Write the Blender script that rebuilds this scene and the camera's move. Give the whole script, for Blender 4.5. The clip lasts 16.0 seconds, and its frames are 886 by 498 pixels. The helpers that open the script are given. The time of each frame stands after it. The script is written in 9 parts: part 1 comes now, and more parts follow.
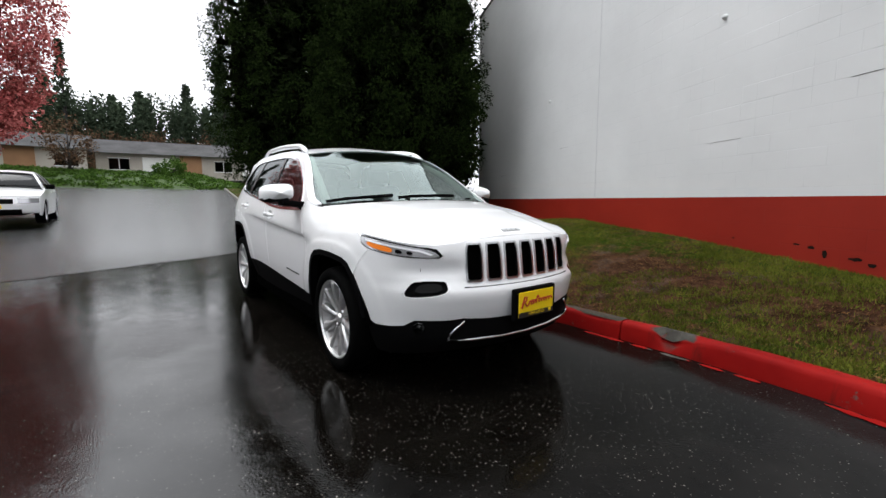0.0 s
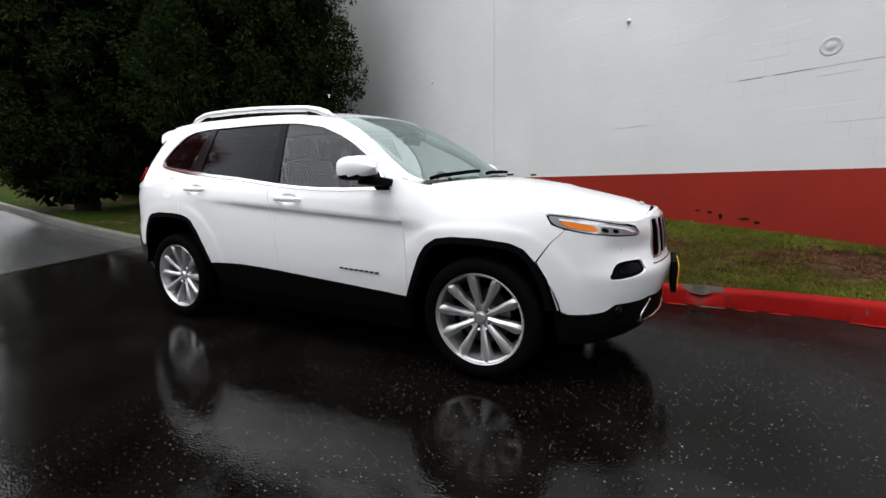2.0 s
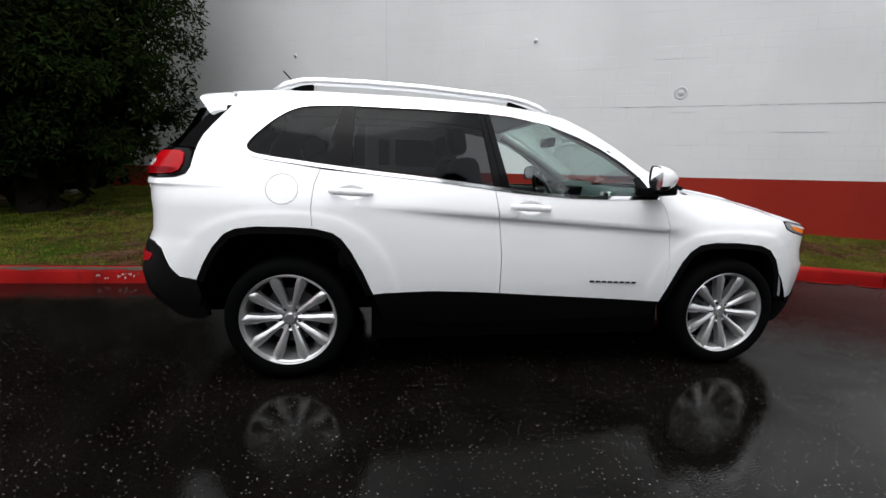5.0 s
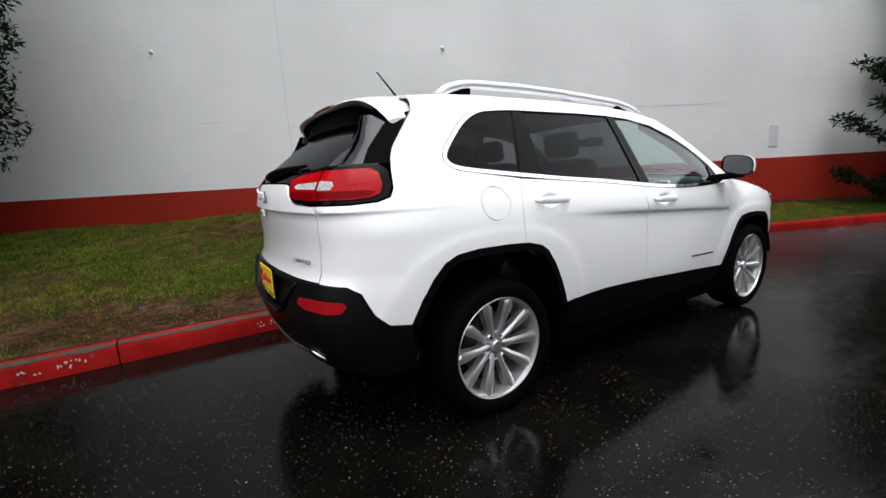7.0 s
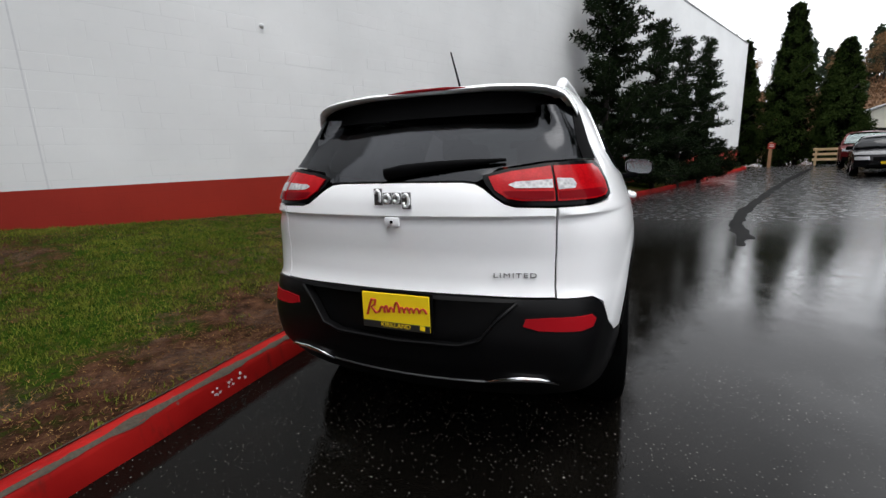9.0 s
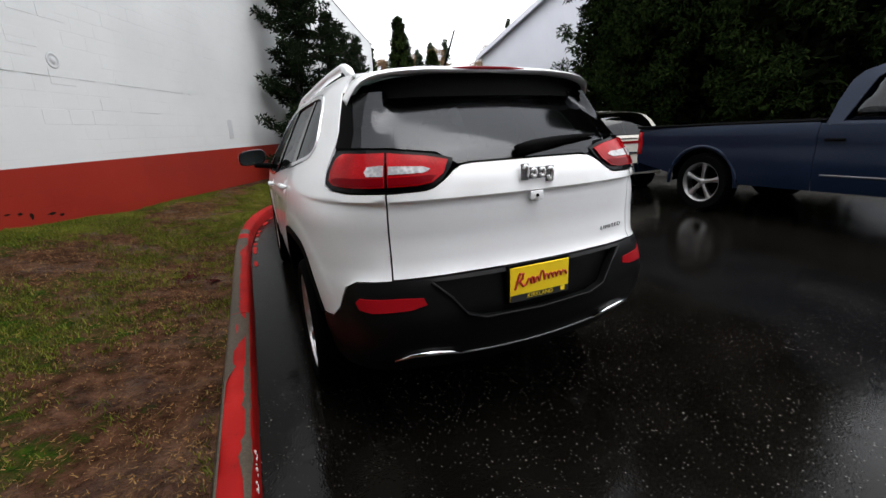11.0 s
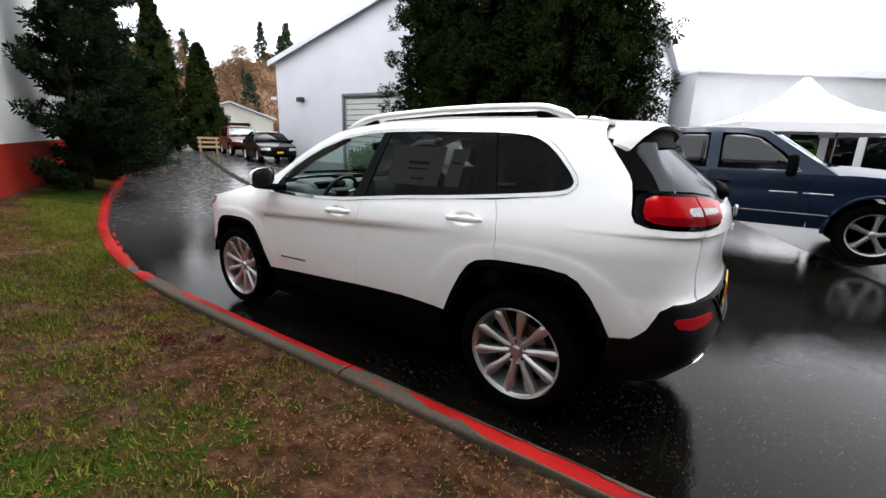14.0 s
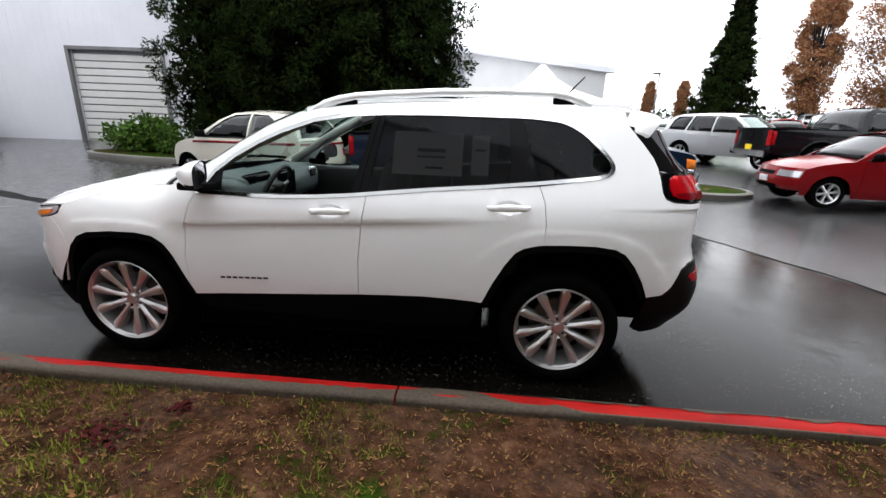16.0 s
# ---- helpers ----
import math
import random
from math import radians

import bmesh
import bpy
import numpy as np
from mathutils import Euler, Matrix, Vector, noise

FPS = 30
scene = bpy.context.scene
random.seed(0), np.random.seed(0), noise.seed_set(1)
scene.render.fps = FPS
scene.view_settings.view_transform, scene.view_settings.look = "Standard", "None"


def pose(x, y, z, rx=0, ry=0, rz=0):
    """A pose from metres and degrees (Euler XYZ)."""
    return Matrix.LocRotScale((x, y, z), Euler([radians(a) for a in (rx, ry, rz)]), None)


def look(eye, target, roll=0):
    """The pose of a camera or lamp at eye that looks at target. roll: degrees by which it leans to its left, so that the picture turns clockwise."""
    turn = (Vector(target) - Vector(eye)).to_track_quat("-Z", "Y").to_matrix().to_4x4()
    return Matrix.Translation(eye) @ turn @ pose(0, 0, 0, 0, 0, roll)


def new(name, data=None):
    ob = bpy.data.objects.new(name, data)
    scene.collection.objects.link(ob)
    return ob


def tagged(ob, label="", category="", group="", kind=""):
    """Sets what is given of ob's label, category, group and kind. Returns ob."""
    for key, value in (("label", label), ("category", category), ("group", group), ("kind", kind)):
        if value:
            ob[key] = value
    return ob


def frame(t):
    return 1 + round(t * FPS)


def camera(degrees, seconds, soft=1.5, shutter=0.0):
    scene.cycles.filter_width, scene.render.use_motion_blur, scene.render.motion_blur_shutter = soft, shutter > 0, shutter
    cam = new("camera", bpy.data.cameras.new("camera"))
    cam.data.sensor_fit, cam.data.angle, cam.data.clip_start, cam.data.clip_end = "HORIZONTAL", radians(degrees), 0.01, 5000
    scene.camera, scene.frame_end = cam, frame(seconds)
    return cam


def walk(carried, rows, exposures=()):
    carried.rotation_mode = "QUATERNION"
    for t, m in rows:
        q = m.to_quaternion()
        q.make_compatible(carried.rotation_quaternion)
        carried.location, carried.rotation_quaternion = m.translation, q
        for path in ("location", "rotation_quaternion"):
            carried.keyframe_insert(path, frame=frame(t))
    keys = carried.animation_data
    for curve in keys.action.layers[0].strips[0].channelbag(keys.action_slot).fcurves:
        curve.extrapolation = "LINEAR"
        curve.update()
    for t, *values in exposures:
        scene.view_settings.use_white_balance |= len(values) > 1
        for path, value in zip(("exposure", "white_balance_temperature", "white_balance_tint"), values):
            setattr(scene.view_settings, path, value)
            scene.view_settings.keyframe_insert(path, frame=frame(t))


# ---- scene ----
cam = camera(92.7, 16.0)
PATH = [
    (0, (4.007, -1.952, 1.176), (2.417, -0.765, 0.925), -0.0),
    (0.5, (3.595, -2.313, 1.169), (2.199, -0.901, 0.928), -1.7),
    (1, (3.131, -2.58, 1.134), (1.83, -1.095, 0.818), -0.5),
    (1.5, (2.676, -2.799, 1.125), (1.616, -1.128, 0.842), 0.7),
    (2, (2.2, -2.983, 1.127), (1.309, -1.223, 0.8), -0.7),
    (2.5, (1.725, -3.065, 1.127), (0.998, -1.231, 0.796), 1.7),
    (3, (1.235, -3.165, 1.15), (0.728, -1.269, 0.767), 0.9),
    (3.5, (0.708, -3.198, 1.157), (0.284, -1.278, 0.79), 2.6),
    (4, (0.201, -3.277, 1.173), (0.129, -1.321, 0.759), 0.9),
    (4.5, (-0.322, -3.281, 1.189), (-0.282, -1.331, 0.745), 1.0),
    (4.7, (-0.518, -3.262, 1.212), (-0.401, -1.307, 0.805), 1.5),
    (6.8, (-2.51, -2.593, 1.22), (-1.473, -0.921, 0.859), -2.5),
    (7, (-2.647, -2.437, 1.237), (-1.597, -0.773, 0.879), -2.6),
    (7.5, (-2.995, -2.062, 1.246), (-1.714, -0.569, 0.887), -1.4),
    (8, (-3.311, -1.663, 1.253), (-1.835, -0.38, 0.838), -3.2),
    (8.5, (-3.527, -1.197, 1.269), (-1.869, -0.139, 0.905), -0.7),
    (9, (-3.71, -0.792, 1.289), (-1.889, -0.069, 0.888), -1.8),
    (9.5, (-3.775, -0.317, 1.281), (-1.896, 0.243, 0.884), -2.9),
    (10, (-3.793, 0.116, 1.284), (-1.823, 0.236, 0.956), 0.6),
    (10.2, (-3.812, 0.303, 1.301), (-1.85, 0.187, 0.931), -0.4),
    (12.3, (-3.103, 2.138, 1.358), (-1.631, 0.858, 0.918), 1.6),
    (12.5, (-3.007, 2.267, 1.398), (-1.566, 0.934, 1.01), 3.0),
    (13, (-2.791, 2.574, 1.461), (-1.593, 1.046, 0.982), 1.7),
    (13.5, (-2.505, 2.77, 1.465), (-1.358, 1.212, 0.958), -0.6),
    (14, (-2.215, 2.887, 1.475), (-1.126, 1.281, 0.99), 1.7),
    (14.5, (-1.897, 3.05, 1.485), (-1.05, 1.313, 0.97), 3.8),
    (15, (-1.547, 3.15, 1.507), (-0.9, 1.339, 0.957), 2.3),
    (15.5, (-1.206, 3.166, 1.516), (-0.802, 1.285, 0.968), 4.2),
    (16, (-0.814, 3.198, 1.511), (-0.676, 1.288, 0.935), 2.1),
]
walk(cam, [(t, look(eye, aim, roll)) for t, eye, aim, roll in PATH], exposures=[(0, 1.12), (4.7, 1.12), (10.2, 1.08), (12.3, 1.6), (16, 1.65)])

# ---------------------------------------------------------------- sky and light
world = bpy.data.worlds.new("overcast_sky")
scene.world = world
world.use_nodes = True
wn = world.node_tree.nodes
wl = world.node_tree.links
sky = wn.new("ShaderNodeTexSky")
sky.sky_type = "NISHITA"
sky.sun_disc = False
sky.sun_elevation = radians(74)
sky.sun_rotation = radians(200)
sky.air_density, sky.dust_density, sky.ozone_density = 1.0, 4.0, 1.0
grey = wn.new("ShaderNodeHueSaturation")
grey.inputs["Saturation"].default_value = 0.10
wl.new(sky.outputs[0], grey.inputs["Color"])
veil = wn.new("ShaderNodeMix")
veil.data_type = "RGBA"
veil.inputs[0].default_value = 0.72
wl.new(grey.outputs[0], veil.inputs[6])
veil.inputs[7].default_value = (7.6, 7.8, 8.2, 1)
wl.new(veil.outputs[2], wn["Background"].inputs[0])
wn["Background"].inputs[1].default_value = 0.125

sun = new("sun", bpy.data.lights.new("sun", "SUN"))
sun.data.energy, sun.data.angle, sun.data.color = 0.6, radians(40), (1.0, 0.98, 0.95)
sun.matrix_world = look((-3, -5, 22), (0, 0, 0))

# ---------------------------------------------------------------- materials


def node_mat(name, rough=0.5, metal=0.0, base=(0.5, 0.5, 0.5), spec=0.5, coat=0.0):
    m = bpy.data.materials.new(name)
    m.use_nodes = True
    b = m.node_tree.nodes["Principled BSDF"]
    b.inputs["Base Color"].default_value = (*base, 1)
    b.inputs["Roughness"].default_value = rough
    b.inputs["Metallic"].default_value = metal
    b.inputs["Specular IOR Level"].default_value = spec
    b.inputs["Coat Weight"].default_value = coat
    b.inputs["Coat Roughness"].default_value = 0.03
    return m


def nd(m, kind, **kw):
    n = m.node_tree.nodes.new(kind)
    for k, v in kw.items():
        n.inputs[k].default_value = v
    return n


def ln(m, a, b):
    m.node_tree.links.new(a, b)


def bsdf(m):
    return m.node_tree.nodes["Principled BSDF"]


def coords(m, world_space=True):
    if world_space:
        return m.node_tree.nodes.new("ShaderNodeNewGeometry").outputs["Position"]
    return m.node_tree.nodes.new("ShaderNodeTexCoord").outputs["Object"]


def noise_tex(m, co, scale, detail=4.0, rough=0.55):
    n = nd(m, "ShaderNodeTexNoise", Scale=scale, Detail=detail, Roughness=rough)
    ln(m, co, n.inputs["Vector"])
    return n.outputs["Fac"]


def ramp(m, fac, stops):
    r = m.node_tree.nodes.new("ShaderNodeValToRGB")
    while len(r.color_ramp.elements) < len(stops):
        r.color_ramp.elements.new(0.5)
    for e, (p, c) in zip(r.color_ramp.elements, stops):
        e.position = p
        e.color = (*c, 1) if len(c) == 3 else c
    ln(m, fac, r.inputs[0])
    return r.outputs[0]


def mix(m, fac, a, b):
    n = m.node_tree.nodes.new("ShaderNodeMix")
    n.data_type = "RGBA"
    for sock, v in ((n.inputs[0], fac), (n.inputs[6], a), (n.inputs[7], b)):
        if hasattr(v, "is_linked"):
            ln(m, v, sock)
        elif isinstance(v, tuple):
            sock.default_value = (*v, 1)
        else:
            sock.default_value = v
    return n.outputs[2]


def maths(m, op, a, b=0.5):
    n = m.node_tree.nodes.new("ShaderNodeMath")
    n.operation = op
    for sock, v in ((n.inputs[0], a), (n.inputs[1], b)):
        if hasattr(v, "is_linked"):
            ln(m, v, sock)
        else:
            sock.default_value = v
    return n.outputs[0]


def bump(m, height, strength=0.3, dist=0.01):
    n = nd(m, "ShaderNodeBump", Strength=strength, Distance=dist)
    ln(m, height, n.inputs["Height"])
    ln(m, n.outputs[0], bsdf(m).inputs["Normal"])


def grained(name, lo, hi, scale=8.0, rough=0.7, bstr=0.2, bdist=0.005, metal=0.0, spec=0.5, big=0.7):
    """A surface between two colours with coarse patches and fine grain."""
    m = node_mat(name, rough, metal, spec=spec)
    co = coords(m)
    a = noise_tex(m, co, big, 3)
    b = noise_tex(m, co, scale * 4, 5)
    f = maths(m, "ADD", maths(m, "MULTIPLY", a, 0.55), maths(m, "MULTIPLY", b, 0.45))
    ln(m, ramp(m, f, [(0.32, lo), (0.68, hi)]), bsdf(m).inputs["Base Color"])
    bump(m, b, bstr, bdist)
    return m


# wet asphalt: dark aggregate under a film of water, pale stones showing through
def wet_asphalt():
    m = node_mat("wet_asphalt", 0.1, spec=0.25)
    co = coords(m)
    patch = noise_tex(m, co, 0.35, 5, 0.6)
    mid = noise_tex(m, co, 2.3, 4)
    fine = noise_tex(m, co, 90.0, 3)
    base = ramp(m, mid, [(0.3, (0.0018, 0.0015, 0.0012)), (0.7, (0.0055, 0.0047, 0.0039))])

    def stones(scale, lo, hi, size):
        v = nd(m, "ShaderNodeTexVoronoi", Scale=scale)
        ln(m, co, v.inputs["Vector"])
        chance = ramp(m, v.outputs["Color"], [(lo, (0, 0, 0)), (hi, (1, 1, 1))])
        return maths(m, "MULTIPLY", chance, ramp(m, v.outputs["Distance"], [(0.0, (1, 1, 1)), (size * 0.5, (0.8, 0.8, 0.8)), (size, (0, 0, 0))]))
    dots = maths(m, "MAXIMUM", stones(30.0, 0.80, 0.83, 0.17), maths(m, "MULTIPLY", stones(64.0, 0.58, 0.68, 0.25), 0.8))
    dots = maths(m, "MULTIPLY", dots, ramp(m, fine, [(0.40, (0.05, 0.05, 0.05)), (0.62, (1, 1, 1))]))
    dots = maths(m, "MULTIPLY", dots, ramp(m, noise_tex(m, co, 1.1, 4), [(0.38, (0.25, 0.25, 0.25)), (0.6, (1, 1, 1))]))
    col = mix(m, dots, base, (0.38, 0.365, 0.33))
    # the older, smoother and wetter surface starts at a seam across the road
    sep = m.node_tree.nodes.new("ShaderNodeSeparateXYZ")
    ln(m, co, sep.inputs[0])
    seam = maths(m, "ADD", maths(m, "MULTIPLY", sep.outputs[0], -1.0), maths(m, "MULTIPLY", sep.outputs[1], -0.413))
    seam = maths(m, "ADD", maths(m, "MULTIPLY", maths(m, "SUBTRACT", seam, 5.50), 4.0), 0.5)
    old = ramp(m, seam, [(0.45, (0, 0, 0)), (0.55, (1, 1, 1))])
    # the film of water lies thicker away from the kerb and up the road
    lane = maths(m, "ADD", maths(m, "ADD", maths(m, "MULTIPLY", sep.outputs[1], -0.19), maths(m, "MULTIPLY", sep.outputs[0], -0.11)), maths(m, "MULTIPLY", patch, 0.9))
    lane = maths(m, "ADD", lane, maths(m, "MULTIPLY", maths(m, "MAXIMUM", maths(m, "SUBTRACT", sep.outputs[0], 1.6), 0.0), 0.22))
    # a smooth patch in the wheel track before the parked car
    track = maths(m, "MULTIPLY", ramp(m, maths(m, "ADD", maths(m, "MULTIPLY", sep.outputs[1], -0.25), maths(m, "ADD", maths(m, "MULTIPLY", mid, 0.10), maths(m, "MULTIPLY", patch, 0.30))), [(0.42, (0, 0, 0)), (0.72, (1, 1, 1))]), ramp(m, maths(m, "ADD", maths(m, "MULTIPLY", sep.outputs[0], 0.25), maths(m, "MULTIPLY", patch, 0.5)), [(0.30, (0, 0, 0)), (0.72, (1, 1, 1))]))
    lane = maths(m, "ADD", lane, maths(m, "MULTIPLY", track, 0.9))
    film_w = ramp(m, maths(m, "MULTIPLY", lane, 0.5), [(0.24, (0.05, 0.05, 0.05)), (0.46, (0.12, 0.12, 0.12)), (0.64, (0.42, 0.42, 0.42)), (0.9, (0.9, 0.9, 0.9))])
    ln(m, mix(m, old, film_w, (0.65, 0.65, 0.65)), bsdf(m).inputs["Specular IOR Level"])
    # paler old surface, its colour also standing in for the reflected sky
    aged_sheen = ramp(m, mid, [(0.3, (0.026, 0.026, 0.027)), (0.7, (0.050, 0.050, 0.051))])
    far_lane = ramp(m, maths(m, "MULTIPLY", sep.outputs[0], 0.1), [(0.28, (0, 0, 0)), (0.65, (1, 1, 1))])
    ln(m, mix(m, maths(m, "MAXIMUM", old, far_lane), col, aged_sheen), bsdf(m).inputs["Base Color"])
    # broken film: smooth pools between rougher streaks of standing stones
    streak = noise_tex(m, co, 5.5, 6, 0.7)
    wet = ramp(m, maths(m, "ADD", maths(m, "MULTIPLY", patch, 0.6), maths(m, "MULTIPLY", streak, 0.4)), [(0.38, (0.16, 0.16, 0.16)), (0.5, (0.085, 0.085, 0.085)), (0.60, (0.04, 0.04, 0.04))])
    dull = ramp(m, streak, [(0.4, (0.30, 0.30, 0.30)), (0.6, (0.15, 0.15, 0.15))])
    ln(m, mix(m, old, mix(m, far_lane, wet, dull), (0.27, 0.27, 0.27)), bsdf(m).inputs["Roughness"])
    cells = nd(m, "ShaderNodeTexVoronoi", Scale=110.0)
    ln(m, co, cells.inputs["Vector"])
    h = maths(m, "ADD", cells.outputs["Distance"], maths(m, "MULTIPLY", noise_tex(m, co, 22.0, 4), 1.6))
    n = nd(m, "ShaderNodeBump", Distance=0.003)
    ln(m, maths(m, "MULTIPLY", ramp(m, streak, [(0.42, (0.2, 0.2, 0.2)), (0.62, (1, 1, 1))]), 0.16), n.inputs["Strength"])
    ln(m, h, n.inputs["Height"])
    ln(m, n.outputs[0], bsdf(m).inputs["Normal"])
    return m


ASPHALT = wet_asphalt()


def lawn_mat():
    """Thin wet grass over red-brown mud, bare where feet have worn it."""
    m = node_mat("wet_lawn", 0.95, spec=0.03)
    co = coords(m)
    a = noise_tex(m, co, 0.55, 5, 0.6)
    b = noise_tex(m, co, 26.0, 4, 0.7)
    c = noise_tex(m, co, 5.0, 5, 0.7)
    clod = noise_tex(m, co, 12.0, 6, 0.75)
    green = ramp(m, b, [(0.3, (0.008, 0.019, 0.002)), (0.55, (0.026, 0.055, 0.004)), (0.75, (0.075, 0.095, 0.012))])
    mud = ramp(m, maths(m, "ADD", maths(m, "MULTIPLY", c, 0.5), maths(m, "MULTIPLY", clod, 0.5)), [(0.34, (0.008, 0.004, 0.0026)), (0.45, (0.031, 0.0138, 0.0078)), (0.56, (0.074, 0.035, 0.0195)), (0.68, (0.137, 0.070, 0.042))])
    f = maths(m, "ADD", maths(m, "MULTIPLY", a, 0.42), maths(m, "ADD", maths(m, "MULTIPLY", c, 0.40), maths(m, "MULTIPLY", b, 0.18)))
    # trodden bare earth along the kerb beside the car
    sep = m.node_tree.nodes.new("ShaderNodeSeparateXYZ")
    ln(m, co, sep.inputs[0])
    along = ramp(m, maths(m, "MULTIPLY", maths(m, "ADD", sep.outputs[0], 8.0), 0.0625), [(0.10, (0, 0, 0)), (0.26, (0.8, 0.8, 0.8)), (0.60, (1, 1, 1)), (0.72, (0.6, 0.6, 0.6)), (0.88, (0.5, 0.5, 0.5)), (0.99, (0, 0, 0))])
    band = ramp(m, maths(m, "ABSOLUTE", maths(m, "ADD", maths(m, "SUBTRACT", sep.outputs[1], 3.175), maths(m, "MULTIPLY", sep.outputs[0], 0.25)), 0.0), [(0.15, (1, 1, 1)), (0.65, (0, 0, 0))])
    band = maths(m, "MULTIPLY", band, ramp(m, maths(m, "MULTIPLY", sep.outputs[0], 0.2), [(0.05, (0, 0, 0)), (0.25, (1, 1, 1))]))
    f = maths(m, "ADD", f, maths(m, "MULTIPLY", band, 0.13))
    across = ramp(m, maths(m, "MULTIPLY", sep.outputs[1], 0.125), [(0.15, (1, 1, 1)), (0.235, (1, 1, 1)), (0.31, (0.1, 0.1, 0.1))])
    f = maths(m, "ADD", f, maths(m, "MULTIPLY", maths(m, "MULTIPLY", along, across), 0.10))
    bare = ramp(m, f, [(0.475, (0, 0, 0)), (0.57, (1, 1, 1))])
    ln(m, mix(m, bare, green, mud), bsdf(m).inputs["Base Color"])
    # water stands in the smooth hollows of the mud
    pool = maths(m, "MULTIPLY", bare, ramp(m, noise_tex(m, co, 2.2, 4), [(0.5, (0, 0, 0)), (0.66, (1, 1, 1))]))
    ln(m, mix(m, pool, (0.95, 0.95, 0.95), (0.5, 0.5, 0.5)), bsdf(m).inputs["Roughness"])
    ln(m, mix(m, pool, (0.03, 0.03, 0.03), (0.14, 0.14, 0.14)), bsdf(m).inputs["Specular IOR Level"])
    bump(m, maths(m, "ADD", maths(m, "ADD", b, c), maths(m, "MULTIPLY", clod, 1.4)), 1.0, 0.035)
    return m


LAWN = lawn_mat()
# dark colour for cracked joints and for the shade in broken holes
CRACK_DARK = grained("dark_cracks_and_holes", (0.006, 0.004, 0.003), (0.022, 0.014, 0.010), 12, 0.9, 0.8, 0.02, spec=0.05)


def painted_block(name, lo, hi, rough):
    """Painted concrete block: courses that the paint has all but filled."""
    m = node_mat(name, rough, spec=0.2)
    tc = coords(m, False)
    br = m.node_tree.nodes.new("ShaderNodeTexBrick")
    ln(m, tc, br.inputs["Vector"])
    for k, v in (("Scale", 1.0), ("Mortar Size", 0.0045), ("Mortar Smooth", 0.35), ("Brick Width", 0.4), ("Row Height", 0.2)):
        br.inputs[k].default_value = v
    big = noise_tex(m, tc, 0.45, 5)
    where = ramp(m, noise_tex(m, tc, 1.1, 5, 0.7), [(0.46, (0.06, 0.06, 0.06)), (0.56, (1, 1, 1))])
    fine = noise_tex(m, tc, 60.0, 4)
    col = ramp(m, big, [(0.3, lo), (0.7, hi)])
    joint = maths(m, "MULTIPLY", br.outputs["Fac"], where)
    ln(m, mix(m, maths(m, "MULTIPLY", joint, 0.16), col, tuple(0.5 * v for v in lo)), bsdf(m).inputs["Base Color"])
    h = maths(m, "SUBTRACT", maths(m, "MULTIPLY", fine, 0.12), maths(m, "MULTIPLY", br.outputs["Fac"], maths(m, "ADD", maths(m, "MULTIPLY", where, 0.45), 0.05)))
    bump(m, h, 0.38, 0.008)
    return m


WALL_WHITE = painted_block("white_painted_block", (0.60, 0.61, 0.61), (0.70, 0.71, 0.71), 0.6)
WALL_RED = painted_block("red_painted_block", (0.22, 0.014, 0.008), (0.31, 0.024, 0.012), 0.5)


def kerb_mat():
    m = node_mat("red_painted_kerb", 0.6, spec=0.07)
    co = coords(m)
    wear = noise_tex(m, co, 9.0, 6, 0.65)
    tone = noise_tex(m, co, 1.6, 3)
    sep = m.node_tree.nodes.new("ShaderNodeSeparateXYZ")
    ln(m, co, sep.inputs[0])
    red = ramp(m, tone, [(0.35, (0.19, 0.004, 0.004)), (0.65, (0.30, 0.010, 0.008))])
    grey_c = ramp(m, wear, [(0.3, (0.030, 0.028, 0.024)), (0.7, (0.085, 0.080, 0.070))])
    f = ramp(m, wear, [(0.64, (0, 0, 0)), (0.70, (1, 1, 1))])
    # the notch in the top shows bare concrete
    chip = maths(m, "ABSOLUTE", maths(m, "SUBTRACT", sep.outputs[0], 2.6), 0.0)
    chip = maths(m, "ADD", maths(m, "MULTIPLY", chip, 3.0), maths(m, "MULTIPLY", wear, 0.4))
    up = m.node_tree.nodes.new("ShaderNodeSeparateXYZ")
    ln(m, m.node_tree.nodes.new("ShaderNodeNewGeometry").outputs["Normal"], up.inputs[0])
    bare = maths(m, "MULTIPLY", ramp(m, chip, [(0.60, (1, 1, 1)), (0.68, (0, 0, 0))]), ramp(m, up.outputs[2], [(0.35, (0, 0, 0)), (0.6, (1, 1, 1))]))
    # dark scuffs that run down the face
    stain = nd(m, "ShaderNodeTexNoise", Scale=1.0, Detail=5.0, Roughness=0.7)
    squeeze = nd(m, "ShaderNodeMapping")
    squeeze.inputs["Scale"].default_value = (7.0, 7.0, 1.6)
    ln(m, co, squeeze.inputs["Vector"])
    ln(m, squeeze.outputs[0], stain.inputs["Vector"])
    red = mix(m, maths(m, "MULTIPLY", ramp(m, stain.outputs["Fac"], [(0.56, (0, 0, 0)), (0.70, (1, 1, 1))]), 0.65), red, (0.045, 0.012, 0.009))
    f = maths(m, "MAXIMUM", f, bare)
    ln(m, mix(m, f, red, grey_c), bsdf(m).inputs["Base Color"])
    bump(m, wear, 0.4, 0.006)
    return m


KERB_RED = kerb_mat()
CONCRETE = grained("weathered_concrete", (0.06, 0.057, 0.05), (0.14, 0.135, 0.12), 10, 0.6, 0.4, 0.006)
KERB_WORN = grained("mossy_kerb_top", (0.020, 0.015, 0.010), (0.075, 0.060, 0.044), 14, 0.7, 0.5, 0.006, spec=0.2)

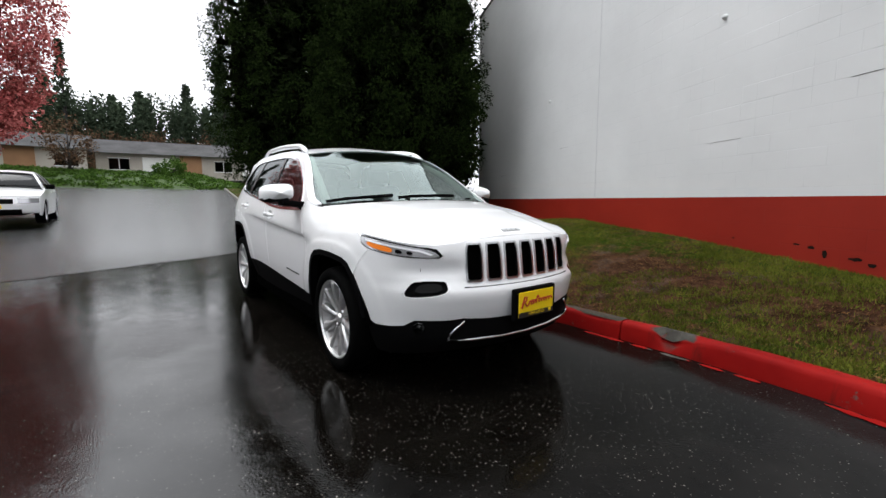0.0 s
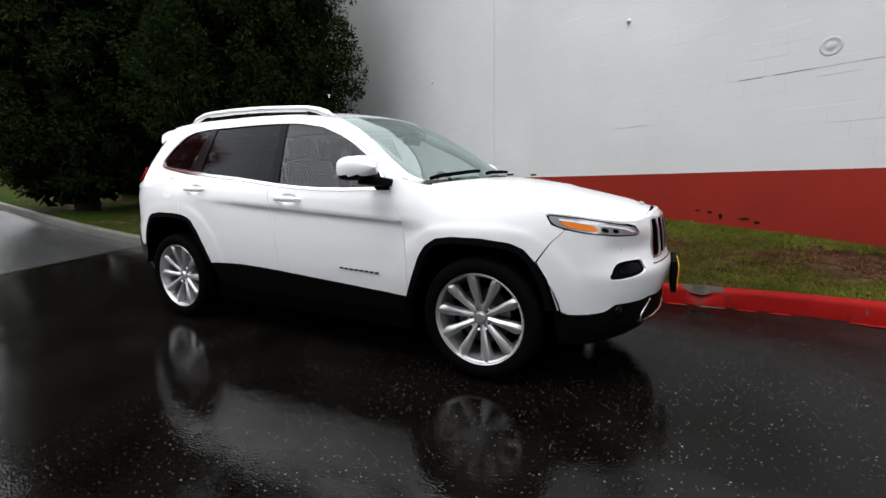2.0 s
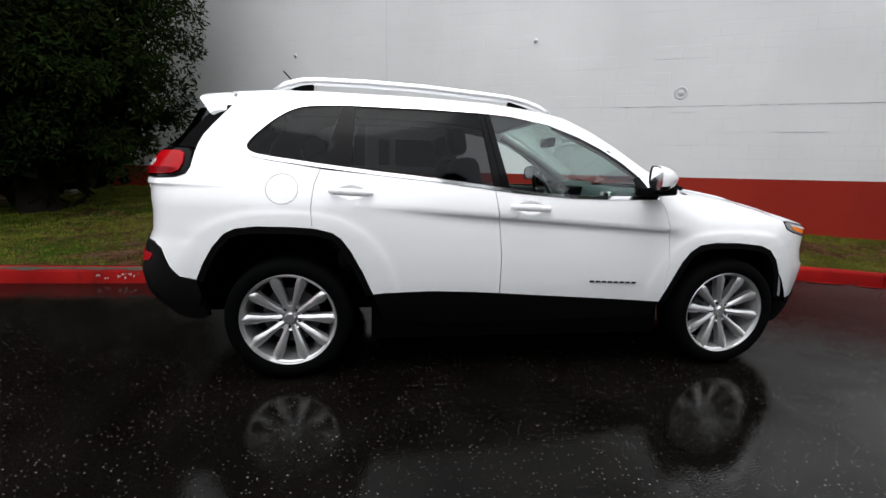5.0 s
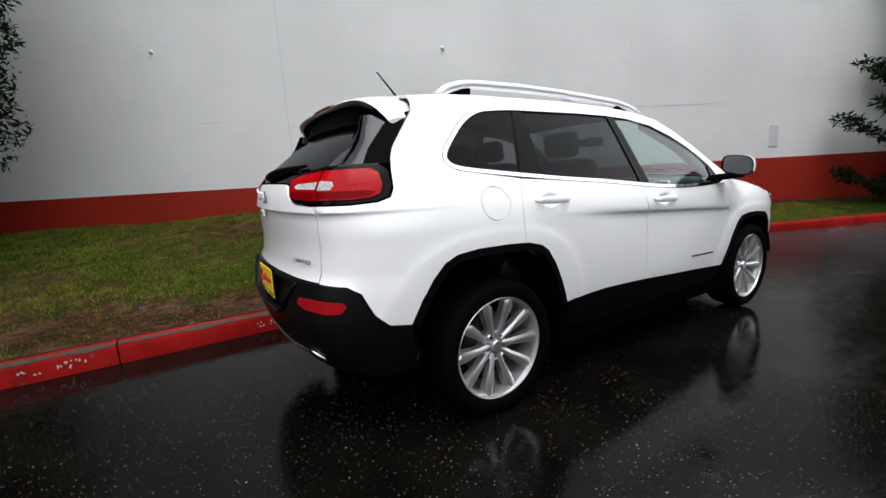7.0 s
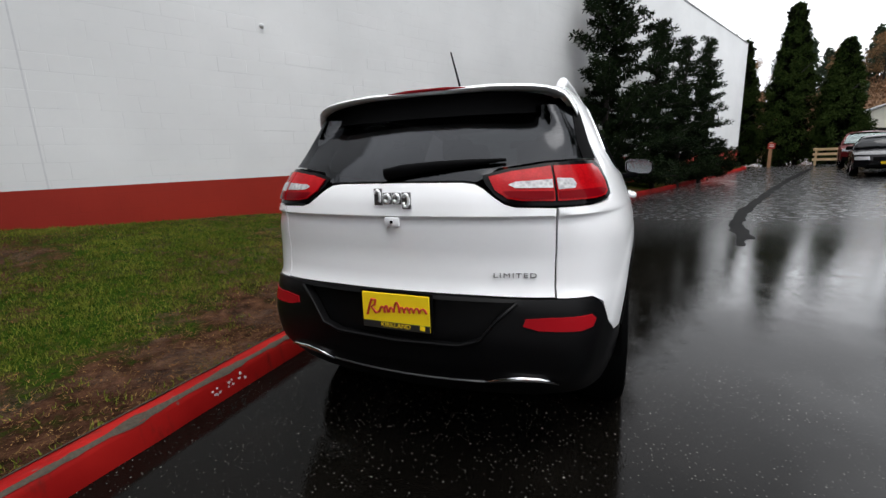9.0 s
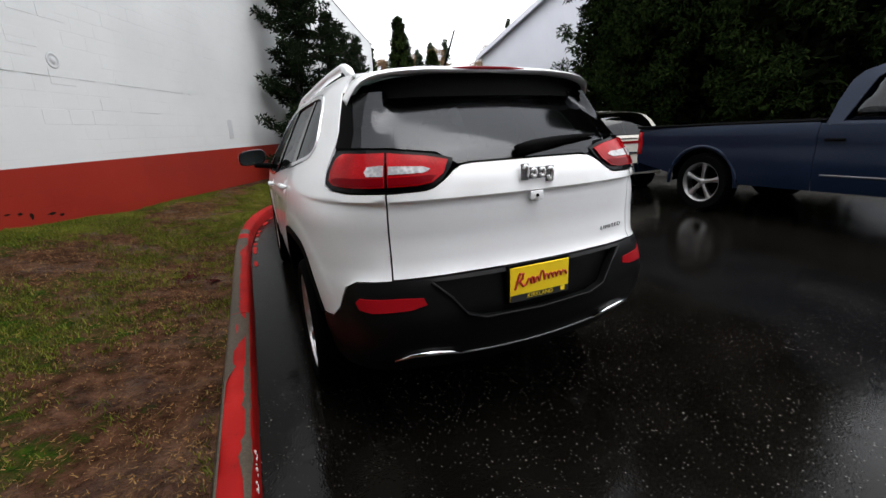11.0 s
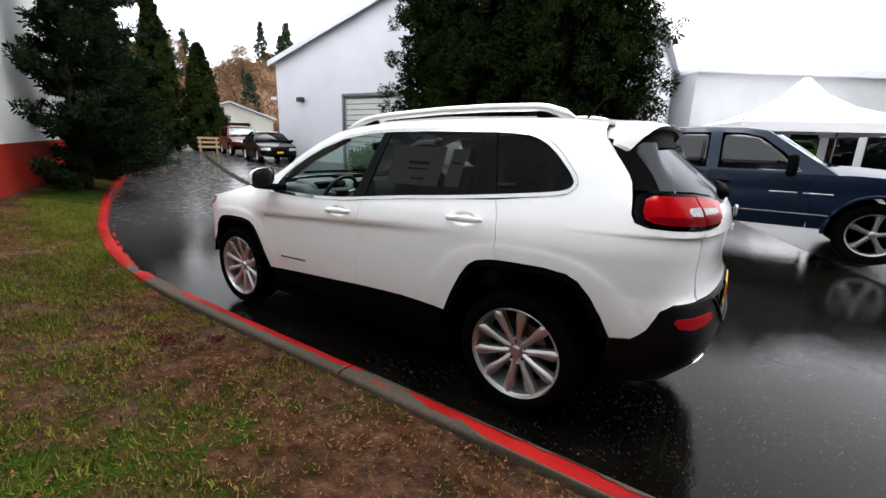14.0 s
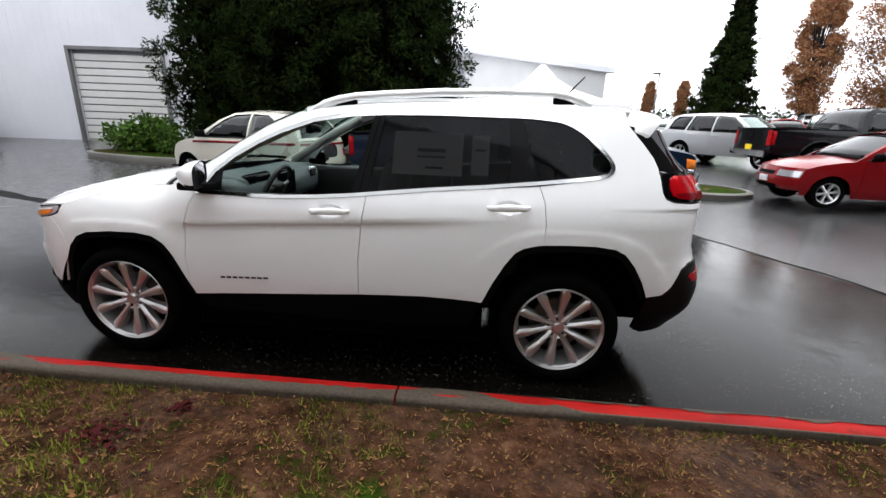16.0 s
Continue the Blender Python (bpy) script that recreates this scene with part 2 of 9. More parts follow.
WHITE_PAINT = node_mat("white_car_paint", 0.3, base=(0.90, 0.91, 0.925), spec=0.5, coat=0.8)
BLACK_TRIM = grained("black_textured_plastic", (0.0022, 0.0022, 0.0024), (0.0045, 0.0045, 0.0048), 60, 0.65, 0.1, 0.001, spec=0.02)
BUMPER_BLACK = grained("satin_black_bumper", (0.0022, 0.0022, 0.0025), (0.005, 0.005, 0.0054), 60, 0.40, 0.1, 0.001, spec=0.13)
GLOSS_BLACK = node_mat("gloss_black_trim", 0.12, base=(0.003, 0.003, 0.0035), spec=0.08)
SHELL_BLACK = node_mat("unlit_underbody", 0.9, base=(0.0015, 0.0015, 0.0015), spec=0.0)
CHROME = node_mat("bright_chrome", 0.12, 1.0, (0.80, 0.81, 0.83))
SATIN = node_mat("satin_bright_trim", 0.35, 0.55, (0.88, 0.89, 0.90))
GRILLE_CHROME = node_mat("brushed_grille_chrome", 0.28, 1.0, (0.60, 0.61, 0.63))
ALLOY = node_mat("polished_alloy", 0.30, 0.85, (0.66, 0.66, 0.665))
ALLOY_DULL = node_mat("grimy_alloy", 0.4, 1.0, (0.36, 0.355, 0.35))
ALLOY_DARK = node_mat("shaded_alloy", 0.4, 1.0, (0.10, 0.10, 0.105))
TYRE = grained("wet_tyre_rubber", (0.0012, 0.0015, 0.0015), (0.0032, 0.0032, 0.0032), 40, 0.8, 0.2, 0.002, spec=0.02)
SILVER = node_mat("silver_paint", 0.3, 0.7, (0.55, 0.56, 0.57))


def glass_mat(name, tint, gloss, rough=0.01, sheen=(0.9, 0.92, 0.94)):
    """Car glass: sees through a tint, mirrors the sky at a slant."""
    m = node_mat(name, rough, base=tint)
    tr = nd(m, "ShaderNodeBsdfTransparent")
    tr.inputs[0].default_value = (*tint, 1)
    gl = nd(m, "ShaderNodeBsdfGlossy", Roughness=rough)
    gl.inputs[0].default_value = (*sheen, 1)
    lw = nd(m, "ShaderNodeLayerWeight", Blend=0.5)
    slant = maths(m, "POWER", lw.outputs["Facing"], 4.0)
    mx = nd(m, "ShaderNodeMixShader")
    ln(m, maths(m, "ADD", maths(m, "MULTIPLY", slant, 0.9 - gloss), gloss), mx.inputs[0])
    ln(m, tr.outputs[0], mx.inputs[1])
    ln(m, gl.outputs[0], mx.inputs[2])
    ln(m, mx.outputs[0], m.node_tree.nodes["Material Output"].inputs[0])
    return m


GLASS_CLEAR = glass_mat("clear_green_glass", (0.80, 0.90, 0.86), 0.05)
GLASS_SCREEN = glass_mat("wet_windscreen", (0.62, 0.74, 0.70), 0.22, 0.02, (0.80, 0.93, 0.90))
GLASS_DARK = glass_mat("privacy_glass", (0.14, 0.14, 0.145), 0.02, 0.01, (0.45, 0.46, 0.47))
GLASS_REAR = glass_mat("rear_privacy_glass", (0.03, 0.03, 0.033), 0.09, 0.08, (0.36, 0.37, 0.39))
GLASS_FAR = glass_mat("smoked_window", (0.03, 0.032, 0.035), 0.04)


def lens_mat(name, col):
    return node_mat(name, 0.25, base=col, spec=0.04, coat=0.02)


def moulded_lens(name, lo, hi, scale, spec):
    """Lamp plastic with moulded cells and a reflector behind."""
    m = node_mat(name, 0.16, spec=spec)
    co = coords(m)
    a = noise_tex(m, co, scale * 0.1, 2)
    cells = nd(m, "ShaderNodeTexVoronoi", Scale=scale)
    ln(m, co, cells.inputs["Vector"])
    f = maths(m, "ADD", maths(m, "MULTIPLY", a, 0.75), maths(m, "MULTIPLY", cells.outputs["Distance"], 0.35))
    ln(m, ramp(m, f, [(0.42, lo), (0.72, hi)]), bsdf(m).inputs["Base Color"])
    return m


RED_LENS = moulded_lens("red_lamp_lens", (0.29, 0.0015, 0.004), (0.43, 0.004, 0.008), 130.0, 0.14)
RED_SHADE = lens_mat("shaded_red_lens", (0.15, 0.001, 0.004))
DARK_RED = lens_mat("deep_red_reflector", (0.26, 0.006, 0.010))
CLEAR_LENS = node_mat("silvered_lamp_lens", 0.15, 0.5, (0.50, 0.50, 0.52), spec=0.5)
LED_WHITE = node_mat("white_light_guide", 0.2, base=(0.80, 0.81, 0.84), spec=0.5)
WHITE_LENS = moulded_lens("clear_white_lens", (0.30, 0.30, 0.31), (0.62, 0.61, 0.62), 70.0, 0.4)
AMBER = lens_mat("amber_lamp_lens", (0.85, 0.22, 0.03))
PLATE_YELLOW = node_mat("yellow_dealer_plate", 0.35, base=(0.95, 0.68, 0.015))
PLATE_RED = node_mat("red_plate_print", 0.4, base=(0.45, 0.03, 0.02))
PLATE_BLACK = node_mat("black_plate_print", 0.4, base=(0.02, 0.02, 0.02))
SEAT = grained("dark_leather", (0.008, 0.008, 0.009), (0.018, 0.018, 0.019), 30, 0.5, 0.2, 0.002)
DASH = grained("teal_grey_dashboard", (0.05, 0.065, 0.068), (0.09, 0.105, 0.108), 40, 0.55, 0.15, 0.001)
PAPER = node_mat("window_sticker_paper", 0.8, base=(0.80, 0.79, 0.76))
LINING = node_mat("pale_headliner", 0.9, base=(0.35, 0.35, 0.33))


def leaf_mat(name, dark, light):
    m = node_mat(name, 0.95, spec=0.04)
    g = m.node_tree.nodes.new("ShaderNodeNewGeometry")
    clump = noise_tex(m, g.outputs["Position"], 1.6, 3)
    f = maths(m, "ADD", maths(m, "MULTIPLY", g.outputs["Random Per Island"], 0.55), maths(m, "MULTIPLY", maths(m, "SUBTRACT", clump, 0.3), 1.1))
    ln(m, ramp(m, f, [(0.1, dark), (0.9, light)]), bsdf(m).inputs["Base Color"])
    return m


# near-black leaf colour that stands in for shade deep in the crown
INNER_SHADE = leaf_mat("inner_leaf_shade", (0.002, 0.003, 0.001), (0.006, 0.009, 0.003))
CONIFER = leaf_mat("dark_conifer_spray", (0.0025, 0.005, 0.0012), (0.022, 0.038, 0.009))
PINE = leaf_mat("pine_needles", (0.005, 0.010, 0.005), (0.019, 0.030, 0.012))
CYPRESS = leaf_mat("cypress_spray", (0.008, 0.016, 0.003), (0.030, 0.046, 0.011))
SHRUB = leaf_mat("shrub_leaves", (0.03, 0.07, 0.012), (0.09, 0.16, 0.03))
BLOSSOM = leaf_mat("red_autumn_leaves", (0.28, 0.05, 0.05), (0.62, 0.22, 0.20))
AUTUMN = leaf_mat("rust_autumn_leaves", (0.16, 0.065, 0.03), (0.40, 0.21, 0.11))
AUTUMN_DULL = leaf_mat("dull_ochre_leaves", (0.10, 0.06, 0.03), (0.24, 0.15, 0.08))
BROWN_WOOD = leaf_mat("bare_brown_scrub", (0.055, 0.034, 0.022), (0.16, 0.10, 0.06))
FAR_GREEN = leaf_mat("far_conifers", (0.022, 0.034, 0.022), (0.055, 0.075, 0.045))
BARK = grained("wet_bark", (0.006, 0.0045, 0.0035), (0.02, 0.015, 0.012), 14, 0.8, 0.8, 0.02)
GRASS_BLADE = leaf_mat("grass_blades", (0.040, 0.058, 0.006), (0.17, 0.185, 0.028))
STRAW = leaf_mat("dead_straw", (0.04, 0.020, 0.008), (0.30, 0.18, 0.07))
METAL_WALL = grained("white_ribbed_metal", (0.66, 0.67, 0.72), (0.74, 0.75, 0.80), 6, 0.5, 0.05, 0.002)
GREY_WALL = grained("pale_grey_cladding", (0.48, 0.49, 0.50), (0.58, 0.59, 0.60), 6, 0.6, 0.05, 0.002)
DOOR_WHITE = grained("white_roller_door", (0.62, 0.62, 0.60), (0.72, 0.72, 0.70), 6, 0.5, 0.05, 0.002)
TENT = node_mat("white_canopy_fabric", 0.6, base=(0.85, 0.85, 0.86))
SHINGLE = grained("grey_shingle_roof", (0.05, 0.05, 0.052), (0.10, 0.10, 0.102), 12, 0.9, 0.5, 0.02, spec=0.05)
TAN_WALL = grained("tan_stucco", (0.30, 0.27, 0.23), (0.42, 0.39, 0.34), 8, 0.8, 0.2, 0.005)
BROWN_BOARD = grained("orange_brown_boards", (0.20, 0.10, 0.045), (0.30, 0.16, 0.075), 8, 0.7, 0.3, 0.005)
TIMBER = grained("raw_timber", (0.30, 0.20, 0.10), (0.45, 0.32, 0.18), 10, 0.7, 0.3, 0.004)
STEEL = grained("galvanised_steel", (0.16, 0.16, 0.165), (0.26, 0.26, 0.265), 20, 0.45, 0.1, 0.001, metal=0.8)
BLUE_PAINT = node_mat("navy_car_paint", 0.3, 0.1, (0.004, 0.0115, 0.031), spec=0.25, coat=0.08)
BLACK_PAINT = node_mat("black_car_paint", 0.2, 0.0, (0.004, 0.004, 0.005), spec=0.2, coat=0.15)
RED_PAINT = node_mat("red_car_paint", 0.2, 0.1, (0.20, 0.006, 0.008), spec=0.35, coat=0.2)
DULL_RED = node_mat("dark_red_car_paint", 0.3, 0.1, (0.085, 0.005, 0.006), spec=0.25, coat=0.1)
CREAM_PAINT = node_mat("cream_car_paint", 0.2, 0.0, (0.68, 0.66, 0.58), coat=1.0)
GREEN_PAINT = node_mat("lime_car_paint", 0.2, 0.0, (0.22, 0.50, 0.05), coat=1.0)
MARK_WHITE = grained("worn_white_lettering", (0.30, 0.27, 0.26), (0.60, 0.56, 0.54), 30, 0.6, 0.4, 0.003)

# ---------------------------------------------------------------- building blocks


class Geo:
    """Collects vertices and faces of one mesh."""

    def __init__(self):
        self.v, self.f = [], []

    def add(self, verts, faces):
        o = len(self.v)
        self.v += [tuple(p) for p in verts]
        self.f += [tuple(i + o for i in f) for f in faces]
        return self

    def box(self, c, s, m=None, ch=0.0):
        """A box of size s round c with chamfered edges."""
        x, y, z = (k / 2 for k in s)
        ch = min(ch, x * 0.8, y * 0.8, z * 0.8)
        if ch <= 0:
            v = [(a * x, b * y, d * z) for a in (-1, 1) for b in (-1, 1) for d in (-1, 1)]
            f = [(0, 1, 3, 2), (4, 6, 7, 5), (0, 4, 5, 1), (2, 3, 7, 6), (0, 2, 6, 4), (1, 5, 7, 3)]
        else:
            bm = bmesh.new()
            bmesh.ops.create_cube(bm, size=1)
            bmesh.ops.scale(bm, vec=(2 * x, 2 * y, 2 * z), verts=bm.verts)
            bmesh.ops.bevel(bm, geom=bm.edges[:], offset=ch, segments=2, affect="EDGES", profile=0.5)
            bm.verts.index_update()
            v = [tuple(p.co) for p in bm.verts]
            f = [tuple(q.index for q in p.verts) for p in bm.faces]
            bm.free()
        t = Matrix.Translation(c) @ (m or Matrix())
        return self.add([t @ Vector(p) for p in v], f)

    def tube(self, pts, r, n=8, cap=True):
        """A round bar along pts; r a number or one radius for each point."""
        pts = [Vector(p) for p in pts]
        rs = r if isinstance(r, (list, tuple)) else [r] * len(pts)
        ring, o = [], len(self.v)
        for i, p in enumerate(pts):
            d = (pts[min(i + 1, len(pts) - 1)] - pts[max(i - 1, 0)]).normalized()
            a = d.cross(Vector((0, 0, 1)) if abs(d.z) < 0.9 else Vector((1, 0, 0))).normalized()
            b = d.cross(a)
            ring += [p + rs[i] * (a * math.cos(2 * math.pi * k / n) + b * math.sin(2 * math.pi * k / n)) for k in range(n)]
        f = []
        for i in range(len(pts) - 1):
            for k in range(n):
                f.append((i * n + k, i * n + (k + 1) % n, (i + 1) * n + (k + 1) % n, (i + 1) * n + k))
        if cap:
            f.append(tuple(range(n - 1, -1, -1)))
            f.append(tuple((len(pts) - 1) * n + k for k in range(n)))
        self.v += [tuple(p) for p in ring]
        self.f += [tuple(i + o for i in q) for q in f]
        return self

    def lathe(self, profile, n, m):
        """Spins (radius, along) pairs about the local x axis of m."""
        o = len(self.v)
        for r, a in profile:
            for k in range(n):
                t = 2 * math.pi * k / n
                self.v.append(tuple(m @ Vector((a, r * math.cos(t), r * math.sin(t)))))
        for i in range(len(profile) - 1):
            for k in range(n):
                self.f.append((o + i * n + k, o + i * n + (k + 1) % n, o + (i + 1) * n + (k + 1) % n, o + (i + 1) * n + k))
        return self

    def prism(self, poly, m, depth):
        """A flat polygon in the local xy plane of m, given depth along local z."""
        n = len(poly)
        v = [m @ Vector((x, y, 0)) for x, y in poly] + [m @ Vector((x, y, depth)) for x, y in poly]
        f = [tuple(range(n - 1, -1, -1)), tuple(range(n, 2 * n))] + [(k, (k + 1) % n, n + (k + 1) % n, n + k) for k in range(n)]
        return self.add(v, f)


def part(name, g, mat, parent=None, label="", smooth=False, angle=None, m=None):
    """Links a Geo as one mesh object."""
    me = bpy.data.meshes.new(name)
    me.from_pydata([tuple(p) for p in g.v], [], g.f)
    me.materials.append(mat)
    if smooth:
        me.polygons.foreach_set("use_smooth", [True] * len(me.polygons))
        if angle:
            me.set_sharp_from_angle(angle=radians(angle))
    me.update()
    ob = new(name, me)
    if m:
        ob.matrix_basis = m
    if parent:
        ob.parent = parent
    if label:
        tagged(ob, label)
    return ob


def thing(name, label, category, group="", kind="", m=None):
    e = new(name)
    e.empty_display_size = 0.2
    if m:
        e.matrix_basis = m
    return tagged(e, label, category, group, kind)


def structure(name, g, mat, label, category, smooth=False, m=None, angle=None):
    return tagged(part(name, g, mat, None, "", smooth, angle, m), label, category, kind="structure")


from mathutils.geometry import delaunay_2d_cdt


def dense(poly, step=0.03, closed=True):
    out = []
    n = len(poly)
    for i in range(n if closed else n - 1):
        a, b = np.array(poly[i]), np.array(poly[(i + 1) % n])
        k = max(1, int(np.ceil(np.linalg.norm(b - a) / step)))
        out += [tuple(a + (b - a) * j / k) for j in range(k)]
    return out


def rounded(poly, r=0.5, times=2):
    """Cuts the corners of a closed polygon, so that it reads as a smooth curve."""
    for _ in range(times):
        q = []
        for i in range(len(poly)):
            a, b = np.array(poly[i]), np.array(poly[(i + 1) % len(poly)])
            q += [tuple(a + (b - a) * 0.25 * r * 2 if r < 0.5 else a + (b - a) * 0.25), tuple(a + (b - a) * 0.75)]
        poly = q
    return poly


def inset(poly, d):
    p = np.array(poly)
    e = np.roll(p, -1, 0) - p
    area = np.sum(p[:, 0] * np.roll(p[:, 1], -1) - np.roll(p[:, 0], -1) * p[:, 1])
    nrm = np.stack([-e[:, 1], e[:, 0]], 1) * (1 if area > 0 else -1)
    nrm /= np.linalg.norm(nrm, axis=1)[:, None] + 1e-9
    m = nrm + np.roll(nrm, 1, 0)
    m /= np.linalg.norm(m, axis=1)[:, None] + 1e-9
    c = np.clip((m * nrm).sum(1), 0.5, 1)
    return [tuple(v) for v in p + m * (d / c)[:, None]]


def inside(poly, pts):
    p = np.array(poly)
    x, y = pts[:, 0], pts[:, 1]
    r = np.zeros(len(pts), bool)
    j = len(p) - 1
    for i in range(len(p)):
        c = ((p[i, 1] > y) != (p[j, 1] > y)) & (x < (p[j, 0] - p[i, 0]) * (y - p[i, 1]) / (p[j, 1] - p[i, 1] + 1e-12) + p[i, 0])
        r ^= c
        j = i
    return r


def skin(poly, surf, holes=(), step=0.035, depth=0.014, off=0.0, mirror=False, lines=()):
    """A panel: a polygon on a surface, finely meshed, with turned-in edges."""
    poly = dense(poly, step)
    loops = [poly] + [dense(h, step) for h in holes]
    pts, edges = [], []
    for lp in loops:
        o = len(pts)
        pts += lp
        edges += [(o + i, o + (i + 1) % len(lp)) for i in range(len(lp))]
    a = np.array(poly)
    gx, gy = np.meshgrid(np.arange(a[:, 0].min(), a[:, 0].max(), step), np.arange(a[:, 1].min(), a[:, 1].max(), step))
    gp = np.stack([gx.ravel(), gy.ravel()], 1)
    keep = inside(poly, gp)
    for h in loops[1:]:
        keep &= ~inside(h, gp)
    gp = gp[keep]
    allp = np.array(pts)
    extra = None
    if len(gp):
        near = np.min(np.linalg.norm(gp[:, None, :] - allp[None, :, :], axis=2), axis=1) if len(gp) * len(allp) < 4e7 else np.ones(len(gp))
        gp = gp[near > step * 0.45]
    for lp in lines:
        lp = np.array(dense(lp, step * 0.8, closed=False))
        lp = lp[inside(poly, lp)]
        if len(lp) and len(gp):
            d2 = np.min(np.linalg.norm(gp[:, None, :] - lp[None, :, :], axis=2), axis=1)
            gp = gp[d2 > step * 0.4]
        if len(lp):
            d3 = np.min(np.linalg.norm(lp[:, None, :] - allp[None, :, :], axis=2), axis=1)
            lp = lp[d3 > 0.008]
            extra = lp if extra is None else np.concatenate([extra, lp])
    if extra is not None:
        gp = np.concatenate([gp, extra]) if len(gp) else extra
    v2 = [Vector(p) for p in pts] + [Vector(p) for p in gp]
    ov, oe, of, _, _, _ = delaunay_2d_cdt(v2, edges, [], 0, 1e-6)
    o2 = np.array([tuple(p) for p in ov])
    tri = np.array([f for f in of])
    cen = o2[tri].mean(axis=1)
    ok = inside(poly, cen)
    for h in loops[1:]:
        ok &= ~inside(h, cen)
    tri = tri[ok]
    p3 = surf(o2, off)
    q3 = surf(o2, off - depth)
    cnt = {}
    for t in tri:
        for i in range(3):
            e = (t[i], t[(i + 1) % 3])
            cnt[e] = 1
    rim = [e for e in cnt if (e[1], e[0]) not in cnt]
    g = Geo()
    g.v = p3.tolist() + q3.tolist()
    n = len(p3)
    g.f = [tuple(int(i) for i in t) for t in tri] + [(int(b), int(a), int(a) + n, int(b) + n) for a, b in rim]
    # outward facing
    t0 = tri[len(tri) // 2]
    nrm = np.cross(p3[t0[1]] - p3[t0[0]], p3[t0[2]] - p3[t0[0]])
    if np.dot(nrm, p3[t0[0]] - q3[t0[0]]) < 0:
        g.f = [f[::-1] for f in g.f]
    if mirror:
        g.v = [(x, -y, z) for x, y, z in g.v]
        g.f = [f[::-1] for f in g.f]
    return g


def sp(u, k=0.5):
    return 0.5 * (u + np.sqrt(u * u + k))


def ground_z(x, y):
    """The lot is level under the parked car and climbs gently away from it."""
    side = 0.5 + 0.5 * np.clip((x + 3.0) / 6.0, 0, 1)
    lip = 0.06 * np.exp(-((x - 3.9) / 1.5) ** 2) * np.clip((y + 0.6) / 1.5, 0, 1) ** 2
    return 0.053 * sp(-x - 6.0) + 0.05 * side * (sp(-y - 3.5) - sp(-y - 13.0)) - 0.012 + lip


def gz(x, y):
    return float(ground_z(np.float64(x), np.float64(y)))


WALL_A = Vector((-2.564, 6.057, 0))
WALL_D = Vector((6.322, -2.88, 0)).normalized()
WALL_N = Vector((WALL_D.y, -WALL_D.x, 0))  # towards the road
# the courses rise a little along the road, against the fall of the lot
WALL_M = Matrix.Translation(WALL_A) @ Matrix(((WALL_D.x, 0, WALL_N.x, 0), (WALL_D.y, 0, WALL_N.y, 0), (0, 1, 0, 0), (0, 0, 0, 1))) @ pose(0, 0, 0, 0, 0, 0.62)


def wall_y(x):
    return 6.057 - 0.45555 * (x + 2.564)


KX = [-60, -40, -26, -16, -10, -7, -4, 0, 1.7, 2.6, 3.2, 3.7, 4.4, 5.5, 6.3, 8, 9.2, 12.5, 16.5, 20.4, 26, 30]
KY = [9.5, 5.4, 3.6, 2.3, 1.58, 1.33, 1.23, 1.222, 1.228, 1.225, 1.15, 1.04, 0.87, 0.55, 0.33, -0.28, -0.68, -2.02, -3.6, -5.1, -7.5, -9.2]


def kerb_y(x):
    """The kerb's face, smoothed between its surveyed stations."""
    return float(np.mean([np.interp(x + d, KX, KY) for d in (-0.8, -0.4, 0, 0.4, 0.8)]))


# ---------------------------------------------------------------- ground, kerb, lawn
def build_ground():
    ax = np.unique(np.concatenate([np.linspace(-12, 16, 57), np.linspace(-60, -12, 40), np.linspace(16, 60, 36), [-900, -500, -250, -120, 120, 250, 500, 900]]))
    ay = np.unique(np.concatenate([np.linspace(-12, 8, 41), np.linspace(-60, -12, 40), np.linspace(8, 40, 20), [-900, -500, -250, -120, 120, 250, 500, 900]]))
    g = Geo()
    for x in ax:
        for y in ay:
            g.v.append((x, y, gz(max(x, -60), max(y, -60))))
    n = len(ay)
    g.f = [(i * n + j, (i + 1) * n + j, (i + 1) * n + j + 1, i * n + j + 1) for i in range(len(ax) - 1) for j in range(n - 1)]
    structure("road", g, ASPHALT, "dark wet asphalt service road with puddled sheen", "road", smooth=True)


build_ground()

KERB_H = 0.15
kerb = thing("kerb", "red-painted concrete kerb with worn edges along the lawn", "kerb", kind="structure")


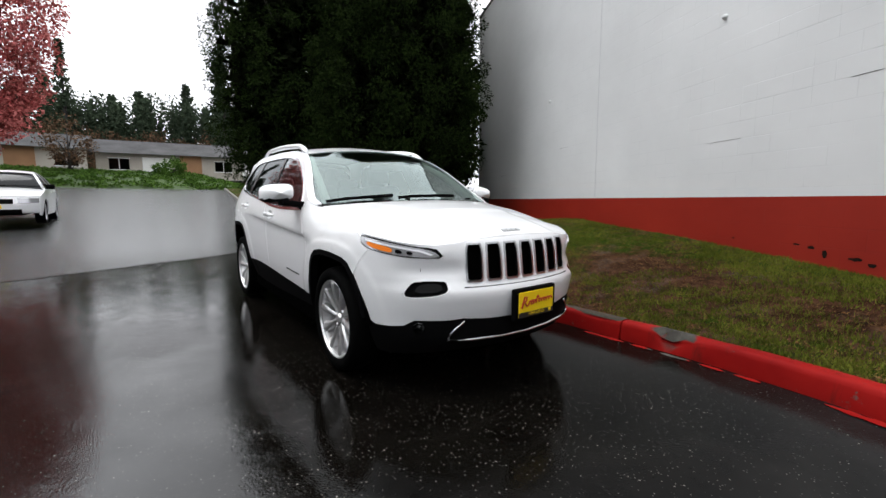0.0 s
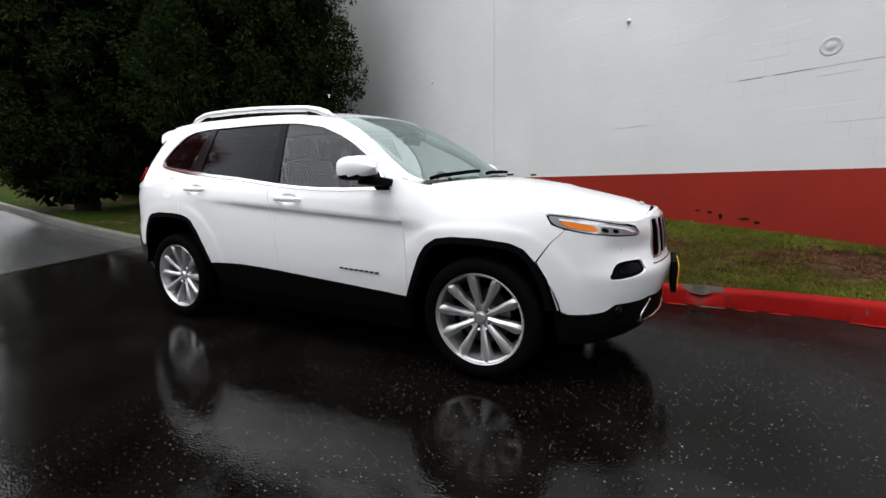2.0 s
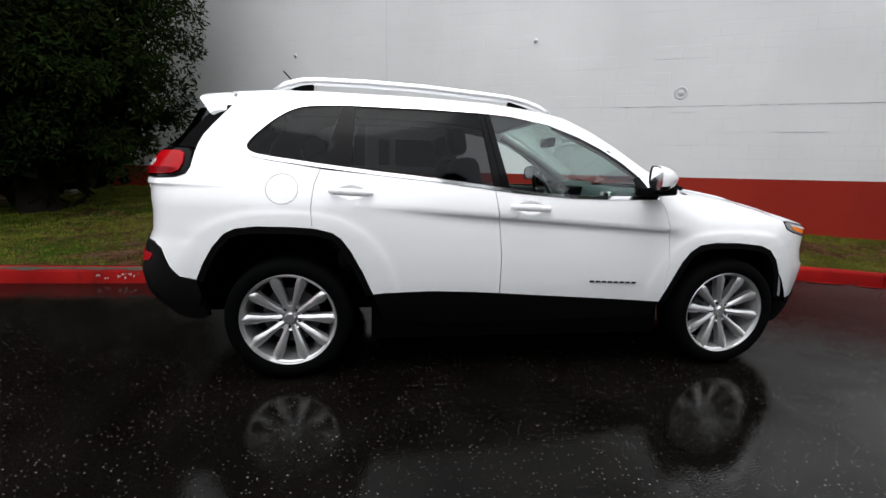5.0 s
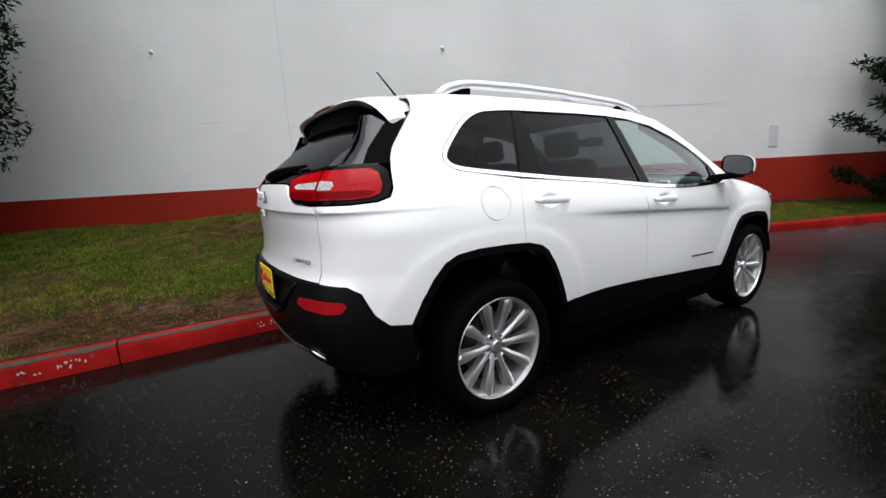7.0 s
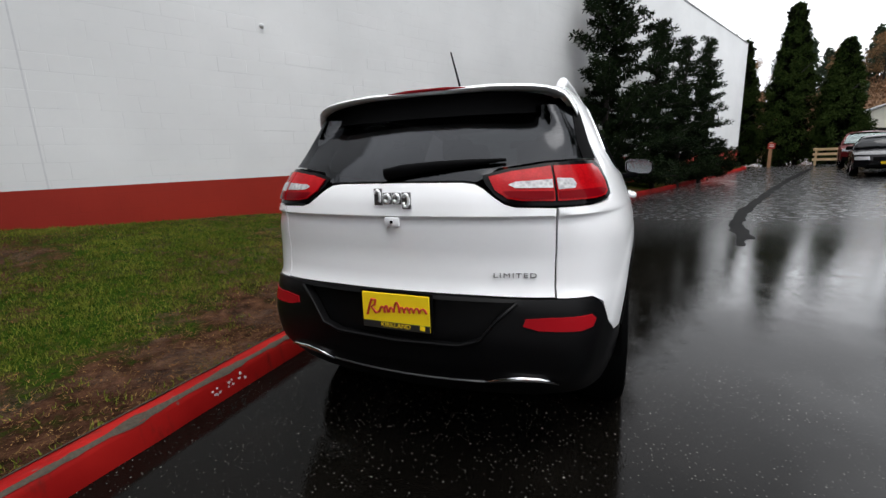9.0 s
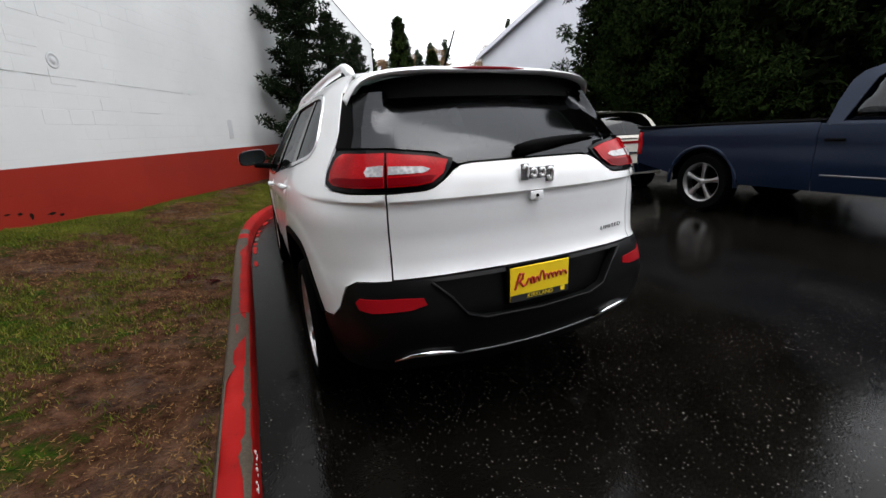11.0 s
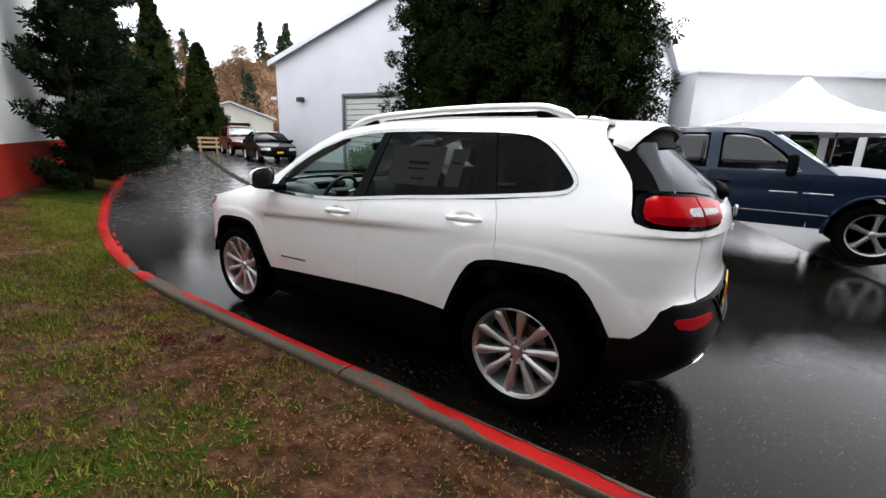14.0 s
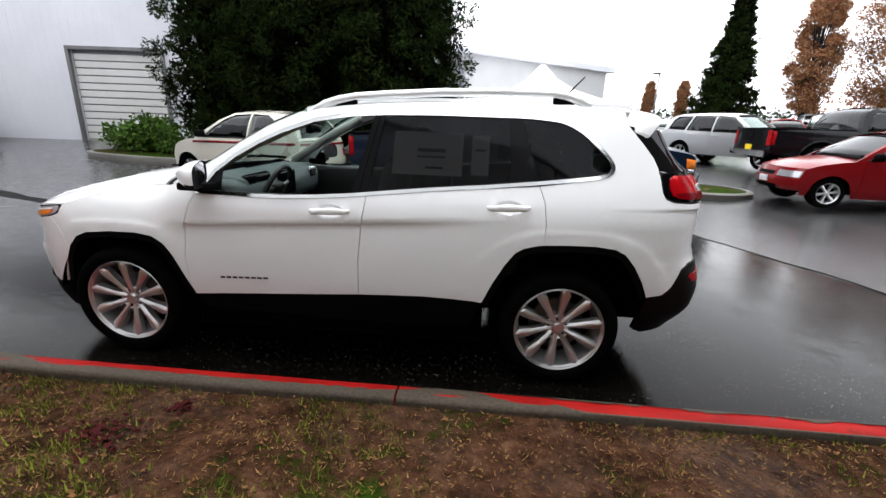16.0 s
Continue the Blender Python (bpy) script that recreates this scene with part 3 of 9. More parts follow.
def kerb_piece(x0, x1, red):
    g, top = Geo(), Geo()
    n = max(2, int((x1 - x0) / (0.045 if -4 < x0 < 5 else 0.16)))
    prof = [(0.0, -0.2), (-0.006, 0.0), (0.004, 0.11), (0.012, 0.136), (0.030, 0.150), (0.085, 0.152), (0.130, 0.146), (0.137, 0.135), (0.14, -0.2)]
    shove = 0.006 * noise.noise((x0 * 7.3, 1.0, 2.0)) + (0.012 if -1.9 < x0 < -0.6 else 0.0)  # stones that have shifted out of line
    for i in range(n + 1):
        x = x0 + (x1 - x0) * i / n
        y = kerb_y(x)
        t = Vector((0.2, kerb_y(x + 0.1) - kerb_y(x - 0.1), 0)).normalized()
        nn = Vector((-t.y, t.x, 0))
        chip = 0.066 * math.exp(-((x - 2.57) / 0.09) ** 4) + 0.03 * math.exp(-((x - 2.72) / 0.09) ** 2) + 0.02 * max(0, noise.noise((x * 2.3, 5, 1)) - 0.35)
        for a, h in prof:
            w = 0.004 * noise.noise((x * 5, a * 40, h * 9))
            hh = h - (chip if h > 0.1 and a < 0.08 else 0) + (w if h > 0 else 0)
            aa = a + w + (chip * 0.5 if h > 0.05 and a < 0.03 else 0)
            aa += shove
            g.v.append((x + nn.x * aa, y + nn.y * aa, gz(x, y) + hh))
    k = len(prof)
    for i in range(n):
        for j in range(k - 1):
            g.f.append((i * k + j, (i + 1) * k + j, (i + 1) * k + j + 1, i * k + j + 1))
    g.f.append(tuple(range(k)))
    g.f.append(tuple(n * k + j for j in range(k - 1, -1, -1)))
    part("kerb_stone", g, KERB_RED if red else CONCRETE, kerb, "" if red else "unpainted grey kerb stone", smooth=True, angle=50)
    if red and x1 < 3.0:  # worn bare strip along the back of the top
        for i in range(n + 1):
            x = x0 + (x1 - x0) * i / n
            y = kerb_y(x)
            t = Vector((0.2, kerb_y(x + 0.1) - kerb_y(x - 0.1), 0)).normalized()
            nn = Vector((-t.y, t.x, 0))
            e = 0.078 + 0.026 * noise.noise((x * 3.1, 7, 0)) + 0.016 * noise.noise((x * 17, 3, 0))
            gone = max(math.exp(-((x + 0.74) / 0.2) ** 4), math.exp(-((x + 1.32) / 0.07) ** 4), math.exp(-((x - 2.0) / 0.34) ** 4), math.exp(-((x + 2.1) / 0.1) ** 4))
            e = max(0.012, e * (1 - gone) + 0.014 * gone)
            e += (0.125 - e) * max(smooth_step(2.15, 2.4, x), smooth_step(1.0, 1.5, -x))
            for a, h in ((e, 0.1535 if e > 0.03 else 0.143), (max(e + 0.006, 0.034), 0.1545), (max(e + 0.010, 0.12), 0.153), (0.137, 0.148), (0.146, 0.13), (0.148, 0.02)):
                top.v.append((x + nn.x * (a + shove), y + nn.y * (a + shove), gz(x, y) + h))
        for i in range(n):
            for j in range(5):
                top.f.append((i * 6 + j, (i + 1) * 6 + j, (i + 1) * 6 + j + 1, i * 6 + j + 1))
        part("bare_edge", top, KERB_WORN, kerb, "bare mossy concrete edge where paint has worn off", smooth=True)
    if red and x0 < -1.4:  # paint rubbed off the front arris
        rub = Geo()
        for i in range(n + 1):
            x = x0 + (x1 - x0) * i / n
            y = kerb_y(x)
            w = 0.030 * smooth_step(1.1, 1.6, -x) * min(1.0, max(0.03, 0.22 + 1.5 * noise.noise((x * 4.1, 2, 6)) + 0.9 * noise.noise((x * 19, 5, 6)))) + 0.001
            for a, h in ((0.013 - w * 0.3, 0.1425 - 0.5 * w), (0.030, 0.1545), (0.031 + w, 0.1550)):
                rub.v.append((x, y + a + shove, gz(x, y) + h))
        rub.f = [(i * 3 + j, i * 3 + 3 + j, i * 3 + 4 + j, i * 3 + 1 + j) for i in range(n) for j in (0, 1)]
        part("rubbed_arris", rub, KERB_WORN, kerb, "grey concrete where paint has rubbed off the arris", smooth=True)


def smooth_step(a, b, v):
    t = max(0.0, min(1.0, (v - a) / (b - a)))
    return t * t * (3 - 2 * t)


_x = -58.76
while _x < 30:
    kerb_piece(_x + 0.006, _x + 2.644, _x > -6.6)
    _x += 2.65


def lawn_h(x, t):
    """Lawn height: t 0 at the kerb, 1 at the wall or the lawn's far edge."""
    base = float(np.interp(x, [-60, -8, -5, -2.6, -1.2, 1.6, 3.3, 4.2, 10, 30], [0.4, 0.55, 0.58, 0.62, 0.70, 0.58, 0.45, 0.38, 0.34, 0.3]))
    k = gz(x, kerb_y(x)) + KERB_H - 0.018 - 0.03 * math.exp(-((x - 1.1) / 1.2) ** 2) - 0.02 * math.exp(-((x + 1.5) / 2.0) ** 2)
    return k + (max(base, k + 0.05) - k) * (0.25 * t + 0.75 * t * t * (3 - 2 * t))


def lawn_far(x):
    return wall_y(x) + 0.05 if x > -7.5 else wall_y(-7.5) + 6 * min(1, (-7.5 - x) / 3)


def lawn_point(x, t):
    y0, y1 = kerb_y(x) + 0.13, lawn_far(x)
    y = y0 + (y1 - y0) * t
    z = lawn_h(x, t) + (0.035 * noise.noise((x * 0.9, y * 0.9, 0)) + 0.026 * noise.noise((x * 4, y * 4, 3)) + 0.016 * noise.noise((x * 9, y * 9, 6)) * (1 if -6 < x < 6 else 0)) * min(1, t * 6) * (1 - 0.5 * t)
    return (x, y, z)


def build_lawn():
    g = Geo()
    xs = np.concatenate([np.linspace(-58, -9, 60), np.linspace(-8.6, -4.05, 60), np.linspace(-4, 5, 230), np.linspace(5.1, 10, 50), np.linspace(10.4, 29.6, 50)])
    n = 64
    ts = np.linspace(0, 1, n) ** 1.2
    for x in xs:
        for t in ts:
            g.v.append(lawn_point(float(x), float(t)))
    g.f = [(i * n + j, (i + 1) * n + j, (i + 1) * n + j + 1, i * n + j + 1) for i in range(len(xs) - 1) for j in range(n - 1)]
    structure("lawn", g, LAWN, "patchy wet lawn with bare muddy ground", "lawn", smooth=True)


build_lawn()


def muddy(x, y):
    """How bare the lawn is here, 0 to 1."""
    v = noise.noise((x * 0.55, y * 0.8, 5.0)) + 0.5 * noise.noise((x * 1.7, y * 1.7, 9.0))
    near = math.exp(-((y - 1.70) / 0.50) ** 2) * max(0.0, min(1.0, (x + 6.0) / 1.6)) * max(0.55, min(1.0, (3.0 - x) / 1.5))
    v += 0.55 * noise.noise((x * 5.0, y * 5.0, 2.0))
    strip = 1.0 * math.exp(-((y - 2.55 + 0.25 * (x - 2.5)) / 0.38) ** 2) * max(0.0, min(1.0, x - 0.4))  # worn band towards the wall
    return min(1, max(0, 0.07 + v * 1.35 + 0.62 * near + strip))


def blades(name, n, rng, tall, wide, mat, label, keep, seed, dens=None):
    """Short blades standing on the lawn, one triangle each."""
    rnd = random.Random(seed)
    g = Geo()
    while len(g.f) < n:
        x = rnd.uniform(*rng)
        t = rnd.random() ** 1.1
        p = lawn_point(x, t)
        if not keep(p[0], p[1], rnd):
            continue
        dead = mat is STRAW
        for _ in range(rnd.randint(1, 3) if dead else rnd.randint(3, 8)):
            q = (p[0] + rnd.gauss(0, 0.03), p[1] + rnd.gauss(0, 0.03), p[2] - 0.006)
            a, h, w = rnd.uniform(0, 6.28), rnd.uniform(0.4, 1) * tall, wide * rnd.uniform(0.6, 1.3)
            lean = rnd.uniform(0.1, 0.9) * h
            if dead:  # lies nearly flat
                lean, h = rnd.uniform(0.008, 0.03), rnd.uniform(0.002, 0.014)
                q = (q[0], q[1], p[2] + 0.006)
            b = rnd.uniform(0, 6.28)
            o = len(g.v)
            g.v += [(q[0] - w * math.cos(a), q[1] - w * math.sin(a), q[2]), (q[0] + w * math.cos(a), q[1] + w * math.sin(a), q[2]),
                    (q[0] + lean * math.cos(b), q[1] + lean * math.sin(b), q[2] + h)]
            g.f.append((o, o + 1, o + 2))
    tagged(part(name, g, mat), label, "grass", kind="stuff")


blades("grass", 165000, (-7, 8), 0.046, 0.0042, GRASS_BLADE, "short green grass blades growing on the lawn", lambda x, y, r: r.random() > muddy(x, y) * 1.03, 3)
blades("dead_grass", 56000, (-6, 7), 0.030, 0.0028, STRAW, "flattened straw-coloured dead grass on bare mud", lambda x, y, r: r.random() < 0.12 + 0.9 * max(0.0, noise.noise((x * 0.8, y * 1.3, 4.0)) + 0.15) + muddy(x, y) * 0.25, 4)


def litter():
    rnd = random.Random(8)
    g = Geo()
    for _ in range(6500):
        x = rnd.uniform(-6, 7)
        p = lawn_point(x, rnd.random())
        if rnd.random() > 0.25 + muddy(p[0], p[1]):
            continue
        a, s = rnd.uniform(0, 6.28), rnd.uniform(0.005, 0.015)
        c, d = s * math.cos(a), s * math.sin(a)
        z = p[2] + 0.012
        g.add([(p[0] - c, p[1] - d, z), (p[0] + d * 0.5, p[1] - c * 0.5, z + rnd.uniform(0, 0.012)), (p[0] + c, p[1] + d, z + rnd.uniform(0, 0.01)), (p[0] - d * 0.5, p[1] + c * 0.5, z)], [(0, 1, 2, 3)])
    tagged(part("leaf_litter", g, leaf_mat("fallen_leaf", (0.03, 0.014, 0.006), (0.19, 0.095, 0.04))), "small fallen brown leaves and wood chips on the lawn", "leaves", kind="stuff")


litter()


PILE = (0.79, 1.76)


def leaf_pile(x, y, n, spread, mat, label, seed):
    """Torn wet leaves lying over one another on the mud."""
    rnd = random.Random(seed)
    g = Geo()
    for _ in range(n):
        px, py = x + rnd.gauss(0, spread), y + rnd.gauss(0, spread * 0.7)
        t = (py - kerb_y(px) - 0.13) / (lawn_far(px) - kerb_y(px) - 0.13)
        p = lawn_point(px, max(0.0, t))
        a, r = rnd.uniform(0, 6.28), rnd.uniform(0.012, 0.028)
        z = p[2] + rnd.uniform(0.006, 0.022)
        q = [(p[0] + r * k * math.cos(a + u), p[1] + r * k * 0.7 * math.sin(a + u), z + rnd.uniform(-0.005, 0.008)) for u, k in zip(np.linspace(0, 5.2, 6), (1.0, 0.6, 0.9, 0.5, 0.8, 0.6))]
        g.add(q, [tuple(range(6))])
    tagged(part("leaf_pile", g, mat), label, "leaves", kind="stuff")


PLUM_LEAF = leaf_mat("wet_plum_leaf", (0.012, 0.003, 0.003), (0.06, 0.012, 0.012))
leaf_pile(PILE[0], PILE[1], 90, 0.085, PLUM_LEAF, "dark plum-red wet leaves trodden into the mud", 31)
leaf_pile(PILE[0] - 0.22, PILE[1] - 0.22, 40, 0.05, PLUM_LEAF, "dark plum-red wet leaves trodden into the mud", 32)


def overspray():
    """Red paint that has run from the kerb's face on to the asphalt."""
    rnd = random.Random(44)
    x = 1.3
    while x < 5.4:
        l = rnd.uniform(0.12, 0.5)
        n = max(4, int(l / 0.03))
        g = Geo()
        for i in range(n + 1):
            u = x + l * i / n
            y = kerb_y(u)
            k = math.sin(math.pi * i / n) ** 0.4
            w = (0.018 + 0.022 * abs(noise.noise((u * 9, 4, 1)))) * k + 0.001
            o = 0.05 + 0.012 * noise.noise((u * 4, 8, 2))
            for d in (-w, w):
                g.v.append((u, y - o + d, gz(u, y - o) + 0.0035))
        g.f = [(2 * i, 2 * i + 2, 2 * i + 3, 2 * i + 1) for i in range(n)]
        part("paint_run", g, KERB_RED, kerb, "red paint run on to the asphalt")
        x += l + rnd.choice((0.05, 0.12, 0.3))


overspray()


# ---------------------------------------------------------------- the block building
def build_block_building():
    m = WALL_M
    top, s0, s1, band = 7.35, -5.6, 34.5, 1.105
    b = thing("block_building", "white-painted concrete block building with a red base band", "building", kind="structure")
    w = part("wall_face", Geo().box(((s0 + s1) / 2, (band + top) / 2, -0.15), (s1 - s0, top - band, 0.3)), WALL_WHITE, b, m=m)
    part("base_band", Geo().box(((s0 + s1) / 2, (band - 0.6) / 2, -0.15), (s1 - s0, band + 0.6, 0.3)), WALL_RED, b, "red-painted block base band", m=m)
    part("end_wall", Geo().box((s0 + 0.15, (band + top) / 2, -10.3), (0.3, top - band, 20)), WALL_WHITE, b, m=m)
    part("end_band", Geo().box((s0 + 0.15, (band - 0.6) / 2, -10.3), (0.3, band + 0.6, 20)), WALL_RED, b, m=m)
    part("far_wall", Geo().box((s1 - 0.15, (top - 0.6) / 2, -10.3), (0.3, top + 0.6, 20)), WALL_WHITE, b, m=m)
    part("roof", Geo().box(((s0 + s1) / 2, top - 0.3, -10.2), (s1 - s0 - 0.7, 0.2, 19.5)), GREY_WALL, b, m=m)
    part("coping", Geo().box(((s0 + s1) / 2, top + 0.03, -0.15), (s1 - s0 + 0.04, 0.06, 0.36), ch=0.01), STEEL, b, "thin metal coping", m=m)
    # control joint, capped pipe stubs, round blanked vent, cover plate
    part("control_joint", Geo().box((1.97, (band + top) / 2, 0.001), (0.018, top - band, 0.006)), GREY_WALL, b, "sealed vertical control joint", m=m)
    for s, z in ((0.0, 3.32), (4.69, 3.30)):
        tagged(part("pipe_stub", Geo().lathe([(0.0, 0.045), (0.022, 0.045), (0.028, 0.03), (0.03, 0.01), (0.04, 0.0)], 14, m @ pose(s, z, 0, 0, -90, 0)), WALL_WHITE, b, smooth=True), "small capped pipe stub, painted over")
    part("vent_cover", Geo().lathe([(0.0, 0.008), (0.035, 0.008), (0.042, 0.003), (0.07, 0.003), (0.078, 0.008), (0.095, 0.005), (0.10, 0.0)], 26, m @ pose(6.97, 2.40, 0.0, 0, -90, 0)), GREY_WALL, b, "round blanked-off vent, roughly painted", smooth=True)
    part("cover_plate", Geo().box((11.36, 1.535, 0.006), (0.2, 0.42, 0.02), ch=0.006), GREY_WALL, b, "small grey metal cover plate", m=m)
    rnd = random.Random(5)
    # blocks whose joints show through the paint: slightly proud or recessed faces
    def lump(s, z, wd, hh, d):
        part("block_face", Geo().box((s, z, d / 2 - 0.004), (wd, hh, d + 0.008), ch=0.003), WALL_WHITE, b, m=m)
    for s, z in ((6.72, 3.0), (7.12, 3.0), (7.05, 2.2), (6.6, 2.62)):
        lump(s, z, 0.38, 0.185, 0.002)
    for _ in range(150):
        s, row = rnd.uniform(-5, 13), rnd.randint(7, 24)
        lump(round(s / 0.4) * 0.4 + (0.2 if row % 2 else 0), row * 0.2 + 0.1, 0.395 * rnd.choice((1, 1, 2)), 0.19, rnd.uniform(0.0004, 0.0012))


build_block_building()


SPALL = (6.33,)


def wall_cracks():
    """Open bed joints where the paint has cracked along a course, and broken render at the foot."""
    m = WALL_M
    rnd = random.Random(12)
    g = Geo()
    for s, z, l in ((6.2, 2.2, 3.2), (9.2, 2.2, 0.9), (-3.2, 1.8, 0.4), (4.6, 1.8, 0.5), (8.4, 1.8, 0.6), (0.6, 2.2, 0.4)):
        n = max(3, int(l / 0.12))
        for i in range(n):
            if rnd.random() < 0.2:
                continue
            w = rnd.uniform(0.0012, 0.0035)
            g.box((s + i * 0.12, z, 0.0015), (0.125, w, 0.004))
    tagged(part("wall_crack", g, CRACK_DARK, bpy.data.objects["block_building"], "dark cracked mortar joints", m=m), kind="stuff")
    # flat dark patches along the foot, coloured as the shade in broken-out holes
    for s, dz, w, h in ((SPALL[0], 0.10, 0.16, 0.05), (SPALL[0] + 0.13, 0.07, 0.09, 0.06), (SPALL[0] - 0.27, 0.10, 0.06, 0.10), (SPALL[0] - 0.40, 0.14, 0.09, 0.05), (SPALL[0] - 0.55, 0.15, 0.10, 0.03), (SPALL[0] - 1.3, 0.10, 0.05, 0.02)):
        p = WALL_A + WALL_D * s
        z = lawn_h(p.x, 1) + dz - 0.04
        w, h = 0.75 * w, 0.75 * h
        q = [(s + w / 2 * math.cos(u) * rnd.uniform(0.7, 1.15), z + h / 2 * math.sin(u) * rnd.uniform(0.6, 1.2)) for u in np.linspace(0, 5.7, 11)]
        part("spalled_patch", Geo().prism(q, m @ Matrix.Translation((0, 0, 0.004)), -0.02), CRACK_DARK, bpy.data.objects["block_building"], "flat dark patch, coloured as the shade in a broken-away hole")


wall_cracks()


# ---------------------------------------------------------------- trees
def foliage(name, centres, radii, per, size, mat, parent, seed, flat=0.0, droop=0.0, stretch=1.6, slim=0.5):
    """Sprays of small bent leaves gathered in clumps round the centres."""
    r = np.random.RandomState(seed)
    c = np.repeat(np.asarray(centres, float), per, axis=0)
    rad = np.repeat(np.asarray(radii, float), per)
    n = len(c)
    d = r.normal(size=(n, 3))
    d /= np.linalg.norm(d, axis=1)[:, None]
    d[:, 2] *= 1 - flat
    p = c + d * (rad * r.uniform(0.25, 1.05, n) ** 0.6)[:, None]
    u = r.normal(size=(n, 3)) + d * 0.8
    u[:, 2] -= droop
    u /= np.linalg.norm(u, axis=1)[:, None]
    w = np.cross(u, r.normal(size=(n, 3)))
    w /= np.linalg.norm(w, axis=1)[:, None] + 1e-9
    k = size * r.uniform(0.5, 1.4, n)[:, None]
    nn = np.cross(u, w) * 0.18 * k
    verts = np.stack([p, p + u * k * stretch * 0.5 + w * k * slim + nn, p + u * k * stretch, p + u * k * stretch * 0.5 - w * k * slim + nn], axis=1).reshape(-1, 3)
    g = Geo()
    g.v = verts.tolist()
    g.f = [(4 * i, 4 * i + 1, 4 * i + 2, 4 * i + 3) for i in range(n)]
    return part(name, g, mat, parent)


def trunk_geo(pts, radii, n=10):
    return Geo().tube(pts, list(radii), n)


def column_conifer(name, x, y, r, h, label, seed, mat=CONIFER, low=0.06, base=None, bumps=260, per=150, size=0.11, taper=0.75, category="tree", point=0.62):
    """A dense column of dark sprays on a short trunk."""
    z = gz(x, y) if base is None else base
    t = thing(name, label, category, m=pose(x, y, z))
    rnd = random.Random(seed)
    part("trunk", trunk_geo([(0, 0, -0.3), (0.05, 0.02, h * 0.3), (0, 0, h * 0.9)], [0.09 * r + 0.08, 0.07 * r + 0.05, 0.03]), BARK, t, smooth=True)
    g = Geo()
    for _ in range(14):
        a, q = rnd.uniform(0, 6.28), rnd.uniform(low, 0.6) * h
        l = r * rnd.uniform(0.5, 0.85)
        g.tube([(0, 0, q), (l * 0.5 * math.cos(a), l * 0.5 * math.sin(a), q + 0.05 * l), (l * math.cos(a), l * math.sin(a), q + 0.3 * l)], [0.05, 0.035, 0.012], 6)
    tagged(part("branchwork", g, BARK, t, smooth=True), kind="stuff")
    cs, rs = [], []
    bumps, per = int(bumps * 1.9), int(per * 0.56)
    for i in range(bumps):
        f = low + (1 - low) * (i + rnd.random()) / bumps
        env = min(1.0, 0.55 + (f - low) * 3.0) * (1 - max(0, f - (1 - taper)) / taper * 0.97) ** point
        a = rnd.uniform(0, 6.28)
        lob = 1 + 0.13 * math.sin(3 * a + seed) + 0.12 * noise.noise((math.cos(a) * 1.3, math.sin(a) * 1.3, f * 7 + seed))
        q = r * env * lob * rnd.uniform(0.40, 1.0) ** 0.6
        cs.append((q * math.cos(a), q * math.sin(a), f * h))
        rs.append(r * rnd.uniform(0.08, 0.17) * (0.55 + 0.45 * env))
    foliage("crown", cs, rs, int(per * 1.25), size, mat, t, seed, droop=0.35, stretch=2.1, slim=0.32)
    # inner leaves coloured dark, as the shade inside the crown
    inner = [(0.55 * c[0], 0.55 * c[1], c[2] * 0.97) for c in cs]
    foliage("inner_crown", inner, [1.9 * q for q in rs], 20, min(size * 4.0, 0.085 * r), INNER_SHADE, t, seed + 1)
    return t


def layered_pine(name, x, y, h, label, seed, z=None, spread=1.25):
    """A gnarled pine with separate tufted limbs and gaps between them."""
    z = gz(x, y) if z is None else z
    t = thing(name, label, "tree", m=pose(x, y, z))
    rnd = random.Random(seed)
    pts = [(0, 0, -0.3)] + [(0.12 * math.sin(i * 1.3 + seed), 0.12 * math.cos(i * 1.7 + seed), h * i / 8) for i in range(1, 9)]
    part("trunk", trunk_geo(pts, [0.085 * (1 - i / 10) + 0.01 for i in range(9)]), BARK, t, smooth=True)
    g = Geo()
    cs, rs = [], []
    n = int(h * 15)
    for i in range(n):
        f = 0.02 + 0.96 * (i / n) ** 1.15
        a = rnd.uniform(0, 6.28)
        l = spread * (1.08 - f) ** 0.75 * rnd.uniform(0.55, 1.25) * (1.35 if rnd.random() < 0.12 else 1)
        q = h * f
        tip = Vector((l * math.cos(a), l * math.sin(a), q + l * rnd.uniform(0.0, 0.32)))
        mid = Vector((0.5 * l * math.cos(a), 0.5 * l * math.sin(a), q - 0.02))
        g.tube([(0, 0, q), mid, tip], [0.035, 0.025, 0.008], 5)
        for k in range(max(2, int(l * 6))):
            w = 0.08 + 0.92 * (k + rnd.random()) / max(2, int(l * 6))
            p = mid.lerp(tip, max(0, w * 2 - 1)) if w > 0.5 else Vector((0, 0, q)).lerp(mid, w * 2)
            cs.append((p.x + rnd.gauss(0, 0.05), p.y + rnd.gauss(0, 0.05), p.z + 0.05))
            rs.append(rnd.uniform(0.10, 0.21))
    tagged(part("branchwork", g, BARK, t, smooth=True), kind="stuff")
    foliage("needles", cs, rs, 70, 0.06, PINE, t, seed, flat=0.45, stretch=1.9, slim=0.3)
    return t


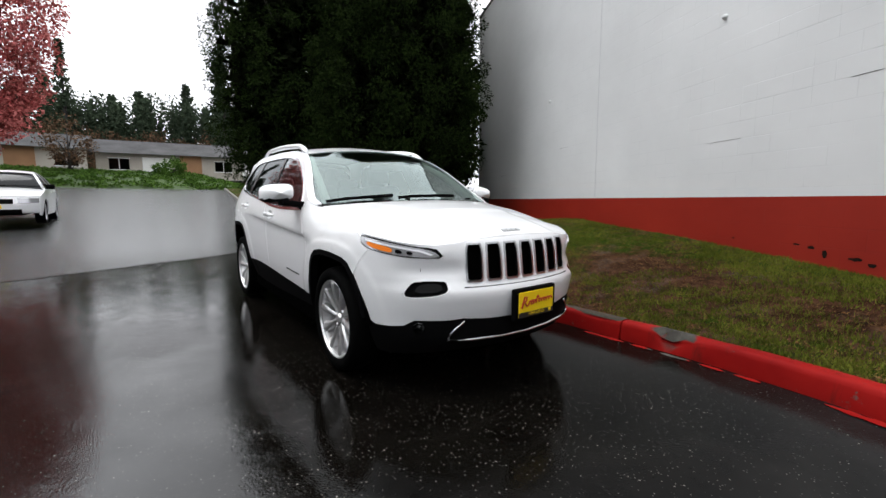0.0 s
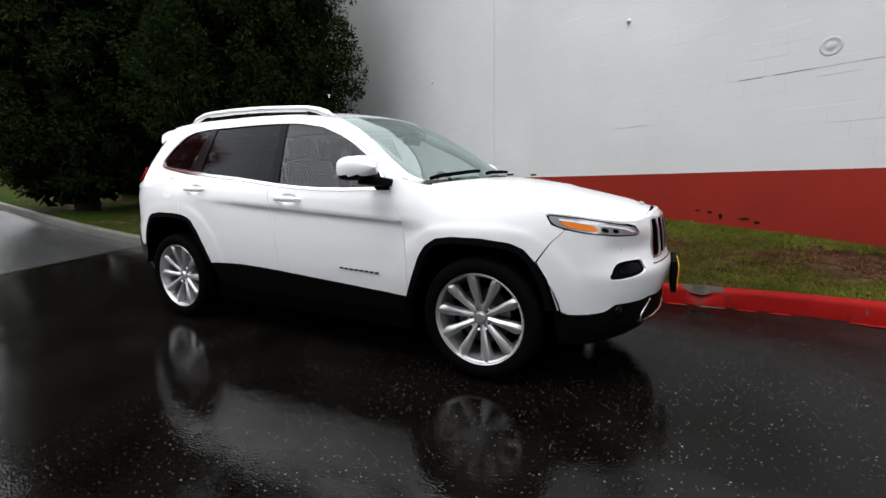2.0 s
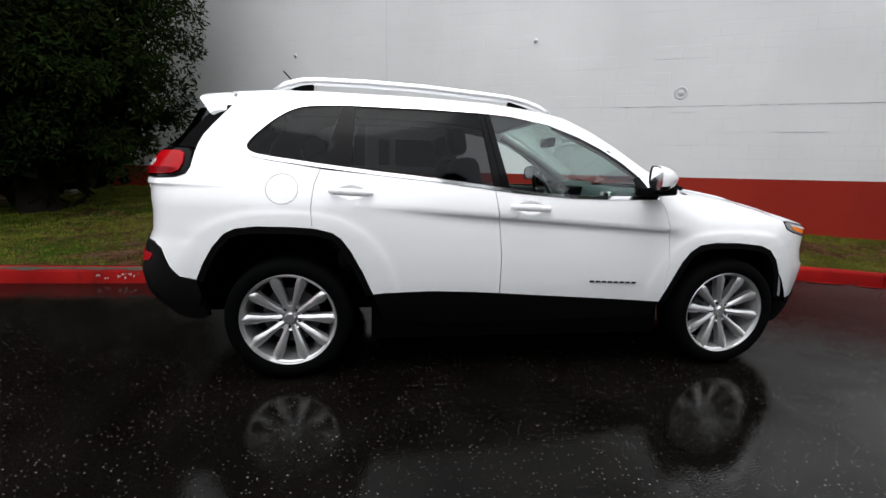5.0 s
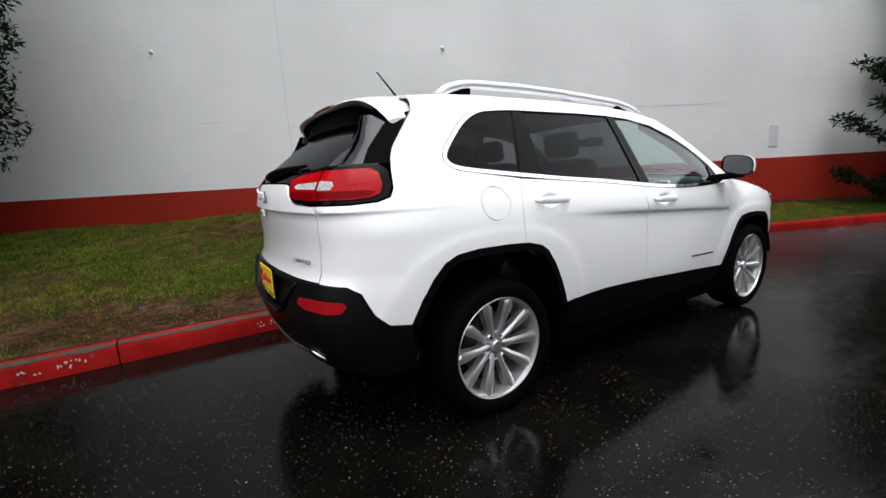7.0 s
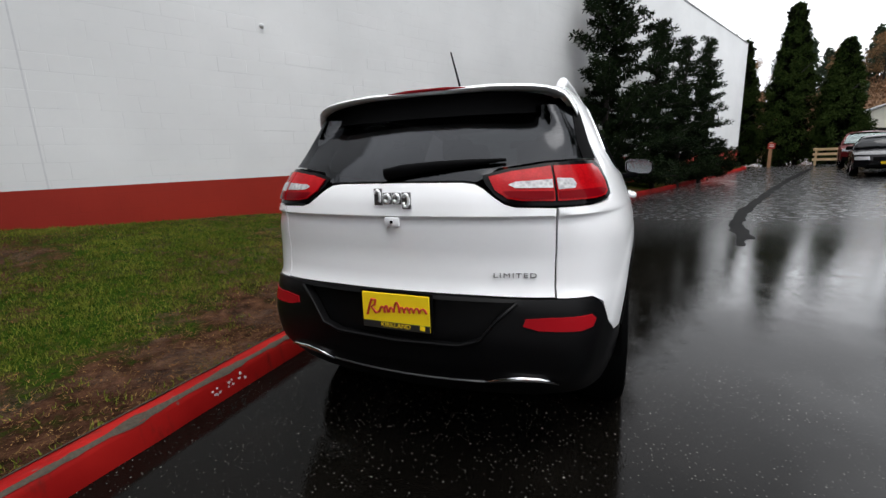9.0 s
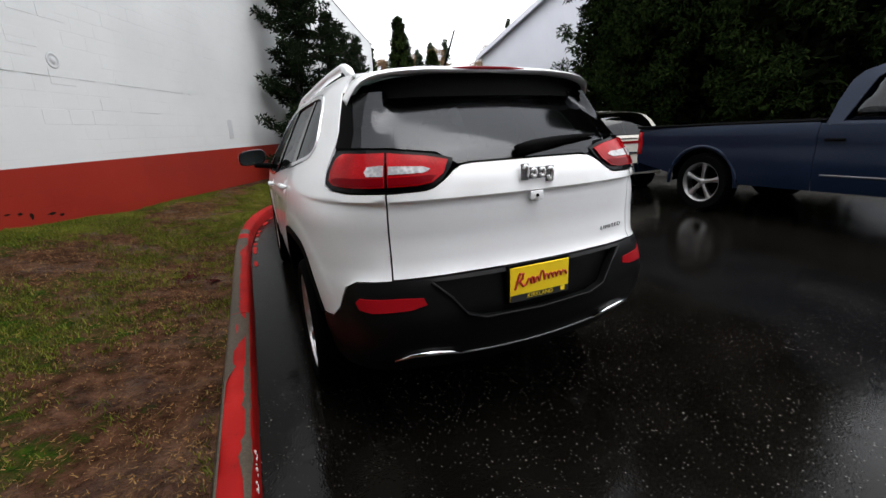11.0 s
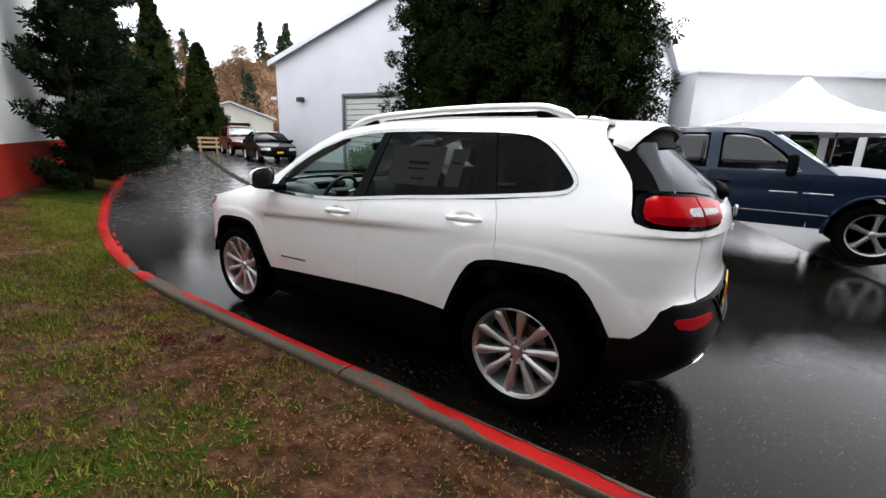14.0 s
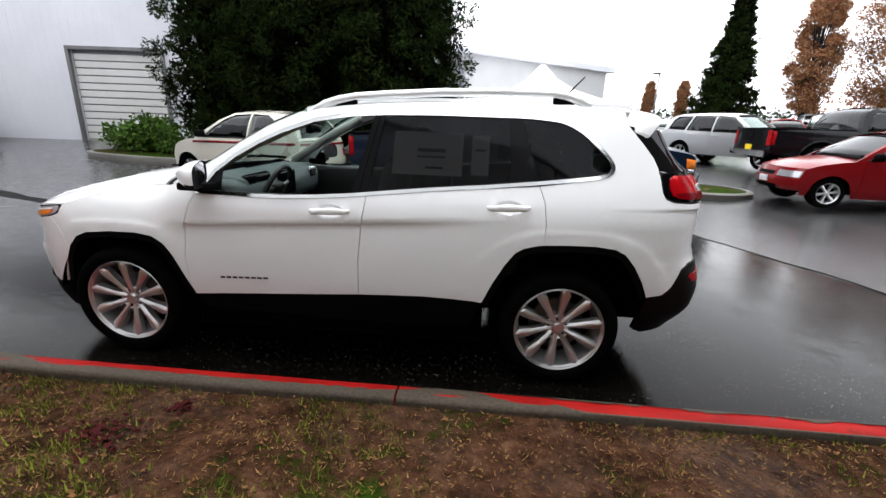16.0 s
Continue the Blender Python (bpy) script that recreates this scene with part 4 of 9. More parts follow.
def round_tree(name, x, y, h, r, mat, label, seed, per=60, size=0.16, z=None, crown0=0.35, blobs=80, squash=1.0):
    z = gz(x, y) if z is None else z
    t = thing(name, label, "tree", m=pose(x, y, z))
    rnd = random.Random(seed)
    g = Geo().tube([(0, 0, -0.3), (0.05, 0, h * 0.4), (0, 0.05, h * 0.85)], [0.035 * h ** 0.8, 0.025 * h ** 0.8, 0.02], 8)
    part("trunk", g, BARK, t, smooth=True)
    g = Geo()
    cs, rs = [], []
    for _ in range(blobs):
        a, f = rnd.uniform(0, 6.28), rnd.uniform(crown0, 1)
        env = math.sqrt(max(0.02, 1 - ((f - (crown0 + 1) / 2) / ((1.05 - crown0) / 2)) ** 2))
        q = r * env * rnd.uniform(0.35, 1.0)
        p = (q * math.cos(a), q * math.sin(a) * squash, h * f)
        cs.append(p)
        rs.append(r * rnd.uniform(0.16, 0.32))
        if rnd.random() < 0.4:
            g.tube([(0, 0, h * f * 0.55), (p[0] * 0.5, p[1] * 0.5, h * f * 0.78), p], [0.02 * h ** 0.5, 0.012 * h ** 0.5, 0.006], 5)
    tagged(part("branchwork", g, BARK, t, smooth=True), kind="stuff")
    foliage("crown", cs, rs, per, size, mat, t, seed)
    return t


column_conifer("big_conifer", -6.35, 4.4, 2.25, 11.4, "huge dense dark green conifer beside the block wall", 1, base=0.3, taper=0.55, bumps=420, per=270, size=0.048)
column_conifer("big_conifer", -11.6, 2.95, 2.45, 12.8, "huge dense dark green conifer on the lawn behind the car", 2, base=0.35, taper=0.55, bumps=380, per=200, size=0.056)
for _x, _y, _s in ((-14.5, 6.6, 4), (-17.5, 8.5, 5), (-12.4, 9.5, 6)):
    column_conifer("back_conifer", _x, _y, 2.3, 11.5, "dark conifer in the group behind the lawn", _s, base=0.45, bumps=150, per=60, size=0.13, low=0.02)
column_conifer("big_conifer", -9.0, 7.0, 2.4, 11.8, "tall dark conifer standing behind the others", 3, base=0.4, bumps=240, per=80, size=0.10)

for i, (x, y, h, sd) in enumerate(((10.35, -0.65, 7.9, 21), (13.5, -2.2, 5.6, 22), (15.8, -3.3, 5.5, 23), (18.4, -4.5, 5.9, 24))):
    layered_pine("wall_pine", x, y, h, "gnarled dark pine with tufted limbs against the white wall", sd, z=lawn_h(x, 0.5), spread=1.75 if i == 0 else 1.25)

for x, y, r, h, sd in ((31.3, -11.3, 2.1, 9.8, 31), (30.2, -13.6, 1.8, 7.2, 32), (33.5, -9.2, 1.9, 8.5, 33)):
    column_conifer("cypress", x, y, r, h, "dense green pointed cypress beside the road's end", sd, CYPRESS, bumps=200, per=130, size=0.085, taper=0.95, low=0.02, point=0.85)

for x, y, r, h, sd in ((1.55, -9.4, 2.0, 10.8, 41), (4.2, -9.8, 2.4, 11.5, 42), (6.5, -9.4, 1.72, 10.4, 43)):
    column_conifer("parking_conifer", x, y, r, h, "broad dark green conifer in the parking island", sd, CONIFER, bumps=300, per=165, size=0.058)


def kerb_marks():
    """Flakes of worn white stencil paint on the kerb's face, too far gone to read."""
    rnd = random.Random(19)
    for x in (-3.62, -3.54, -3.42, -3.36, -3.30, -2.16, -2.07, -1.98, -1.88, -1.80, -1.70, -1.60, -1.46):
        g = Geo()
        y = kerb_y(x)
        for _ in range(rnd.randint(3, 6)):
            dx, dz, r = rnd.uniform(-0.025, 0.025), rnd.uniform(-0.024, 0.024), rnd.uniform(0.004, 0.011)
            q = [(dx + r * rnd.uniform(0.5, 1.4) * math.cos(u), dz + r * rnd.uniform(0.4, 1.6) * math.sin(u)) for u in np.linspace(0, 5.4, 7)]
            g.prism(q, pose(x, y - 0.0045 + (0.012 if -1.9 < x < -0.6 else 0.0), gz(x, y) + 0.075, 90, 0, 0), -0.008)
        part("stencil_mark", g, MARK_WHITE, kerb, "worn flake of white stencil paint")


kerb_marks()

# ---------------------------------------------------------------- other vehicles


def far_wheel(parent, x, y, r, w, sg, rimr=0.66, spokes=5, tone=None):
    """A parked car's wheel: tyre with a rounded shoulder, rim, tapered spokes and hub."""
    g = Geo().lathe([(r * 0.64, w * 0.40), (r * 0.72, w * 0.48), (r * 0.92, w * 0.5), (r * 0.985, w * 0.36), (r, w * 0.1), (r, -w * 0.1), (r * 0.985, -w * 0.36), (r * 0.9, -w * 0.5), (r * 0.6, -w * 0.4)], 36, Matrix())
    t = part("wheel", g, TYRE, parent, "black tyre on an alloy rim", smooth=True, angle=50, m=Matrix.Translation((x, y, r)) @ pose(0, 0, 0, 0, 0, 90 * sg))
    q = r * rimr
    part("rim", Geo().lathe([(q, w * 0.46), (q * 0.96, w * 0.44), (q * 0.90, w * 0.34), (q * 0.86, -w * 0.3)], 32, Matrix()), tone or ALLOY, t, smooth=True, angle=40)
    for i in range(spokes):
        a = 2 * math.pi * i / spokes + 0.2
        c, s_ = math.cos(a), math.sin(a)
        R = Matrix(((1, 0, 0, 0), (0, c, -s_, 0), (0, s_, c, 0), (0, 0, 0, 1)))
        v = []
        for f, k, h in ((0.12, 0.11, 0.36), (0.5, 0.10, 0.38), (0.97, 0.17 if spokes < 8 else 0.11, 0.40)):
            v += [(w * h - 0.05, q * f, -q * k), (w * h - 0.008, q * f, -q * k * 0.9), (w * h, q * f, 0), (w * h - 0.008, q * f, q * k * 0.9), (w * h - 0.05, q * f, q * k)]
        part("spoke", Geo().add([R @ Vector(p) for p in v], [(j * 5 + k, j * 5 + k + 1, j * 5 + k + 6, j * 5 + k + 5) for j in range(2) for k in range(4)]), tone or ALLOY, t)
    part("hub_cap", Geo().lathe([(0.0, w * 0.40), (q * 0.16, w * 0.40), (q * 0.2, w * 0.3)], 16, Matrix()), tone or ALLOY, t, smooth=True)
    part("rim_back", Geo().lathe([(0, -w * 0.1), (q * 0.9, -w * 0.1)], 24, Matrix()), SHELL_BLACK, t)


def sheet(fn, us, vs, depth=0.0):
    """A grid of fn(u, v, off) with turned-in edges when it has depth."""
    g = Geo()
    nu, nv = len(us), len(vs)
    g.v = [fn(u, v, 0.0) for u in us for v in vs]
    g.f = [(i * nv + j, (i + 1) * nv + j, (i + 1) * nv + j + 1, i * nv + j + 1) for i in range(nu - 1) for j in range(nv - 1)]
    if depth:
        rim = [(i, 0) for i in range(nu)] + [(nu - 1, j) for j in range(1, nv)] + [(i, nv - 1) for i in range(nu - 2, -1, -1)] + [(0, j) for j in range(nv - 2, 0, -1)]
        o = len(g.v)
        g.v += [fn(us[i], vs[j], -depth) for i, j in rim]
        n = len(rim)
        for k in range(n):
            (i, j), (a, b) = rim[k], rim[(k + 1) % n]
            g.f.append((i * nv + j, o + k, o + (k + 1) % n, a * nv + b))
    return g


def steps(a, b, n):
    return [a + (b - a) * i / n for i in range(n + 1)]


def make_car(name, label, m, paint, S, group="", category="car", step=0.09, glass=None, trim=None, rim=None):
    """A parked vehicle from its drawing S: shoulder line, sill, arches, glasshouse, nose and tail."""
    glass, trim = glass or GLASS_FAR, trim or BLACK_TRIM
    t = thing(name, label, category, group, m=m)
    hw = S["w"] / 2
    TZ, TO = zip(*S["tuck"])
    NZ, NX = zip(*S["nose"])
    RZ, RX = zip(*S["tail"])
    SX, SZ = zip(*S["top"])
    x0, x1 = min(RX), max(NX)
    nb, rb = S.get("bow", (0.16, 0.10))

    def ys(x, z):
        a = np.clip((x - 0.50 * x1) / (0.5 * x1), 0, 1.2)
        b = np.clip((0.55 * x0 - x) / (-0.45 * x0), 0, 1.2)
        return (hw - np.interp(z, TZ, TO)) * (1 - S.get("pinch", 0.10) * a ** 2.2 - 0.07 * b ** 2.2)

    def on(p, off):
        return np.stack([p[:, 0], ys(p[:, 0], p[:, 1]) + off, p[:, 1]], axis=-1)

    def zt(x):
        return float(np.interp(x, SX, SZ))

    def nose_x(z):
        return float(np.interp(z, NZ, NX)) - nb

    def tail_x(z):
        return float(np.interp(z, RZ, RX)) + rb

    def zb(x):
        z = S["sill"] + 0.06 * max(0, abs(x) - 0.40 * (x1 - x0)) / 0.3
        for cx, r in S["arches"]:
            if abs(x - cx) < r:
                z = max(z, S["axle"] + math.sqrt(max(0.0, r * r - (x - cx) ** 2)))
        return z

    def nose(v, z, off):
        x = nose_x(z)
        return (x + nb * (1 - abs(v) ** 2.6) + off, v * float(ys(x, z)), z)

    def tail(v, z, off):
        x = tail_x(z)
        return (x - rb * (1 - abs(v) ** 3.0) - off, v * float(ys(x, z)), z)

    # flank panels between the door cuts
    cuts = [None] + list(S["cuts"]) + [None]
    names = S["panels"]
    for sg in (False, True):
        for i, nm in enumerate(names):
            a, b = cuts[i], cuts[i + 1]
            lo, hi = (tail_x(S["sill"] + 0.1) + 0.02 if a is None else a + 0.004), (nose_x(S["sill"] + 0.1) - 0.02 if b is None else b - 0.004)
            n = max(6, int((hi - lo) / 0.05))
            low = [(x, zb(x)) for x in steps(lo, hi, n)]
            zr, zn = zt(tail_x(9)), zt(nose_x(9))
            if b is None:
                low += [(nose_x(z), z) for z in steps(zb(hi) + 0.05, zt(nose_x(zn)) - 0.01, 8)]
                hi = nose_x(zn)
            start = []
            if a is None:
                start = [(tail_x(z), z) for z in steps(zr - 0.01, zb(lo) + 0.05, 8)]
                lo = tail_x(zr)
            up = [(x, zt(x)) for x in steps(hi, lo, max(5, int((hi - lo) / 0.08)))]
            poly = []
            for p in low + up + start:
                if not poly or math.hypot(p[0] - poly[-1][0], p[1] - poly[-1][1]) > 0.012:
                    poly.append(p)
            if math.hypot(poly[0][0] - poly[-1][0], poly[0][1] - poly[-1][1]) < 0.012:
                poly.pop()
            p = part(nm, skin(poly, on, (), step, 0.02, 0.0, sg), paint, t, smooth=True, angle=40)
            if "door" in nm:
                cx, cz = a + 0.17, zt(a + 0.17) - S.get("handle", 0.10)
                y = float(ys(cx, cz)) + 0.012
                part("handle", Geo().box((cx, -y if sg else y, cz), (0.19, 0.035, 0.034), ch=0.012), S.get("handle_mat", paint), p, "pull handle", smooth=True, angle=50)
        # painted frame round the side windows, and the windows
        wins = S["windows"]
        part("window_frame", skin(S["glasshouse"], on, [inset(w, -0.012) for w in wins], step, 0.02, 0.0, sg), paint, t, smooth=True, angle=40)
        for w in wins:
            part("side_window", skin(w, on, (), step * 1.5, 0.004, -0.008, sg), glass, t, "dark side window", smooth=True)
        for nm, poly, mat, lab in S.get("side_marks", ()):
            part(nm, skin(poly, on, (), step, 0.006, 0.006, sg), mat, t, lab, smooth=True)
        k = -1 if sg else 1
        mx, mz = S["mirror"]
        part("door_mirror", Geo().box((mx, k * (hw + 0.06), mz), (0.12, 0.20, S.get("mirror_h", 0.14)), ch=0.045), S.get("mirror_mat", trim), t, "door mirror", smooth=True, angle=60)
    # roof, screens, bonnet, deck
    gh = S["glasshouse"]
    i0, i1 = S["roof_at"]
    rear, roof_l, front = gh[:i0 + 1], gh[i0:i1 + 1], gh[i1:]

    def across(line, bow, crown, off=0.0):
        L = np.array(line)
        s = np.concatenate([[0], np.cumsum(np.hypot(*np.diff(L, axis=0).T))])

        def fn(u, v, o):
            x, z = float(np.interp(u * s[-1], s, L[:, 0])), float(np.interp(u * s[-1], s, L[:, 1]))
            return (x + bow * (1 - v * v), v * float(ys(x, z)), z + crown * (1 - v * v) + o + off)
        return fn
    vs = steps(-1, 1, 12)
    part("roof", sheet(across(roof_l, 0.0, 0.045), steps(0, 1, 12), vs), paint, t, smooth=True)
    part("windscreen", sheet(across(front, 0.10, 0.03), steps(0.04, 0.97, 6), steps(-0.93, 0.93, 12)), S.get("screen", glass), t, "raked windscreen", smooth=True)
    part("rear_screen", sheet(across(rear, -0.06, 0.02), steps(0.08, 0.95, 6), steps(-0.86, 0.86, 12)), glass, t, "rear screen", smooth=True)
    for nm, line, bow in (("windscreen_pillar", front, 0.10), ("rear_pillar", rear, -0.06)):
        e = 0.93 if nm[0] == "w" else 0.86
        for k in (-1, 1):
            part(nm, sheet(across(line, bow, 0.028), steps(0, 1, 8), sorted((k * e, k))), paint, t, smooth=True)
    if S.get("rear_sill", True):
        part("rear_sill", sheet(across(rear, -0.06, 0.02), steps(0, 0.08, 1), vs), paint, t, smooth=True)
    xb = front[-1][0]
    part("bonnet", sheet(lambda u, v, o: (u + (0.10 * (1 - v * v) * (1 - (u - xb) / (nose_x(9) + 0.02 - xb))) + nb * (1 - abs(v) ** 2.6) * ((u - xb) / (nose_x(9) - xb)) ** 4, v * float(ys(u, zt(u))), zt(u) + S.get("crown", 0.07) * (1 - abs(v) ** 2.2) * (1 - 0.75 * ((u - xb) / (nose_x(9) - xb)) ** 3)), steps(xb, nose_x(zt(nose_x(9))), 14), vs), paint, t, smooth=True)
    xr = rear[0][0]
    if xr - tail_x(9) > 0.15 and not S.get("bed"):
        part("boot_lid", sheet(lambda u, v, o: (u - rb * (1 - abs(v) ** 3) * ((xr - u) / (xr - tail_x(9))) ** 4, v * float(ys(u, zt(u))), zt(u) + 0.03 * (1 - v * v)), steps(tail_x(zt(tail_x(9))), xr, 8), vs), paint, t, smooth=True)
    zn, zr = zt(nose_x(9)), zt(tail_x(9))
    part("nose_panel", sheet(nose, vs, steps(S["sill"] + 0.08, zn, 10)), paint, t, smooth=True)
    part("tail_panel", sheet(tail, vs, steps(S["sill"] + 0.08, zr, 10)), paint, t, smooth=True)
    for nm, face, v0, v1, z0, z1, off, mat, lab in S["fittings"]:
        f = nose if face == "n" else tail
        both = ((v0, v1), (-v1, -v0)) if v0 > 0 else ((v0, v1),)
        for a, b in both:
            part(nm, sheet(lambda v, z, o, f=f, off=off: f(v, z, off + o), steps(a, b, max(2, int(abs(b - a) * 10))), steps(z0, z1, 3), 0.03), mat, t, lab, smooth=True, angle=40)
    # wheels, arch liners, floor, dark cabin
    for cx, r in S["arches"]:
        for k in (1, -1):
            yo = float(ys(cx, S["axle"]))
            far_wheel(t, cx, k * (yo - 0.11), S["r"], S.get("tyre", 0.22), k, S.get("rimr", 0.66), S.get("spokes", 5), rim)
            g = Geo()
            for i in range(15):
                a = math.pi * i / 14
                g.v += [(cx + r * math.cos(a), k * (yo - 0.02), S["axle"] + r * math.sin(a)), (cx + r * math.cos(a), k * (yo - 0.45), S["axle"] + r * math.sin(a))]
            g.f = [(2 * i, 2 * i + 1, 2 * i + 3, 2 * i + 2) for i in range(14)]
            part("wheel_liner", g, SHELL_BLACK, t, "black wheel liner")
    mid = (x0 + x1) / 2
    part("underbody", Geo().box((mid, 0, S["sill"] + 0.12), ((x1 - x0) * 0.86, (hw - 0.40) * 2, 0.2), ch=0.04).box((mid, 0, S["sill"] + 0.14), (S["arches"][1][0] - S["arches"][0][0] - 2 * S["arches"][0][1], 2 * hw - 0.12, 0.16), ch=0.03), SHELL_BLACK, t, "dark underbody")
    za = zt(0) - 0.1
    part("cabin_floor", Geo().box(((gh[0][0] + xb) / 2, 0, za - 0.12), (xb - gh[0][0] - 0.15, 2 * hw - 0.3, 0.1)), SHELL_BLACK, t, "dark cabin floor")
    for cx in S["seats"]:
        for k in (1, -1):
            st = part("seat", Geo().box((cx, k * hw * 0.42, za + 0.12), (0.18, 0.44, 0.5), pose(0, 0, 0, 0, -12, 0), ch=0.05), SEAT, t, "dark seat", smooth=True, angle=60)
            part("head_rest", Geo().box((cx - 0.07, k * hw * 0.42, za + 0.44), (0.10, 0.24, 0.16), ch=0.04), SEAT, st, smooth=True, angle=60)
    return t


HATCH = dict(w=1.63, sill=0.24, axle=0.29, r=0.30, spokes=10, rimr=0.74, bow=(0.20, 0.13), pinch=0.16, arches=((-1.15, 0.345), (1.15, 0.345)),
             tuck=[(0.2, 0.07), (0.35, 0.02), (0.6, 0.0), (0.85, 0.015), (0.95, 0.035), (1.1, 0.085), (1.3, 0.175), (1.42, 0.26), (1.48, 0.36)],
             top=[(-1.66, 0.95), (-1.2, 0.965), (0.0, 0.945), (0.85, 0.92), (1.15, 0.885), (1.35, 0.83), (1.50, 0.755), (1.60, 0.68)],
             nose=[(0.2, 1.62), (0.35, 1.75), (0.55, 1.77), (0.68, 1.73), (0.8, 1.66)], tail=[(0.2, -1.66), (0.35, -1.76), (0.55, -1.77), (0.65, -1.73), (0.95, -1.70)],
             glasshouse=[(-1.555, 0.955), (-1.50, 1.10), (-1.40, 1.26), (-1.28, 1.38), (-1.12, 1.435), (-0.7, 1.465), (-0.25, 1.465), (0.05, 1.425), (0.35, 1.29), (0.68, 1.08), (0.93, 0.92), (0.5, 0.93), (0.0, 0.945), (-0.8, 0.957)], roof_at=(4, 7),
             windows=[[(-0.36, 0.965), (0.72, 0.945), (0.50, 1.12), (0.22, 1.30), (0.0, 1.385), (-0.36, 1.41)], [(-0.98, 0.975), (-0.42, 0.967), (-0.42, 1.41), (-0.78, 1.40), (-0.93, 1.32), (-1.0, 1.16)]],
             cuts=(-0.40, 0.80), panels=("rear_wing", "front_door", "front_wing"), mirror=(0.66, 1.02), seats=(0.05,), handle=0.16, handle_mat=None)
HATCH["handle_mat"] = CHROME
HATCH["side_marks"] = [("side_stripe", [(-1.5, 0.925), (0.0, 0.905), (0.95, 0.88), (0.95, 0.835), (0.0, 0.858), (-1.5, 0.878)], RED_PAINT, "red stripe along the flank"),
                       ("rub_strip", [(-0.72, 0.50), (0.72, 0.50), (0.72, 0.465), (-0.72, 0.465)], SATIN, "bright rub strip")]
HATCH["fittings"] = [("tail_lamp", "t", 0.80, 0.95, 0.64, 0.80, 0.012, RED_LENS, "red tail lamp"), ("tail_stripe", "t", -0.97, 0.97, 0.878, 0.925, 0.006, RED_PAINT, "red stripe over the tail"),
                     ("bumper_insert", "t", -0.86, 0.86, 0.40, 0.475, 0.012, BLACK_TRIM, "black bumper insert"), ("boot_handle", "t", -0.3, 0.3, 0.70, 0.73, 0.015, CHROME, "bright boot handle"),
                     ("headlamp", "n", 0.55, 0.88, 0.58, 0.70, 0.01, CLEAR_LENS, "round headlamp"), ("grille", "n", -0.55, 0.55, 0.30, 0.40, 0.008, BLACK_TRIM, "lower grille")]

COMPACT = dict(w=1.68, sill=0.22, axle=0.28, r=0.29, spokes=6, rimr=0.66, bow=(0.24, 0.12), pinch=0.14, arches=((-1.22, 0.335), (1.26, 0.335)),
               tuck=[(0.2, 0.06), (0.35, 0.015), (0.6, 0.0), (0.8, 0.012), (0.92, 0.04), (1.1, 0.105), (1.3, 0.20), (1.38, 0.27), (1.44, 0.36)],
               top=[(-1.95, 0.93), (-1.2, 0.945), (0.0, 0.925), (0.85, 0.90), (1.2, 0.855), (1.5, 0.79), (1.7, 0.715), (1.8, 0.66)],
               nose=[(0.2, 1.86), (0.35, 2.00), (0.5, 2.02), (0.62, 1.98), (0.8, 1.92)], tail=[(0.2, -2.0), (0.35, -2.08), (0.6, -2.10), (0.95, -2.04)],
               glasshouse=[(-1.88, 0.935), (-1.72, 1.08), (-1.52, 1.26), (-1.32, 1.355), (-1.05, 1.40), (-0.4, 1.425), (0.0, 1.41), (0.22, 1.365), (0.55, 1.17), (0.98, 0.885), (0.5, 0.912), (0.0, 0.925), (-0.9, 0.94)], roof_at=(4, 7),
               windows=[[(-0.30, 0.94), (0.80, 0.905), (0.50, 1.10), (0.20, 1.30), (-0.02, 1.36), (-0.30, 1.37)], [(-1.25, 0.955), (-0.36, 0.942), (-0.36, 1.37), (-0.9, 1.35), (-1.15, 1.29)]],
               cuts=(-1.0, -0.33, 0.82), panels=("rear_wing", "rear_door", "front_door", "front_wing"), mirror=(0.70, 0.98), seats=(0.0, -0.85))
COMPACT["fittings"] = [("headlamp", "n", 0.48, 0.98, 0.55, 0.665, 0.012, CLEAR_LENS, "clear headlamp"), ("grille", "n", -0.36, 0.36, 0.555, 0.625, 0.008, BLACK_TRIM, "slim dark grille"),
                       ("lower_grille", "n", -0.5, 0.5, 0.30, 0.38, 0.008, BLACK_TRIM, "lower grille"), ("front_plate", "n", -0.19, 0.19, 0.41, 0.52, 0.02, METAL_WALL, "pale number plate with plain face"),
                       ("tail_lamp", "t", 0.66, 0.97, 0.66, 0.86, 0.012, RED_LENS, "red tail lamp")]

